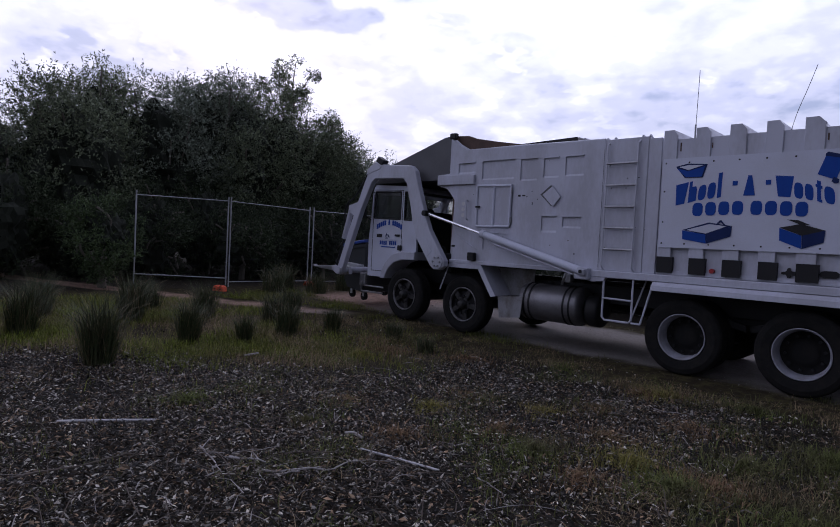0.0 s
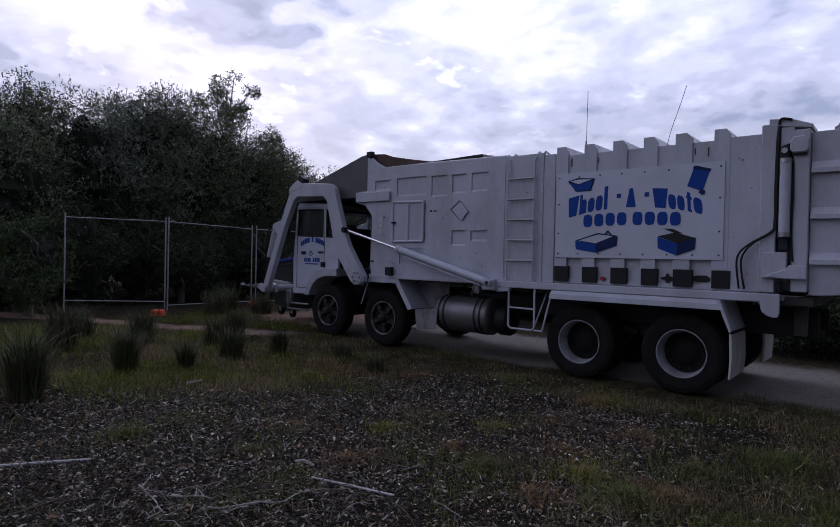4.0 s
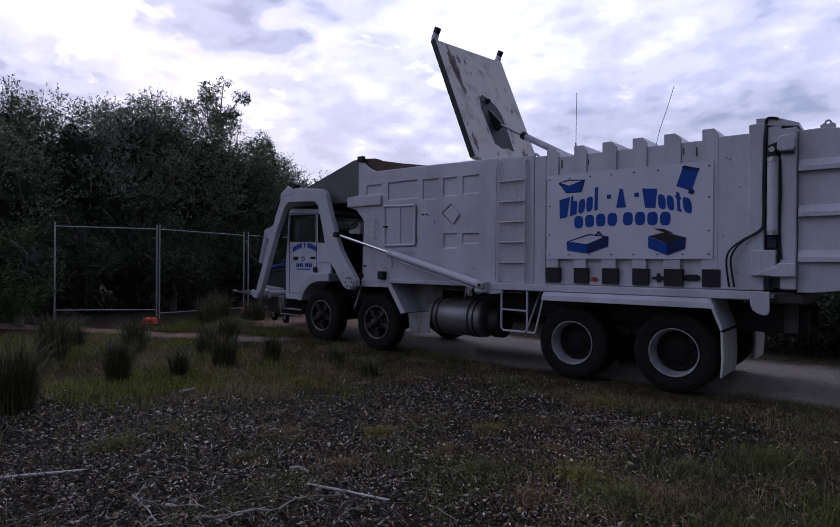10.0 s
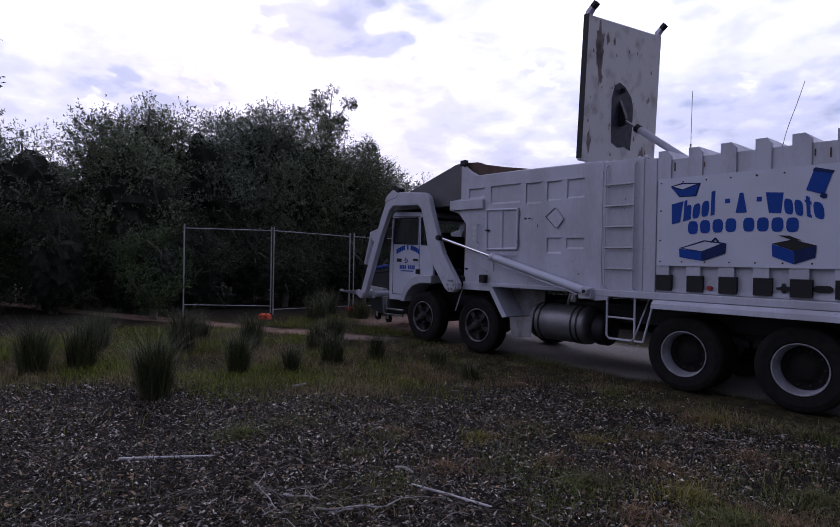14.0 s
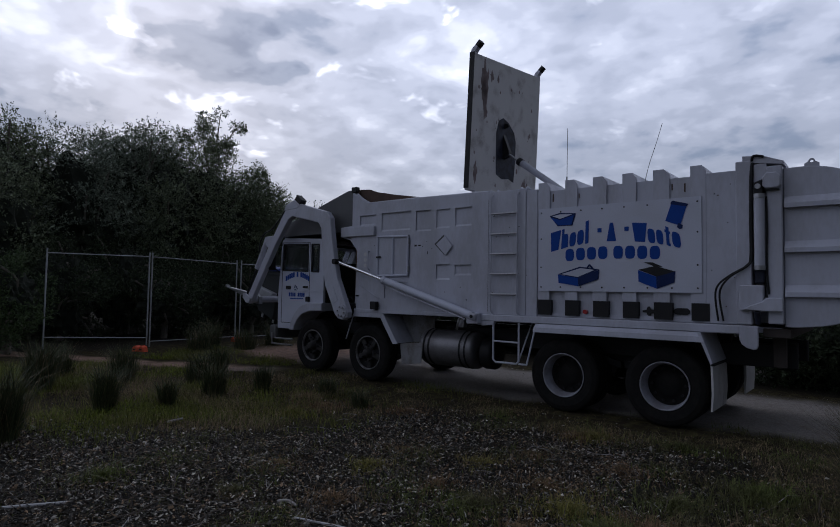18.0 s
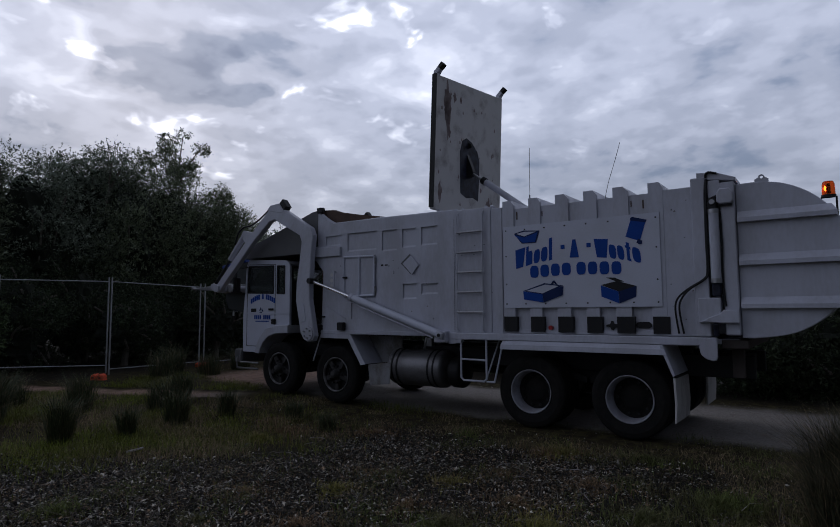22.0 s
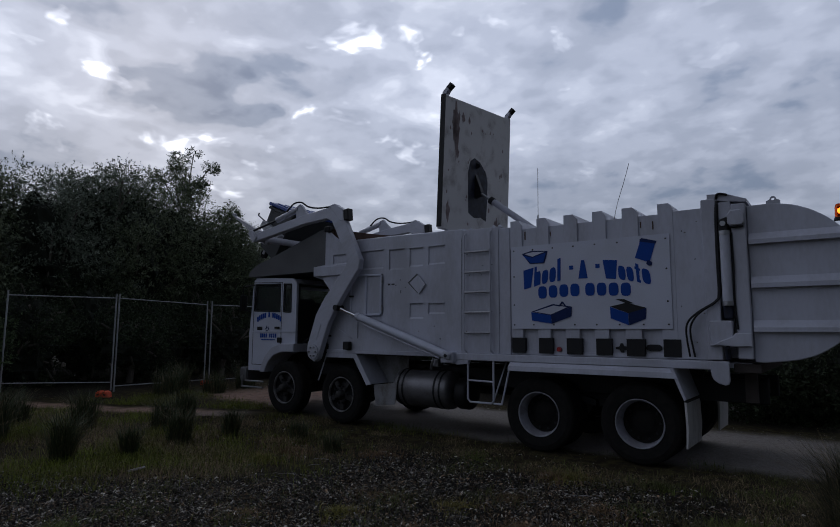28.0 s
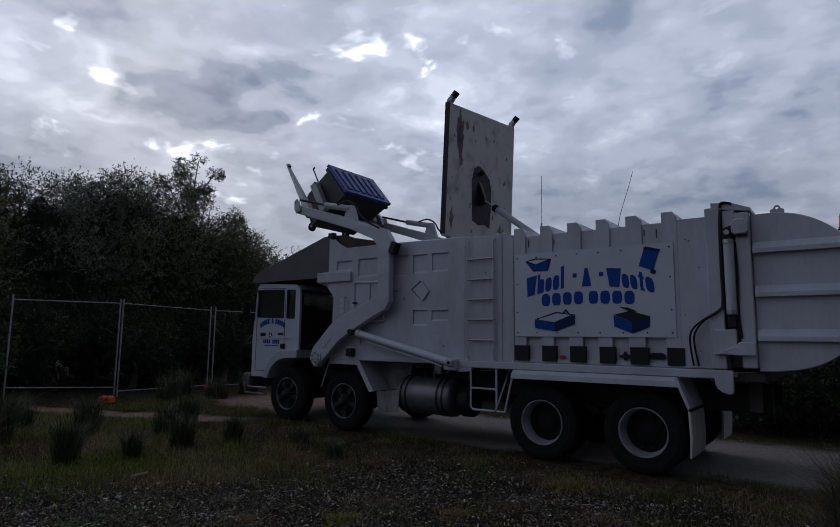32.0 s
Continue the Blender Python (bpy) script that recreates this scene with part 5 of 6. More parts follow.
for y0, y1, ymid in ((-0.20, -0.08, -0.14), (W2 - 0.32, W2 - 0.20, W2 - 0.26)):
    near = y0 < 0
    arm = tp("lift_arm", prism(B(), ARM, y0, y1, 0.012), WHITE, "white bent lifting arm", pivot=(PIV[0], ymid, PIV[1]))
    pad = prism(B(), [(-0.41, 2.86), (-0.36, 2.985), (-0.13, 3.11), (0.055, 3.02), (0.0, 2.95)], y0 - 0.006, y1 + 0.006, 0.01)
    tp("arm_stop", pad, WHITE, parent=arm)
    pad2 = prism(B(), [(-0.126, 3.111), (-0.077, 3.211), (0.103, 3.123), (0.054, 3.023)], y0 - 0.008, y1 + 0.012, 0.012)
    tp("rubber_pad", pad2, BLACK, "black rubber stop", parent=arm)
    tp("pivot_plate", rod(B(), (1.64, y0 - 0.02, 1.24), (1.64, y0, 1.24), 0.13, 20), WHITE, parent=arm)
    for k in range(6):
        a = k * math.pi / 3
        tp("bolt", rod(B(), (1.64 + 0.085 * math.cos(a), y0 - 0.045, 1.24 + 0.085 * math.sin(a)), (1.64 + 0.085 * math.cos(a), y0 - 0.02, 1.24 + 0.085 * math.sin(a)), 0.016, 6), STEEL, parent=arm)
    tp("weld_plate", prism(B(), [(1.50, 1.42), (1.32, 1.66), (1.20, 1.58), (1.38, 1.33)], y0 - 0.008, y0, 0.0), WHITE, parent=arm)
    tp("ram_pin", rod(B(), (PIN[0], y0 - 0.03, PIN[1]), (PIN[0], y1 + 0.03, PIN[1]), 0.05, 16), BLACK, parent=arm)
    tp("fork_ram", rod(B(), (-0.90, ymid, 2.17), (-1.10, ymid, 1.57), 0.055, 16), WHITE, "white fork ram", parent=arm)
    tp("fork_ram_rod", rod(B(), (-1.10, ymid, 1.57), (-1.36, ymid, 0.89), 0.022, 10), BLACK, parent=arm)
    tp("fork_ram_lug", prism(B(), [(-0.72, 2.02), (-0.96, 2.14), (-0.94, 2.26), (-0.60, 2.34)], y0 + 0.02, y1 - 0.02, 0.008), WHITE, parent=arm)
    tp("fork_hose", tube(B(), curve_pts([(-0.38, y0 + 0.02, 2.88), (-0.55, y0, 2.62), (-0.74, y0, 2.43), (-0.92, y0, 2.33), (-1.03, y0, 2.15), (-1.02, y0, 1.92)], 5), 0.016), BLACK, parent=arm)
    fy0, fy1 = (0.0, 0.09) if near else (W2 - 0.42, W2 - 0.33)
    fk = prism(B(), [(-1.05, 0.83), (-1.10, 0.98), (-1.30, 1.01), (-1.45, 0.965), (-2.31, 0.845), (-2.33, 0.877), (-2.385, 0.871), (-2.40, 0.822), (-1.40, 0.83), (-1.25, 0.79)], fy0, fy1, 0.008)
    fork = tp("fork", fk, STEEL, "steel lifting fork", pivot=(FPIV[0], (fy0 + fy1) / 2, FPIV[1]), parent=arm)
    cy = (y0 - 0.034, y0 - 0.006) if near else (y1 + 0.006, y1 + 0.034)
    tp("fork_crank", prism(B(), [(-1.10, 0.83), (-1.20, 0.82), (-1.35, 0.89), (-1.35, 0.97), (-1.26, 1.0), (-1.08, 0.95)], *cy, 0.006), WHITE, "crank plate of the fork", parent=fork)
    tp("fork_boss", rod(B(), (FPIV[0], y0 - 0.03, FPIV[1]), (FPIV[0], y1 + 0.03, FPIV[1]), 0.066, 20), WHITE, parent=arm)
    if near:
        tp("cross_tube", rod(B(), (FPIV[0], -0.1, FPIV[1]), (FPIV[0], W2 - 0.16, FPIV[1]), 0.07, 20), WHITE, "white tube between the arms", parent=arm)
    ram = tp("arm_ram", rod(B(), (RBASE[0], ymid, RBASE[1]), (RBASE[0] - 1.86, ymid, RBASE[1]), 0.062, 24), WHITE2, "long white hydraulic ram", pivot=(RBASE[0], ymid, RBASE[1]))
    tp("ram_cap", rod(B(), (RBASE[0] - 1.86, ymid, RBASE[1]), (RBASE[0] - 1.93, ymid, RBASE[1]), 0.07, 24), WHITE, parent=ram)
    tp("ram_pipe", rod(B(), (RBASE[0] - 0.1, ymid - 0.02, RBASE[1] - 0.085), (RBASE[0] - 1.7, ymid - 0.02, RBASE[1] - 0.085), 0.011, 8), WHITE, parent=ram)
    tp("ram_end", box(B(), RBASE[0] - 0.06, ymid - 0.06, RBASE[1] - 0.055, RBASE[0] + 0.08, ymid + 0.06, RBASE[1] + 0.055, 0.02), WHITE, parent=ram)
    tp("ram_end_pin", rod(B(), (RBASE[0] + 0.02, ymid - 0.075, RBASE[1]), (RBASE[0] + 0.02, ymid + 0.075, RBASE[1]), 0.026, 12), BLACK, parent=ram)
    rrod = tp("arm_ram_rod", rod(B(), (PIN[0], ymid, PIN[1]), (PIN[0] + 1.75, ymid, PIN[1]), 0.026, 14), CHROME, "bright ram rod", pivot=(PIN[0], ymid, PIN[1]))
    tp("ram_anchor", box(B(), 4.3, min(ymid, ymid + (0.2 if near else -0.2)), 1.15, 4.52, max(ymid, ymid + (0.2 if near else -0.2)), 1.32, 0.015), WHITE)
    tp("arm_pivot_bracket", box(B(), 1.5, 0.0 if near else W2 - 0.3, 1.05, 1.78, 0.3 if near else W2, 1.4, 0.02), BLACK)
    arms.append((arm, fork, ram, rrod, ymid, (fy0 + fy1) / 2))
tp("tank_fitting", tube(B(), curve_pts([(4.15, -0.1, 1.22), (4.12, -0.1, 1.12), (4.05, -0.02, 1.05)], 4), 0.02), STEEL)

# ---- the waste bin carried on the forks ----
bin_thing = tagged(new("waste_bin"), "dark steel waste bin with sloped blue lid on the forks", "bin")
body = [(-0.88, 0.43), (-0.80, -0.30), (-0.68, -0.47), (-0.12, -0.52), (-0.12, 0.60)]
part("bin_body", prism(B(), body, -0.64, 0.64, 0.01), BINBODY, bin_thing, "dark steel body")
part("body_lip", prism(B(), [(-0.92, 0.35), (-0.92, 0.42), (-0.10, 0.57), (-0.10, 0.50)], -0.67, 0.67, 0.008), BINBODY, bin_thing)
lidp = prism(B(), [(-0.95, 0.425), (-0.95, 0.49), (-0.14, 0.66), (-0.13, 0.595)], -0.69, 0.69, 0.012)
bl_ = part("bin_lid", lidp, LIDBLUE, bin_thing, "blue ribbed plastic lid")
for k in range(6):
    y = -0.56 + k * 0.195
    part("lid_rib", prism(B(), [(-0.86, 0.50), (-0.84, 0.535), (-0.24, 0.66), (-0.22, 0.635)], y, y + 0.11, 0.006), LIDBLUE, bl_)
for s in (-1, 1):
    part("fork_pocket", box(B(), -0.78, min(s * 0.66, s * 0.80), -0.06, -0.1, max(s * 0.66, s * 0.80), 0.10, 0.01), GALV, bin_thing, "grey fork pocket")
    for x in (-0.62, -0.20):
        part("castor", rod(B(), (x, s * 0.5 - 0.03, -0.62), (x, s * 0.5 + 0.03, -0.62), 0.09, 18), RUBBER, bin_thing, "black castor")
        part("castor_fork", box(B(), x - 0.03, s * 0.5 - 0.045, -0.62, x + 0.03, s * 0.5 + 0.045, -0.46), GALV, bin_thing)


bar = rod(B(), (-0.86, -0.60, 0.03), (-1.22, -0.60, 0.03), 0.014, 8)
rod(bar, (-1.21, -0.60, 0.03), (-1.22, -0.60, 0.085), 0.016, 8)
part("lifting_bar", bar, BINBODY, bin_thing, "thin hooked bar")


# ---- temporary fence ----
def fence_panel(y0, y1, z0, zt0, zt1, b0=0.13, b1=0.13):
    f = tagged(new("temporary_fence"), "galvanised temporary fence panel with fine dark mesh", "fence", "temporary fence panels")
    f.location = (-4.5, y0, z0)
    w = y1 - y0
    for yy, zt in ((0.03, zt0), (w - 0.03, zt1)):
        part("post", rod(B(), (0, yy, 0.0), (0, yy, zt - z0), 0.017, 10), GALV, f)
    part("top_rail", rod(B(), (0, 0.03, zt0 - z0 - 0.10), (0, w - 0.03, zt1 - z0 - 0.10), 0.011, 8), GALV, f)
    part("bottom_rail", rod(B(), (0, 0.03, b0), (0, w - 0.03, b1), 0.011, 8), GALV, f)
    bm = B()
    n = int(w / 0.075)
    for k in range(1, n):
        y = w * k / n
        zt = zt0 + (zt1 - zt0) * k / n - z0 - 0.1
        rod(bm, (0, y, b0 + (b1 - b0) * k / n), (0, y, zt), 0.0011, 3)
    for k in range(1, 7):
        u = k / 7
        rod(bm, (0, 0.03, b0 + (zt0 - z0 - 0.1 - b0) * u), (0, w - 0.03, b1 + (zt1 - z0 - 0.1 - b1) * u), 0.0011, 3)
    part("mesh", bm, MESHWIRE, f)
    return f


fence_panel(-2.93, -0.675, 0.24, 2.42, 2.46, 0.30, 0.18)
fence_panel(-0.665, 1.74, 0.20, 2.46, 2.40)
fence_panel(1.82, 4.20, 0.18, 2.40, 2.40)
fence_panel(4.28, 6.66, 0.18, 2.40, 2.40)


def fence_foot(x, y, z, turn):
    bm = B()
    prism(bm, [(-0.19, 0), (-0.17, 0.13), (-0.08, 0.17), (-0.04, 0.14), (0.04, 0.14), (0.08, 0.17), (0.17, 0.13), (0.19, 0)], -0.10, 0.10, 0.02)
    f = thing("orange_block", bm, ORANGE, "orange plastic fence weight on the dirt", "fence block", "fence weights", m=pose(x, y, z, 0, 0, turn) @ Matrix.Diagonal((0.82, 0.82, 0.82, 1)))
    for s in (-0.10, 0.10):
        part("slot", box(B(), s - 0.035, -0.103, 0.05, s + 0.035, -0.1015, 0.085), BLACK, f)
    return f


fence_foot(-3.85, -1.17, 0.17, 25)
fence_foot(-4.5, 1.78, 0.17, 8)
fence_foot(-4.5, 4.24, 0.17, 5)


# ---- leaves, tufts, chips ----
def blades(n, place, hmin, hmax, width, lean, rs):
    """Bent grass blades as two-piece strips: place gives (x, y, z) rows."""
    p = place(n, rs)
    h = hmin + (hmax - hmin) * rs.rand(n) ** 1.3
    az = rs.rand(n) * 2 * np.pi
    ln = lean * (0.25 + rs.rand(n))
    d = np.stack([np.cos(az), np.sin(az), np.zeros(n)], 1)
    s = np.stack([-np.sin(az), np.cos(az), np.zeros(n)], 1) * (width * (0.6 + 0.8 * rs.rand(n)))[:, None]
    up = np.array([0, 0, 1.0])
    m = p + up * (h * 0.6)[:, None] + d * (h * ln * 0.35)[:, None]
    t = p + up * (h * (1 - 0.25 * ln))[:, None] + d * (h * ln)[:, None]
    v = np.stack([p - s, p + s, m - s * 0.7, m + s * 0.7, t], 1).reshape(-1, 3)
    b = np.arange(n)[:, None] * 5
    q = np.concatenate([b, b + 1, b + 3, b + 2], 1)
    tr = np.concatenate([b + 2, b + 3, b + 4], 1)
    return v, q.tolist() + tr.tolist()


def tuft(x, y, h, n, spread, seed, material=RUSH, label="dark green rush tuft with brown tips on the verge", group="rush tufts", width=0.0036):
    rs = np.random.RandomState(seed)

    def place(n, rs):
        a, r = rs.rand(n) * 2 * np.pi, 0.62 * spread * np.sqrt(rs.rand(n))
        return np.stack([r * np.cos(a), r * np.sin(a), np.full(n, -0.02)], 1)
    h *= 1.3
    v, f = blades(int(n * 1.6), place, h * 0.30, h, width, 0.6, rs)
    ob = new("rush_tuft", raw("rush_tuft", v.tolist(), f, material))
    ob.location = (x, y, float(rise(x, y)) - 0.02)
    tagged(ob, label, "grass tuft", group)
    v, f = blades(n // 4, place, h * 0.3, h * 1.02, 0.0022, 0.85, rs)
    o2 = new("dry_growth", raw("dry_growth", v.tolist(), f, STRAW))
    o2.parent = ob
    return ob


TUFTS = [(0.09, -6.42, 0.75, 520, 0.24), (0.04, -5.84, 0.72, 560, 0.26), (2.20, -5.50, 0.80, 680, 0.24), (-0.53, -4.26, 0.75, 560, 0.28), (1.49, -4.18, 0.62, 560, 0.19),
         (-0.42, -3.09, 0.62, 500, 0.26), (1.75, -3.49, 0.42, 380, 0.15), (1.54, -2.66, 0.50, 520, 0.24), (1.54, -1.80, 0.42, 420, 0.18), (-1.2, -5.4, 0.7, 520, 0.26),
         (-0.9, -7.2, 0.8, 520, 0.28), (0.3, -2.2, 0.5, 420, 0.26), (2.5, -1.3, 0.30, 300, 0.2), (-1.6, -3.6, 0.55, 420, 0.3), (3.4, -1.5, 0.26, 260, 0.2), (-0.2, -1.5, 0.55, 420, 0.25),
         (-3.2, -0.1, 0.6, 420, 0.4), (-3.0, 1.0, 0.55, 420, 0.4), (-3.9, 0.6, 0.7, 480, 0.4), (-3.4, 2.2, 0.6, 420, 0.4)]
for i, (x, y, h, n, sp) in enumerate(TUFTS):
    tuft(x, y, h, n, sp, 20 + i)
for i, (x, y, h, n, sp) in enumerate([(9.50, -2.0, 0.82, 4200, 0.52), (9.40, -2.45, 0.60, 2400, 0.42), (9.80, -1.55, 0.85, 2400, 0.50), (9.85, -2.45, 0.62, 900, 0.42), (10.3, -1.9, 0.8, 900, 0.50)]):
    tuft(x, y, h, n, sp, 60 + i, TALLGRASS, "tall dark brown grass clump with dry stems beside the road", "tall grass clumps", 0.0026)


def wobble(x, y, s):
    return np.array([noise.noise((a * s, b * s, 7.7)) for a, b in zip(x, y)])


def stuff(name, v, f, material, label, category):
    tagged(new(name, raw(name, v.tolist(), f, material)), label, category, kind="stuff")


def verge(x0, x1, y0, y1, keep):
    def place(n, rs):
        out = []
        got = 0
        while got < n:
            x, y = x0 + (x1 - x0) * rs.rand(n), y0 + (y1 - y0) * rs.rand(n)
            k = rs.rand(n) < keep(x, y)
            out.append(np.stack([x[k], y[k], rise(x[k], y[k]) - 0.035], 1))
            got += k.sum()
        return np.concatenate(out)[:n]
    return place


rs = np.random.RandomState(5)
edge = lambda y: np.interp(y, [-8.0, -6.0, -3.1, -1.1], [0.0, 0.94, 3.6, 4.2])          # where the mulch meets the verge
on_road = lambda x, y: ((y > np.where(x > 8.0, 0.35, 0.6)) & (x > -2)) | ((np.abs(-0.501 * x + 0.865 * y + 0.37) < 0.5) & (x < 0.6))
v, f = blades(68000, verge(-3.5, 5.0, -7.5, 0.6, lambda x, y: np.where(on_road(x, y), 0, np.where(x > 0.9, np.clip((-1.7 - y + 0.8 * wobble(x + 2, y, 0.9)) / 0.9, 0.10, 1), 1) * np.clip(0.55 + 1.8 * wobble(x, y, 0.8), 0.06, 1) * np.clip((edge(y) + 0.7 - x + 0.8 * wobble(x, y + 3, 0.7)) / 1.2 + 0.25 * np.clip((y + 2.2) / 1.2, 0, 1.0), 0.02, 1))), 0.03, 0.17, 0.0032, 0.9, rs)
stuff("verge_grass", v, f, GRASS, "short green and brown weedy grass", "grass")
v, f = blades(44000, verge(2.5, 12.5, -9.0, 0.65, lambda x, y: np.where(on_road(x, y), 0, np.clip(0.1 + 2.4 * wobble(x, y, 0.9), 0.02, 1) * np.clip(0.35 * np.clip((y + 1.9) / 1.2, 0, 1) + np.clip((x - 7.6) / 1.4, 0, 1), 0.03, 1))), 0.025, 0.15, 0.0026, 1.0, rs)
stuff("verge_grass", v, f, DULLGRASS, "thin green and brown weedy grass", "grass")
v, f = blades(26000, verge(-1, 12.5, -9.0, 0.6, lambda x, y: np.where(on_road(x, y), 0, np.where((x > edge(y)) & (x < 7.2) & (y < -1.2), 0.3, 1.0) * np.clip(3.0 * wobble(x + 9, y, 1.2) - 0.2, 0.02, 1))), 0.02, 0.12, 0.0017, 1.9, rs)
v2, f2 = blades(16000, verge(-2.5, 3.8, -7.0, -0.8, lambda x, y: np.where(on_road(x, y), 0, np.clip(0.4 + 2.0 * wobble(x + 5, y, 1.1), 0.05, 1) * (x < edge(y) + 0.4))), 0.03, 0.20, 0.0018, 1.2, rs)
f, v = f + [[k + len(v) for k in q] for q in f2], np.concatenate([v, v2])
stuff("dry_grass", v, f, STRAW, "flattened dry straw-coloured grass", "grass")
v, f = blades(28000, verge(2.5, 11.5, -9.0, -0.4, lambda x, y: np.clip(3.2 * wobble(x + 3, y + 5, 1.4) - 0.45, 0.03, 1)), 0.02, 0.13, 0.0026, 1.1, rs)
stuff("mulch_weeds", v, f, DULLGRASS, "patches of green weeds in the mulch", "grass")


def weed_patch(x, y, r, n, h, seed):
    """A loose mat of short weeds, ragged at its rim."""
    def place(n, rs):
        a, d = rs.rand(n) * 2 * np.pi, np.abs(rs.normal(size=n)) * 0.5
        q = r * d * (1 + 0.45 * np.sin(3 * a + seed) + 0.25 * np.sin(5 * a))
        return np.stack([x + q * np.cos(a), y + q * np.sin(a), np.full(n, -0.03) + rise(x, y)], 1)
    return blades(n, place, h * 0.3, h, 0.0034, 0.9, np.random.RandomState(seed))


def weed_patches(spots, material, label):
    vs, fs, base = [], [], 0
    for i, (x, y, r, n, h) in enumerate(spots):
        v, f = weed_patch(x, y, r, n, h, 300 + i)
        vs.append(v)
        fs += [[k + base for k in q] for q in f]
        base += len(v)
    stuff("mulch_weeds", np.concatenate(vs), fs, material, label, "grass")


RUSSET = mat("russet_dry_weeds", (0.235, 0.150, 0.085), 0.85, second=(0.150, 0.110, 0.062), scale=2.5, island=0.6, bump=0.0, spec=0.2)
weed_patches([(5.95, -4.35, 0.38, 900, 0.10), (6.35, -3.55, 0.40, 900, 0.10), (7.05, -2.95, 0.45, 1000, 0.10), (6.55, -2.20, 0.50, 900, 0.09), (7.40, -2.10, 0.45, 900, 0.10), (5.45, -2.90, 0.40, 700, 0.09), (8.05, -3.35, 0.40, 900, 0.12),
              (6.55, -1.15, 0.45, 1000, 0.11), (4.90, -4.05, 0.35, 600, 0.09), (7.35, -3.95, 0.40, 800, 0.11), (3.0, -1.9, 0.6, 900, 0.10), (4.2, -1.4, 0.6, 900, 0.10), (2.4, -1.6, 0.5, 700, 0.10)], RUSSET, "dry reddish-brown weeds in the mulch")
weed_patches([(6.26, -2.77, 0.24, 700, 0.11), (5.55, -3.55, 0.26, 800, 0.12), (6.70, -1.06, 0.38, 1000, 0.13), (3.14, -2.50, 0.35, 800, 0.12), (7.45, -3.35, 0.45, 1300, 0.13)],
             WEED, "pale yellow-green weed patches in the dark mulch")
weed_patches([(6.85, -3.75, 0.45, 1500, 0.14), (8.50, -2.10, 0.60, 2200, 0.16), (4.10, -5.30, 0.35, 1000, 0.14), (7.85, -3.60, 0.50, 1600, 0.14), (7.60, -0.85, 0.40, 900, 0.12),
              (5.20, -4.75, 0.35, 800, 0.10), (8.05, -2.75, 0.45, 1400, 0.14), (9.1, -2.9, 0.6, 1800, 0.16)], DULLGRASS, "dull green weed patches growing through the mulch")


def chips(n, x0, x1, y0, y1, smin, smax, flat, keep, rs):
    p = verge(x0, x1, y0, y1, keep)(n, rs)
    s = smin + (smax - smin) * rs.rand(n) ** 2.2
    az = rs.rand(n) * np.pi
    base = np.array([(-1, -0.30, 0), (0.2, -0.45, 0), (1, 0.1, 0), (0.1, 0.4, 0), (-0.1, 0.0, 0.5)])
    q = np.repeat(base[None], n, 0) + (rs.rand(n, 5, 3) - 0.5) * np.array([0.9, 0.5, 0.3])
    q[:, :, 2] *= flat
    tip = rs.normal(size=(n, 2)) * 0.38
    q[:, :, 2] += q[:, :, 0] * tip[:, :1] + q[:, :, 1] * tip[:, 1:] + 0.12
    c, si = np.cos(az)[:, None], np.sin(az)[:, None]
    x, y = q[:, :, 0] * c - q[:, :, 1] * si, q[:, :, 0] * si + q[:, :, 1] * c
    v = p[:, None] + np.stack([x, y, q[:, :, 2]], 2) * s[:, None, None] * 0.5
    v[:, :, 2] += 0.02 + 0.03 * rs.rand(n, 1)
    b = np.arange(n)[:, None] * 5
    tri = np.concatenate([np.concatenate([b + i, b + j, b + 4], 1) for i, j in ((0, 1), (1, 2), (2, 3), (3, 0))])
    return v.reshape(-1, 3), tri.tolist()


mul = lambda x, y: np.clip(np.clip((-0.45 - y + 0.8 * wobble(x, y, 0.6)) / 1.0, 0, 1) * np.clip((x - edge(y) + 0.3 + 0.9 * wobble(x + 4, y, 0.7)) / 1.0, 0, 1) * np.clip((9.0 - x + 1.2 * wobble(x, y + 9, 0.8)) / 1.6, 0.10, 1) * np.clip(0.9 + 0.6 * wobble(x - 6, y, 1.3), 0.3, 1), 0.02, 1)
v, f = chips(60000, 0.6, 12.0, -9.2, -0.2, 0.011, 0.055, 0.55, mul, rs)
stuff("bark_chips", v, f, BARKCHIP, "brown bark and wood chips", "mulch")
v, f = chips(125000, 0.6, 12.0, -9.2, -0.2, 0.011, 0.050, 0.7, mul, rs)
stuff("stone_chips", v, f, CHIP, "dark bluish stone and bark chips", "gravel")
v, f = chips(6000, 0.6, 12.0, -9.2, -0.3, 0.03, 0.065, 0.35, mul, rs)
stuff("bark_pieces", v, f, BARKCHIP, "larger flat pieces of brown bark", "mulch")
flat = lambda x, y: np.maximum(mul(x, y), 0.1)
v, f = blades(1700, verge(0.8, 11.0, -9.0, -0.5, flat), 0.05, 0.17, 0.0036, 2.7, rs)
v[:, 2] = np.maximum(v[:, 2] + 0.045, 0.02)
stuff("twig_litter", v, f, TWIGS, "thin brown twigs scattered over the mulch", "twigs")
v, f = blades(450, verge(0.8, 11.0, -9.0, -0.5, flat), 0.04, 0.12, 0.0034, 2.8, rs)
v[:, 2] = np.maximum(v[:, 2] + 0.045, 0.02)
stuff("pale_twig_litter", v, f, STICK, "short bleached twigs scattered over the mulch", "twigs")
v, f = chips(8500, 0.6, 12.0, -9.2, -0.2, 0.006, 0.032, 0.5, lambda x, y: np.maximum(mul(x, y), 0.2), rs)
stuff("pale_chips", v, f, PALECHIP, "scattered pale wood chips", "gravel")
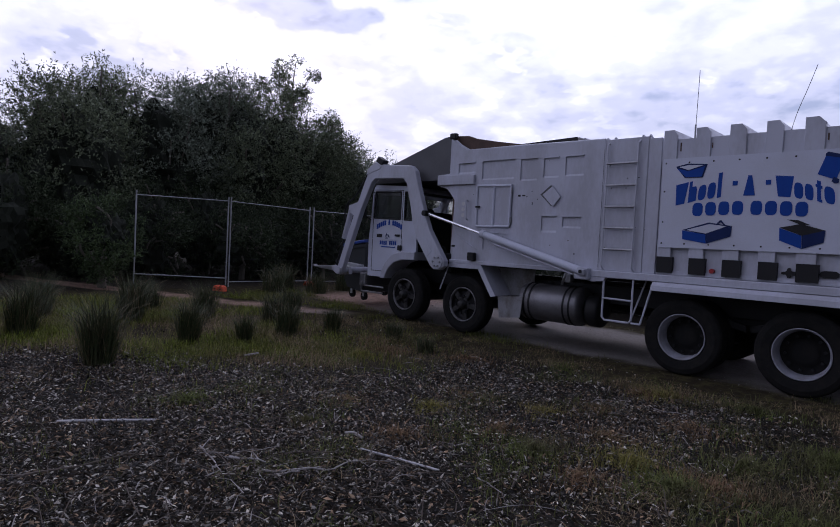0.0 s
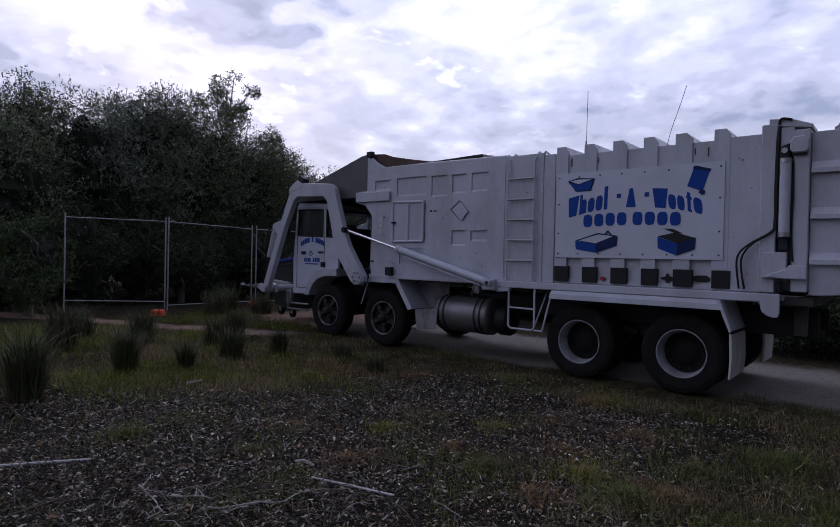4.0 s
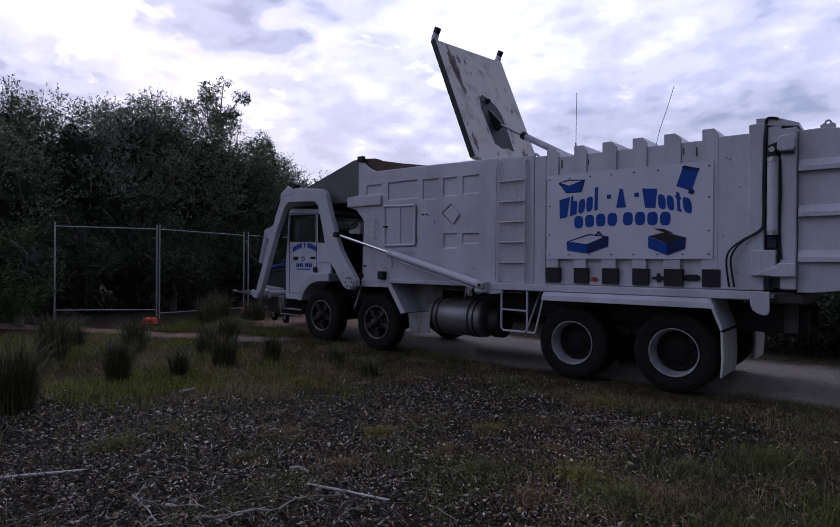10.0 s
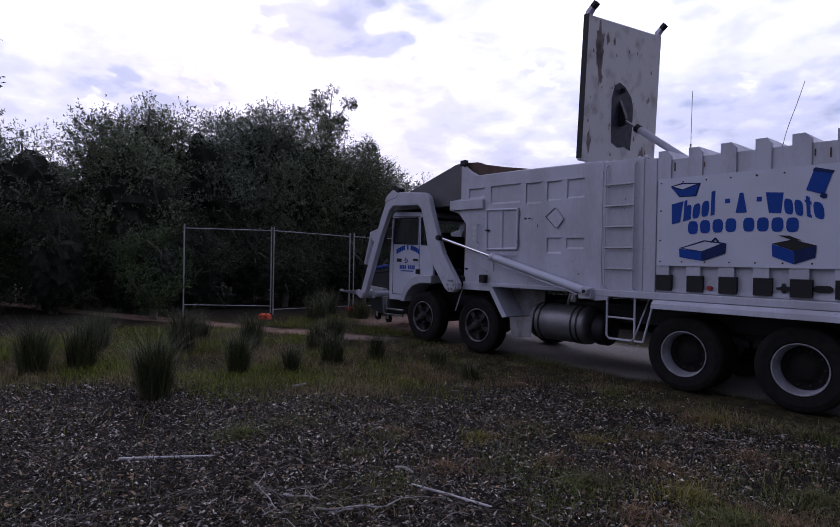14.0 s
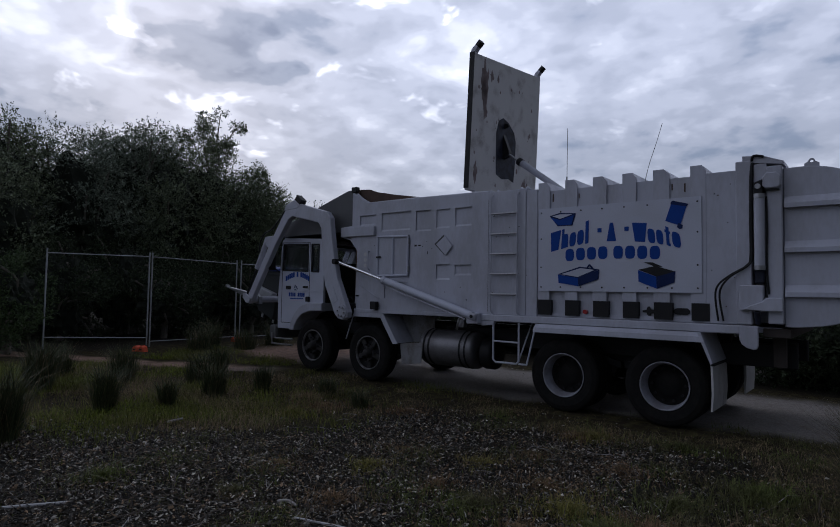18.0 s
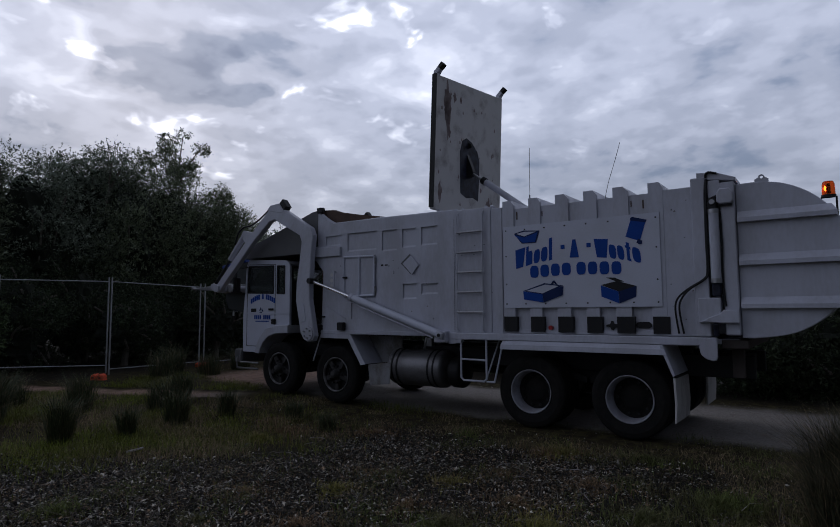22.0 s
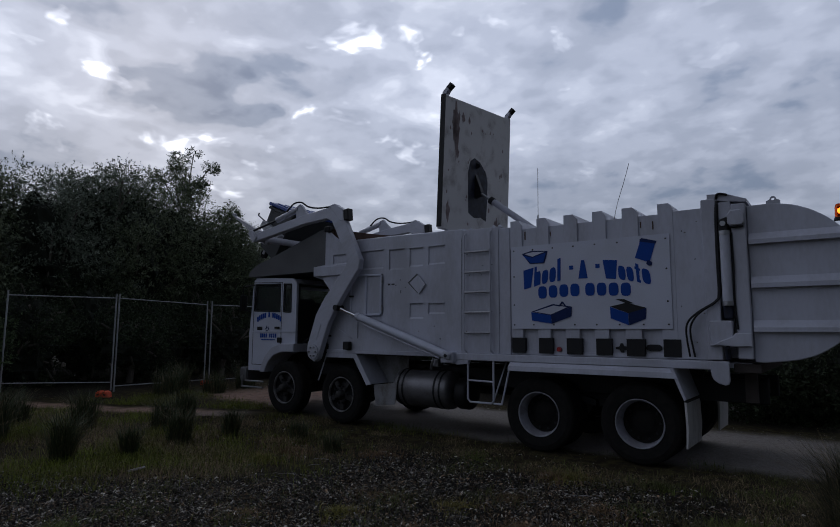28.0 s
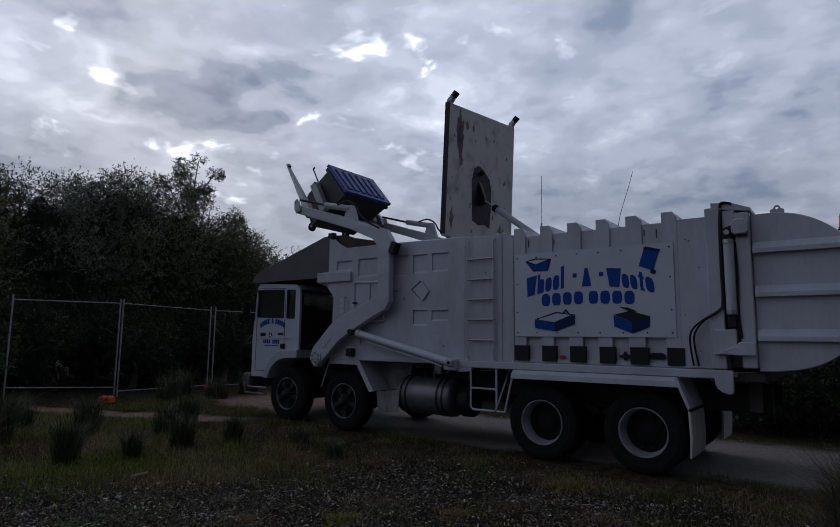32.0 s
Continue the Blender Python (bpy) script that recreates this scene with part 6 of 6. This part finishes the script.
v, f = chips(6000, -4.0, 12.0, 0.2, 4.0, 0.012, 0.035, 0.5, lambda x, y: np.full(x.shape, 0.9), rs)
stuff("road_gravel", v, f, PALECHIP, "loose pale gravel on the road", "gravel")


# ---- fallen sticks ----
def stick(name, pts, r, material, label, seg=7):
    bm = B()
    q = curve_pts(pts, 4)
    tube(bm, q, r, seg)
    return thing(name, bm, material, label, "stick", "fallen sticks")


def low(x, y, dz=0.01):
    return (x, y, float(rise(x, y)) + dz)


stick("fallen_pole", [low(4.13, -6.35), low(4.33, -6.04, 0.012), low(4.53, -5.73)], 0.011, POLE, "straight pale stick lying on the mulch")
stick("fallen_pole", [low(6.03, -4.81), low(6.355, -4.725, 0.012), low(6.68, -4.64, 0.01)], 0.009, POLE, "straight pale stick lying on the mulch")
stick("bark_strip", [low(5.68, -4.68), low(5.77, -4.66, 0.03), low(5.86, -4.65)], 0.011, STICK, "short pale bark strip")
stick("bark_strip", [low(2.59, -3.93), low(2.63, -3.75, 0.03)], 0.014, STICK, "short pale bark strip")


def crooked(way, r, material, label, seed):
    """A dead branch along a few points, bent a little between them, thinner to its tip."""
    rg = random.Random(seed)
    pts = []
    for (x0, y0), (x1, y1) in zip(way, way[1:]):
        for k in range(3):
            u = k / 3
            pts.append(Vector(low(x0 + (x1 - x0) * u + rg.uniform(-0.012, 0.012), y0 + (y1 - y0) * u + rg.uniform(-0.012, 0.012), 0.006 + 0.022 * rg.random())))
    pts.append(Vector(low(*way[-1])))
    bm = tube(B(), pts, r, 6)
    for i, v in enumerate(list(bm.verts)):
        p = pts[i // 6]
        v.co = p + (v.co - p) * (1.2 - 0.8 * (i // 6) / len(pts))
    ob = thing("branch", bm, material, label, "stick", "fallen sticks")
    for k in range(2, len(pts) - 1, 3):
        p = pts[k]
        q = p + Vector((rg.uniform(-0.13, 0.13), rg.uniform(-0.13, 0.13), 0.02))
        part("side_twig", rod(B(), p, q, r * 0.6, 5, r * 0.25), material, ob)


WAYS = [([(5.15, -6.85), (5.21, -6.45), (5.18, -6.10)], 0.010, TWIGS), ([(6.55, -3.95), (6.85, -3.82), (7.02, -3.65)], 0.007, TWIGS), ([(6.9, -1.75), (7.25, -1.70)], 0.008, STICK), ([(5.30, -5.72), (5.55, -5.75), (5.83, -5.80)], 0.009, STICK), ([(5.87, -5.91), (5.78, -5.78)], 0.007, STICK), ([(5.64, -5.65), (5.74, -5.58), (5.85, -5.49)], 0.012, STICK),
        ([(5.57, -5.60), (5.63, -5.40), (5.66, -5.25)], 0.005, STICK), ([(5.97, -5.59), (6.11, -5.40), (6.23, -5.19), (6.21, -4.97), (6.36, -4.80)], 0.009, STICK), ([(6.08, -5.57), (6.13, -5.42), (6.15, -5.20)], 0.008, STICK),
        ([(5.14, -5.72), (5.07, -5.44), (5.02, -5.09)], 0.0055, TWIGS), ([(6.72, -4.46), (7.0, -4.34)], 0.007, TWIGS), ([(6.92, -4.52), (7.19, -4.59)], 0.006, STICK), ([(5.20, -6.19), (5.26, -6.04)], 0.006, TWIGS),
        ([(3.61, -4.62), (3.44, -4.17)], 0.006, TWIGS), ([(3.63, -4.01), (3.90, -3.84)], 0.006, TWIGS), ([(5.95, -5.60), (6.17, -5.67)], 0.005, STICK), ([(4.2, -4.6), (4.9, -4.3)], 0.004, TWIGS), ([(7.0, -4.3), (7.6, -3.9)], 0.004, TWIGS)]
for k, (way, r, ma) in enumerate(WAYS):
    crooked(way, 0.75 * r, ma, "crooked dead branch lying on the mulch", 300 + k)
rng = random.Random(12)
for k in range(190):
    x, y = 3.4 + 5.8 * rng.random(), -6.4 + 5.2 * rng.random()
    a, ln = rng.random() * 6.28, 0.06 + 0.3 * rng.random() ** 2
    b = a + rng.uniform(-0.6, 0.6)
    stick("twig", [low(x, y), low(x + ln * 0.5 * math.cos(a), y + ln * 0.5 * math.sin(a), 0.012 + 0.015 * rng.random()), low(x + ln * 0.5 * (math.cos(a) + math.cos(b)), y + ln * 0.5 * (math.sin(a) + math.sin(b)))], 0.0014 + 0.003 * rng.random() ** 2, rng.choice((STICK, TWIGS, TWIGS)), "small dead twig on the mulch", 5)
# brushwood raked together on the mulch
for k in range(90):
    x, y = rng.gauss(5.75, 0.75), rng.gauss(-5.3, 0.5)
    a, ln = rng.gauss(0.7, 0.9), 0.12 + 0.40 * rng.random() ** 1.5
    b = a + rng.uniform(-0.25, 0.25)
    stick("twig", [low(x, y, 0.012), low(x + ln * 0.5 * math.cos(a), y + ln * 0.5 * math.sin(a), 0.02 + 0.035 * rng.random()), low(x + ln * 0.5 * (math.cos(a) + math.cos(b)), y + ln * 0.5 * (math.sin(a) + math.sin(b)), 0.012)], 0.0014 + 0.0035 * rng.random() ** 2.2, STICK if k % 9 == 0 else TWIGS, "thin dead twig in the brushwood on the mulch", 5)
for k, (x, y, s) in enumerate(((5.52, -2.2, 0.04), (7.22, -1.57, 0.03), (6.19, -3.8, 0.022), (4.4, -2.9, 0.025))):
    bm = B()
    bmesh.ops.create_icosphere(bm, subdivisions=2, radius=s)
    for vv in bm.verts:
        vv.co *= 0.75 + 0.5 * noise.noise(vv.co * 40 + Vector((k, 0, 0)))
        vv.co.z *= 0.6
    thing("pale_stone", bm, STICK, "small pale stone on the verge", "stone", "pale stones", m=pose(x, y, float(rise(x, y)), 0, 0, 0))


# ---- trees and bushes ----
def leaves(centres, radii, n, size, rs, per=11, lift=0.55):
    """n small pointed leaves set along short twigs that stand out of many clumps."""
    nt = n // per
    k = rs.choice(len(centres), nt, p=radii ** 2 / (radii ** 2).sum())
    d = rs.normal(size=(nt, 3))
    d /= np.linalg.norm(d, axis=1)[:, None]
    r = radii[k] * (0.35 + 0.6 * rs.rand(nt))
    p = centres[k] + d * r[:, None] * np.array([1, 1, 0.8])
    out = d + np.array([0, 0, lift]) + rs.normal(size=(nt, 3)) * 0.35
    out /= np.linalg.norm(out, axis=1)[:, None]
    reach = radii[k] * (0.35 + 0.75 * rs.rand(nt) ** 1.5)
    u = np.tile((np.arange(per) + 0.5) / per, (nt, 1)) + rs.normal(size=(nt, per)) * 0.04
    q = (p[:, None] + out[:, None] * (reach[:, None] * u)[:, :, None] + rs.normal(size=(nt, per, 3)) * 0.018).reshape(-1, 3)
    m = len(q)
    ax = np.repeat(out, per, 0) * 0.75 + rs.normal(size=(m, 3)) * 0.62
    ax /= np.linalg.norm(ax, axis=1)[:, None]
    sd = np.cross(ax, rs.normal(size=(m, 3)))
    sd /= np.linalg.norm(sd, axis=1)[:, None] + 1e-9
    ln = size * (0.55 + 0.8 * rs.rand(m))[:, None]
    v = np.stack([q, q + ax * ln * 0.5 + sd * ln * 0.2, q + ax * ln, q + ax * ln * 0.5 - sd * ln * 0.2], 1).reshape(-1, 3)
    b = np.arange(m)[:, None] * 4
    return v, np.concatenate([b, b + 1, b + 2, b + 3], 1).tolist()


def tree(name, x, y, w, d, z0, z1, n, seed, material, label, clumps=60, size=0.10, core=True, gap=0.0, trunk=0.10, crad=0.16, inner=0.61):
    rs = np.random.RandomState(seed)
    t = tagged(new(name), label, "tree" if name.endswith("tree") else "bush", "roadside scrub")
    gz = float(rise(x, y))
    t.location = (x, y, gz)
    hz = z1 - z0
    cs, rr = [], []
    # the crown bulges in lobes, with clumps over each lobe
    lobes = []
    while len(lobes) < max(5, clumps // 12):
        u = rs.rand(3) * 2 - 1
        q = np.linalg.norm(u)
        if 0.45 < q < 0.80:
            lobes.append((u, 0.24 + 0.16 * rs.rand()))
    while len(cs) < clumps:
        c, br = lobes[rs.randint(len(lobes))]
        e = rs.normal(size=3) + 0.6 * c
        u = c + br * e / np.linalg.norm(e)
        if rs.rand() < 0.35:
            e = rs.normal(size=3)
            u = e / np.linalg.norm(e) * (0.66 + 0.2 * rs.rand())
        if np.linalg.norm(u) > 1.0:
            continue
        cs.append((u[0] * w / 2 * 0.95, u[1] * d / 2 * 0.95, z0 + hz * (0.5 + 0.47 * u[2])))
        rr.append(min(w, hz) * crad * (0.6 + 0.8 * rs.rand()))
    cs, rr = np.array(cs), np.array(rr)
    # trunk and limbs
    bm = B()
    top = z0 + hz * 0.55
    rod(bm, (0, 0, -0.1), (0.1, 0, max(z0 + 0.3, top * 0.5)), trunk, 9, trunk * 0.7)
    part("trunk", bm, BARK, t, "grey-brown trunk")
    lb = B()
    for i in range(0, clumps, max(1, clumps // 22)):
        a, c = Vector((0.1, 0, max(z0 * 0.6, 0.2) + rs.rand() * hz * 0.3)), Vector(cs[i])
        mid = (a + c) / 2 + Vector((rs.rand() - 0.5, rs.rand() - 0.5, 0.3)) * 0.5
        tube(lb, curve_pts([a, mid, c], 3), trunk * 0.28, 5)
    part("bough", lb, BARK, t)
    # added dark blob: blocks light and paints the crown's inner shade
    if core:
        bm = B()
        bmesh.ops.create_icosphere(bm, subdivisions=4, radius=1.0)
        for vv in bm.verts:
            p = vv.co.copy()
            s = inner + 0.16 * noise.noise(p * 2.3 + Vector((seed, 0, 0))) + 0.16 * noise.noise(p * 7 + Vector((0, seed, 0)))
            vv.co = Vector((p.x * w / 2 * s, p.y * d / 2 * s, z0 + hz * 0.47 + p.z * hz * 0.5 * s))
        part("shade_core", bm, CORE, t, "added dark core for the shade inside the bush")
    v, f = leaves(cs, rr, n, size, rs)
    cr = new("crown", raw("crown", v.tolist(), f, material))
    cr.parent = t
    return t


# the scrub behind the fence: olive bushes with a taller, thinner tree rising out of them
SCRUB = [(-8.6, -3.2, 4.4, 3.6, 0.2, 5.6, 58000, LEAF), (-9.2, -0.6, 4.4, 4.0, 0.0, 6.35, 66000, LEAF2), (-9.0, 1.9, 4.6, 4.0, 0.2, 6.75, 66000, LEAF), (-8.8, 4.3, 4.2, 4.0, 0.2, 5.65, 58000, LEAF),
         (-8.4, 6.6, 4.0, 4.2, 0.2, 4.9, 50000, LEAF2), (-8.0, 9.0, 4.2, 4.6, 0.2, 4.6, 28000, LEAF), (-10.0, -5.2, 4.0, 4.0, 0.2, 5.0, 32000, LEAF2), (-10.6, -7.4, 4.2, 4.0, 0.2, 5.2, 30000, LEAF),
         (-9.4, -2.3, 3.6, 2.8, 0.4, 6.35, 46000, LEAF), (-9.2, 0.75, 4.0, 3.0, 0.6, 6.95, 46000, LEAF2), (-8.9, 3.1, 4.0, 3.2, 0.6, 6.5, 46000, LEAF), (-8.6, 5.4, 3.6, 3.0, 0.6, 5.15, 36000, LEAF)]
for i, (x, y, w, d, z0, z1, n, ma) in enumerate(SCRUB):
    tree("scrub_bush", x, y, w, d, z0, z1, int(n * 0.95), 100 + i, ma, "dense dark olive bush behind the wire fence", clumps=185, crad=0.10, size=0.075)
tree("young_bush", -5.2, -3.35, 1.7, 1.8, 0.0, 2.3, 16000, 131, LEAF4, "low green bush beside the fence", clumps=46, size=0.06, inner=0.52)
tree("young_bush", -6.2, 0.6, 2.2, 2.6, 0.0, 2.0, 13000, 132, LEAF_SHADE, "low bush behind the wire fence, leaves darkened for shade", clumps=44, size=0.06, inner=0.52)
tree("young_bush", -6.2, 3.4, 2.2, 2.6, 0.0, 2.4, 13000, 133, LEAF_SHADE, "low bush behind the wire fence, leaves darkened for shade", clumps=44, size=0.06, inner=0.52)
def open_tree(x, y, stems, fork_z, n, seed, material, label, size=0.07):
    """A slender tree whose forked limbs show between small tufts of leaves; stems: tips above the fork, as offsets."""
    rs = np.random.RandomState(seed)
    t = tagged(new("thin_tree"), label, "tree", "roadside scrub")
    t.location = (x, y, float(rise(x, y)))
    trunk = tube(B(), curve_pts([(0, 0, -0.1), (0.12, 0.05, fork_z * 0.5), (0, 0, fork_z)], 5), 0.055, 8)
    part("trunk", trunk, BARK, t, "slender grey-brown trunk")
    tips, rad = [], []
    for sx, sy, sz, spread in stems:
        a, b = Vector((0, 0, fork_z)), Vector((sx, sy, fork_z + sz))
        mid = (a + b) / 2 + Vector((0.12 * rs.randn(), 0.12 * rs.randn(), 0.1))
        way = curve_pts([a, mid, b], 5)
        limb = tube(B(), way, 0.026, 6)
        for i, v in enumerate(limb.verts):
            c = way[i // 6]
            v.co = c + (v.co - c) * (1.1 - 0.6 * (i // 6) / len(way))
        part("limb", limb, BARK, t)
        tips.append(way[-1])
        rad.append(0.22)
        for k in range(int(8 * spread / 0.4)):
            p = way[rs.randint(len(way) // 3, len(way))]
            o = Vector(rs.normal(size=3))
            q = p + Vector((o.x * spread * 0.75, o.y * spread * 0.75, abs(o.z) * spread * 0.55))
            part("twig", tube(B(), curve_pts([p, (p + q) / 2 + Vector((0, 0, 0.05)), q], 3), 0.009, 5), BARK, t)
            tips.append(q)
            rad.append(0.13 + 0.13 * rs.rand())
    v, f = leaves(np.array(tips), np.array(rad), n, size, rs, per=9, lift=0.3)
    cr = new("crown", raw("crown", v.tolist(), f, material))
    cr.parent = t
    return t


open_tree(-9.2, 3.75, [(-0.1, 0.30, 2.45, 0.34), (0.1, 0.85, 2.05, 0.30), (0.0, 0.70, 1.30, 0.28), (0.1, -0.45, 1.75, 0.36), (0.0, -0.90, 1.35, 0.36), (0.0, -0.1, 1.15, 0.30)], 5.1, 10500, 140, LEAF, "thin open-crowned tree above the scrub")
open_tree(-8.9, 5.3, [(0.0, 0.1, 1.5, 0.26), (0.1, -0.35, 1.15, 0.30), (0.0, 0.4, 0.95, 0.30)], 4.3, 5000, 141, LEAF, "small open-crowned sapling above the scrub")
tree("tall_tree", -11.5, -7.3, 3.6, 3.6, 1.0, 8.9, 40000, 142, LEAF, "tall dark tree at the edge of the track", clumps=90, size=0.12, crad=0.12)
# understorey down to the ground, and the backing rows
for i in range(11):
    tree("understorey_bush", -7.0 - 0.5 * (i % 2), -8.5 + 1.7 * i, 2.4, 2.3, -0.5, 2.5 + 0.4 * ((i * 7) % 3), 14000, 200 + i, LEAF_SHADE, "bushy undergrowth behind the wire fence, leaves darkened for shade", clumps=56, crad=0.15, size=0.065, inner=0.58)
tree("understorey_bush", -9.6, -4.3, 2.8, 2.6, -0.4, 3.0, 14000, 215, LEAF_SHADE, "bushy undergrowth at the end of the fence, leaves darkened for shade", clumps=56, crad=0.15, size=0.065, inner=0.58)
for i in range(9):
    tree("backing_bush", -14.5 - 0.6 * (i % 2), -16.0 + 3.6 * i, 5.2, 4.6, -0.8, (4.6, 4.6, 4.8, 5.4, 6.2, 6.5, 6.0, 4.8, 4.6)[i], 10000, 230 + i, LEAF, "dark scrub in the second row", clumps=60, size=0.14)
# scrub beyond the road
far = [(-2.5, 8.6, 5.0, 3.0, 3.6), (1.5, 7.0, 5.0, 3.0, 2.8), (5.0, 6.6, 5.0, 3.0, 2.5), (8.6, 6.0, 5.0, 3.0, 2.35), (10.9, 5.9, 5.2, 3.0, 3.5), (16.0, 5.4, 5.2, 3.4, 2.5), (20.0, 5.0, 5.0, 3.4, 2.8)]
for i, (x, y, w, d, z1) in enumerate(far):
    tree("roadside_bush", x, y, w, d, -0.7, z1, 26000, 160 + i, LEAF_SHADE, "low bush along the far road edge, leaves darkened for shade", clumps=90, crad=0.14, size=0.075)
open_tree(10.25, 9.0, [(-0.15, 0.0, 1.75, 0.19), (0.10, 0.1, 1.60, 0.20), (0.28, -0.1, 1.20, 0.19), (-0.30, 0.0, 1.15, 0.19)], 2.75, 3000, 180, LEAF_SHADE, "slender vase-shaped tree beyond the road", size=0.06)


# ---- movement ----
def spin(deg):
    return Matrix.Rotation(radians(deg), 4, "Y")


def between(rows, t):
    if t <= rows[0][0]:
        return rows[0][1]
    for (a, u), (b, w) in zip(rows, rows[1:]):
        if t <= b:
            return u + (w - u) * (t - a) / (b - a)
    return rows[-1][1]


DRIVE = [(0, 0.55), (0.5, 0.475), (1, 0.355), (1.5, 0.23), (2, 0.095), (2.5, 0.008), (3, 0.0), (32, 0.0)]
SIDE = [(0, 0.21), (0.5, 0.18), (1, 0.15), (1.5, 0.11), (2, 0.07), (2.5, 0.02), (3, 0.0), (32, 0.0)]
YAW = [(0, 1.0), (0.5, 0.8), (1, 0.65), (1.5, 0.48), (2, 0.33), (2.5, 0.1), (3, 0.0), (32, 0.0)]
LIDS = [(0, -1.5), (5.0, -1.5), (5.5, 2), (6, 10.5), (6.5, 20), (7, 29.5), (7.5, 37.2), (8, 44.5), (8.5, 51.3), (9, 57.9), (9.5, 63.5), (10, 68.2), (10.5, 73.4), (11, 78.2), (11.5, 82.5), (12, 86.8), (12.5, 90.1), (13, 91.9), (13.5, 92.4), (32, 92.4)]
ARMS = [(0, 0.0), (15.4, 0.0), (16, 1.0), (16.5, 3.0), (17, 5.0), (17.5, 7.6), (18, 10.3), (18.5, 13.5), (19, 16.0), (19.5, 17.7), (20, 19.3), (20.5, 20.7), (21, 21.8), (21.5, 23.2), (22, 25.0), (22.5, 26.7), (23, 28.8), (23.5, 31.5), (24, 34.8), (24.5, 38.1), (25, 40.7), (25.5, 43.0), (26, 46.2), (26.5, 49.3), (27, 52.5), (27.5, 55.6), (28, 58.3), (28.5, 61.4), (29, 64.7), (29.5, 67.6), (30, 70.7), (30.5, 73.7), (31, 77.6), (31.5, 81.4), (32, 84.5)]
FORKS = [(0, 4), (15.4, 4), (17, 11), (18, 16), (19, 19.5), (20, 19), (20.5, 15), (21.5, 5), (22.5, 3), (23, 9), (24, 14), (25, 21), (25.5, 24), (26.5, 29), (27.5, 32), (28, 34), (29, 39), (29.5, 43), (30, 47), (31, 54), (32, 61)]


def motions():
    times = sorted({t for rows in (DRIVE, LIDS, ARMS, FORKS) for t, _ in rows})
    drive_t = [0, 0.5, 1, 1.5, 2, 2.5, 3, 32]
    go = {t: pose(O.x + between(DRIVE, t), O.y + between(SIDE, t), 0, 0, 0, between(YAW, t)) for t in times}
    walk(truck, [(t, go[t]) for t in drive_t])
    for w, c in wheels:
        walk(w, [(t, Matrix.Translation(c) @ spin(math.degrees(between(DRIVE, t)) / 0.5)) for t in drive_t])
    lid_rows, ram_rows, rod_rows = [], [], []
    for t, a in LIDS:
        hinge = HINGE - O
        m = Matrix.Translation(hinge) @ spin(a)
        lid_rows.append((t, m))
        lug = m @ (LUG - HINGE)
        base = LBASE - O
        up = math.degrees(math.atan2(lug.z - base.z, base.x - lug.x))
        ram_rows.append((t, Matrix.Translation(base) @ spin(up)))
        rod_rows.append((t, Matrix.Translation(lug) @ spin(up)))
    walk(lid, lid_rows)
    walk(lid_ram, ram_rows)
    walk(lid_rod, rod_rows)
    arm_t = [t for t in times if t in (0, 32) or t >= 15]
    for arm, fork, ram, rrod, ymid, fy in arms:
        raised = 0.08 if ymid > 1 else 0.0          # the far arm sits a little higher
        piv, base = Vector((PIV[0] + raised / 3, ymid, PIV[1] + raised)) - O, Vector((RBASE[0], ymid, RBASE[1])) - O
        a_rows, f_rows, r_rows, q_rows = [], [], [], []
        for t in arm_t:
            a = between(ARMS, t)
            m = Matrix.Translation(piv) @ spin(a)
            a_rows.append((t, m))
            f_rows.append((t, Matrix.Translation((FPIV[0] - PIV[0], fy - ymid, FPIV[1] - PIV[1])) @ spin(between(FORKS, t) - a)))
            pin = m @ Vector((PIN[0] - PIV[0], 0, PIN[1] - PIV[1]))
            up = math.degrees(math.atan2(pin.z - base.z, base.x - pin.x))
            r_rows.append((t, Matrix.Translation(base) @ spin(up)))
            q_rows.append((t, Matrix.Translation(pin) @ spin(up)))
        for ob, rows in ((arm, a_rows), (fork, f_rows), (ram, r_rows), (rrod, q_rows)):
            walk(ob, rows)
    bin_rows = []
    for t in times:
        hold = go[t] @ Matrix.Translation(Vector((PIV[0], 1.25, PIV[1])) - O) @ spin(between(ARMS, t)) @ Vector((FPIV[0] - PIV[0], 0, FPIV[1] - PIV[1]))
        bin_rows.append((t, Matrix.Translation(hold) @ Matrix.Rotation(radians(between(YAW, t)), 4, "Z") @ spin(between(FORKS, t))))
    walk(bin_thing, bin_rows)
    # the beacon's lamp goes round five times in three seconds
    turns = [(k * 0.1, Matrix.Translation(Vector((9.33, 0.30, 2.96)) - O) @ Matrix.Rotation(radians(360.0 * (k * 0.1 - 19.8) / 0.588), 4, "Z")) for k in range(321)]
    walk(beacon, turns)


motions()
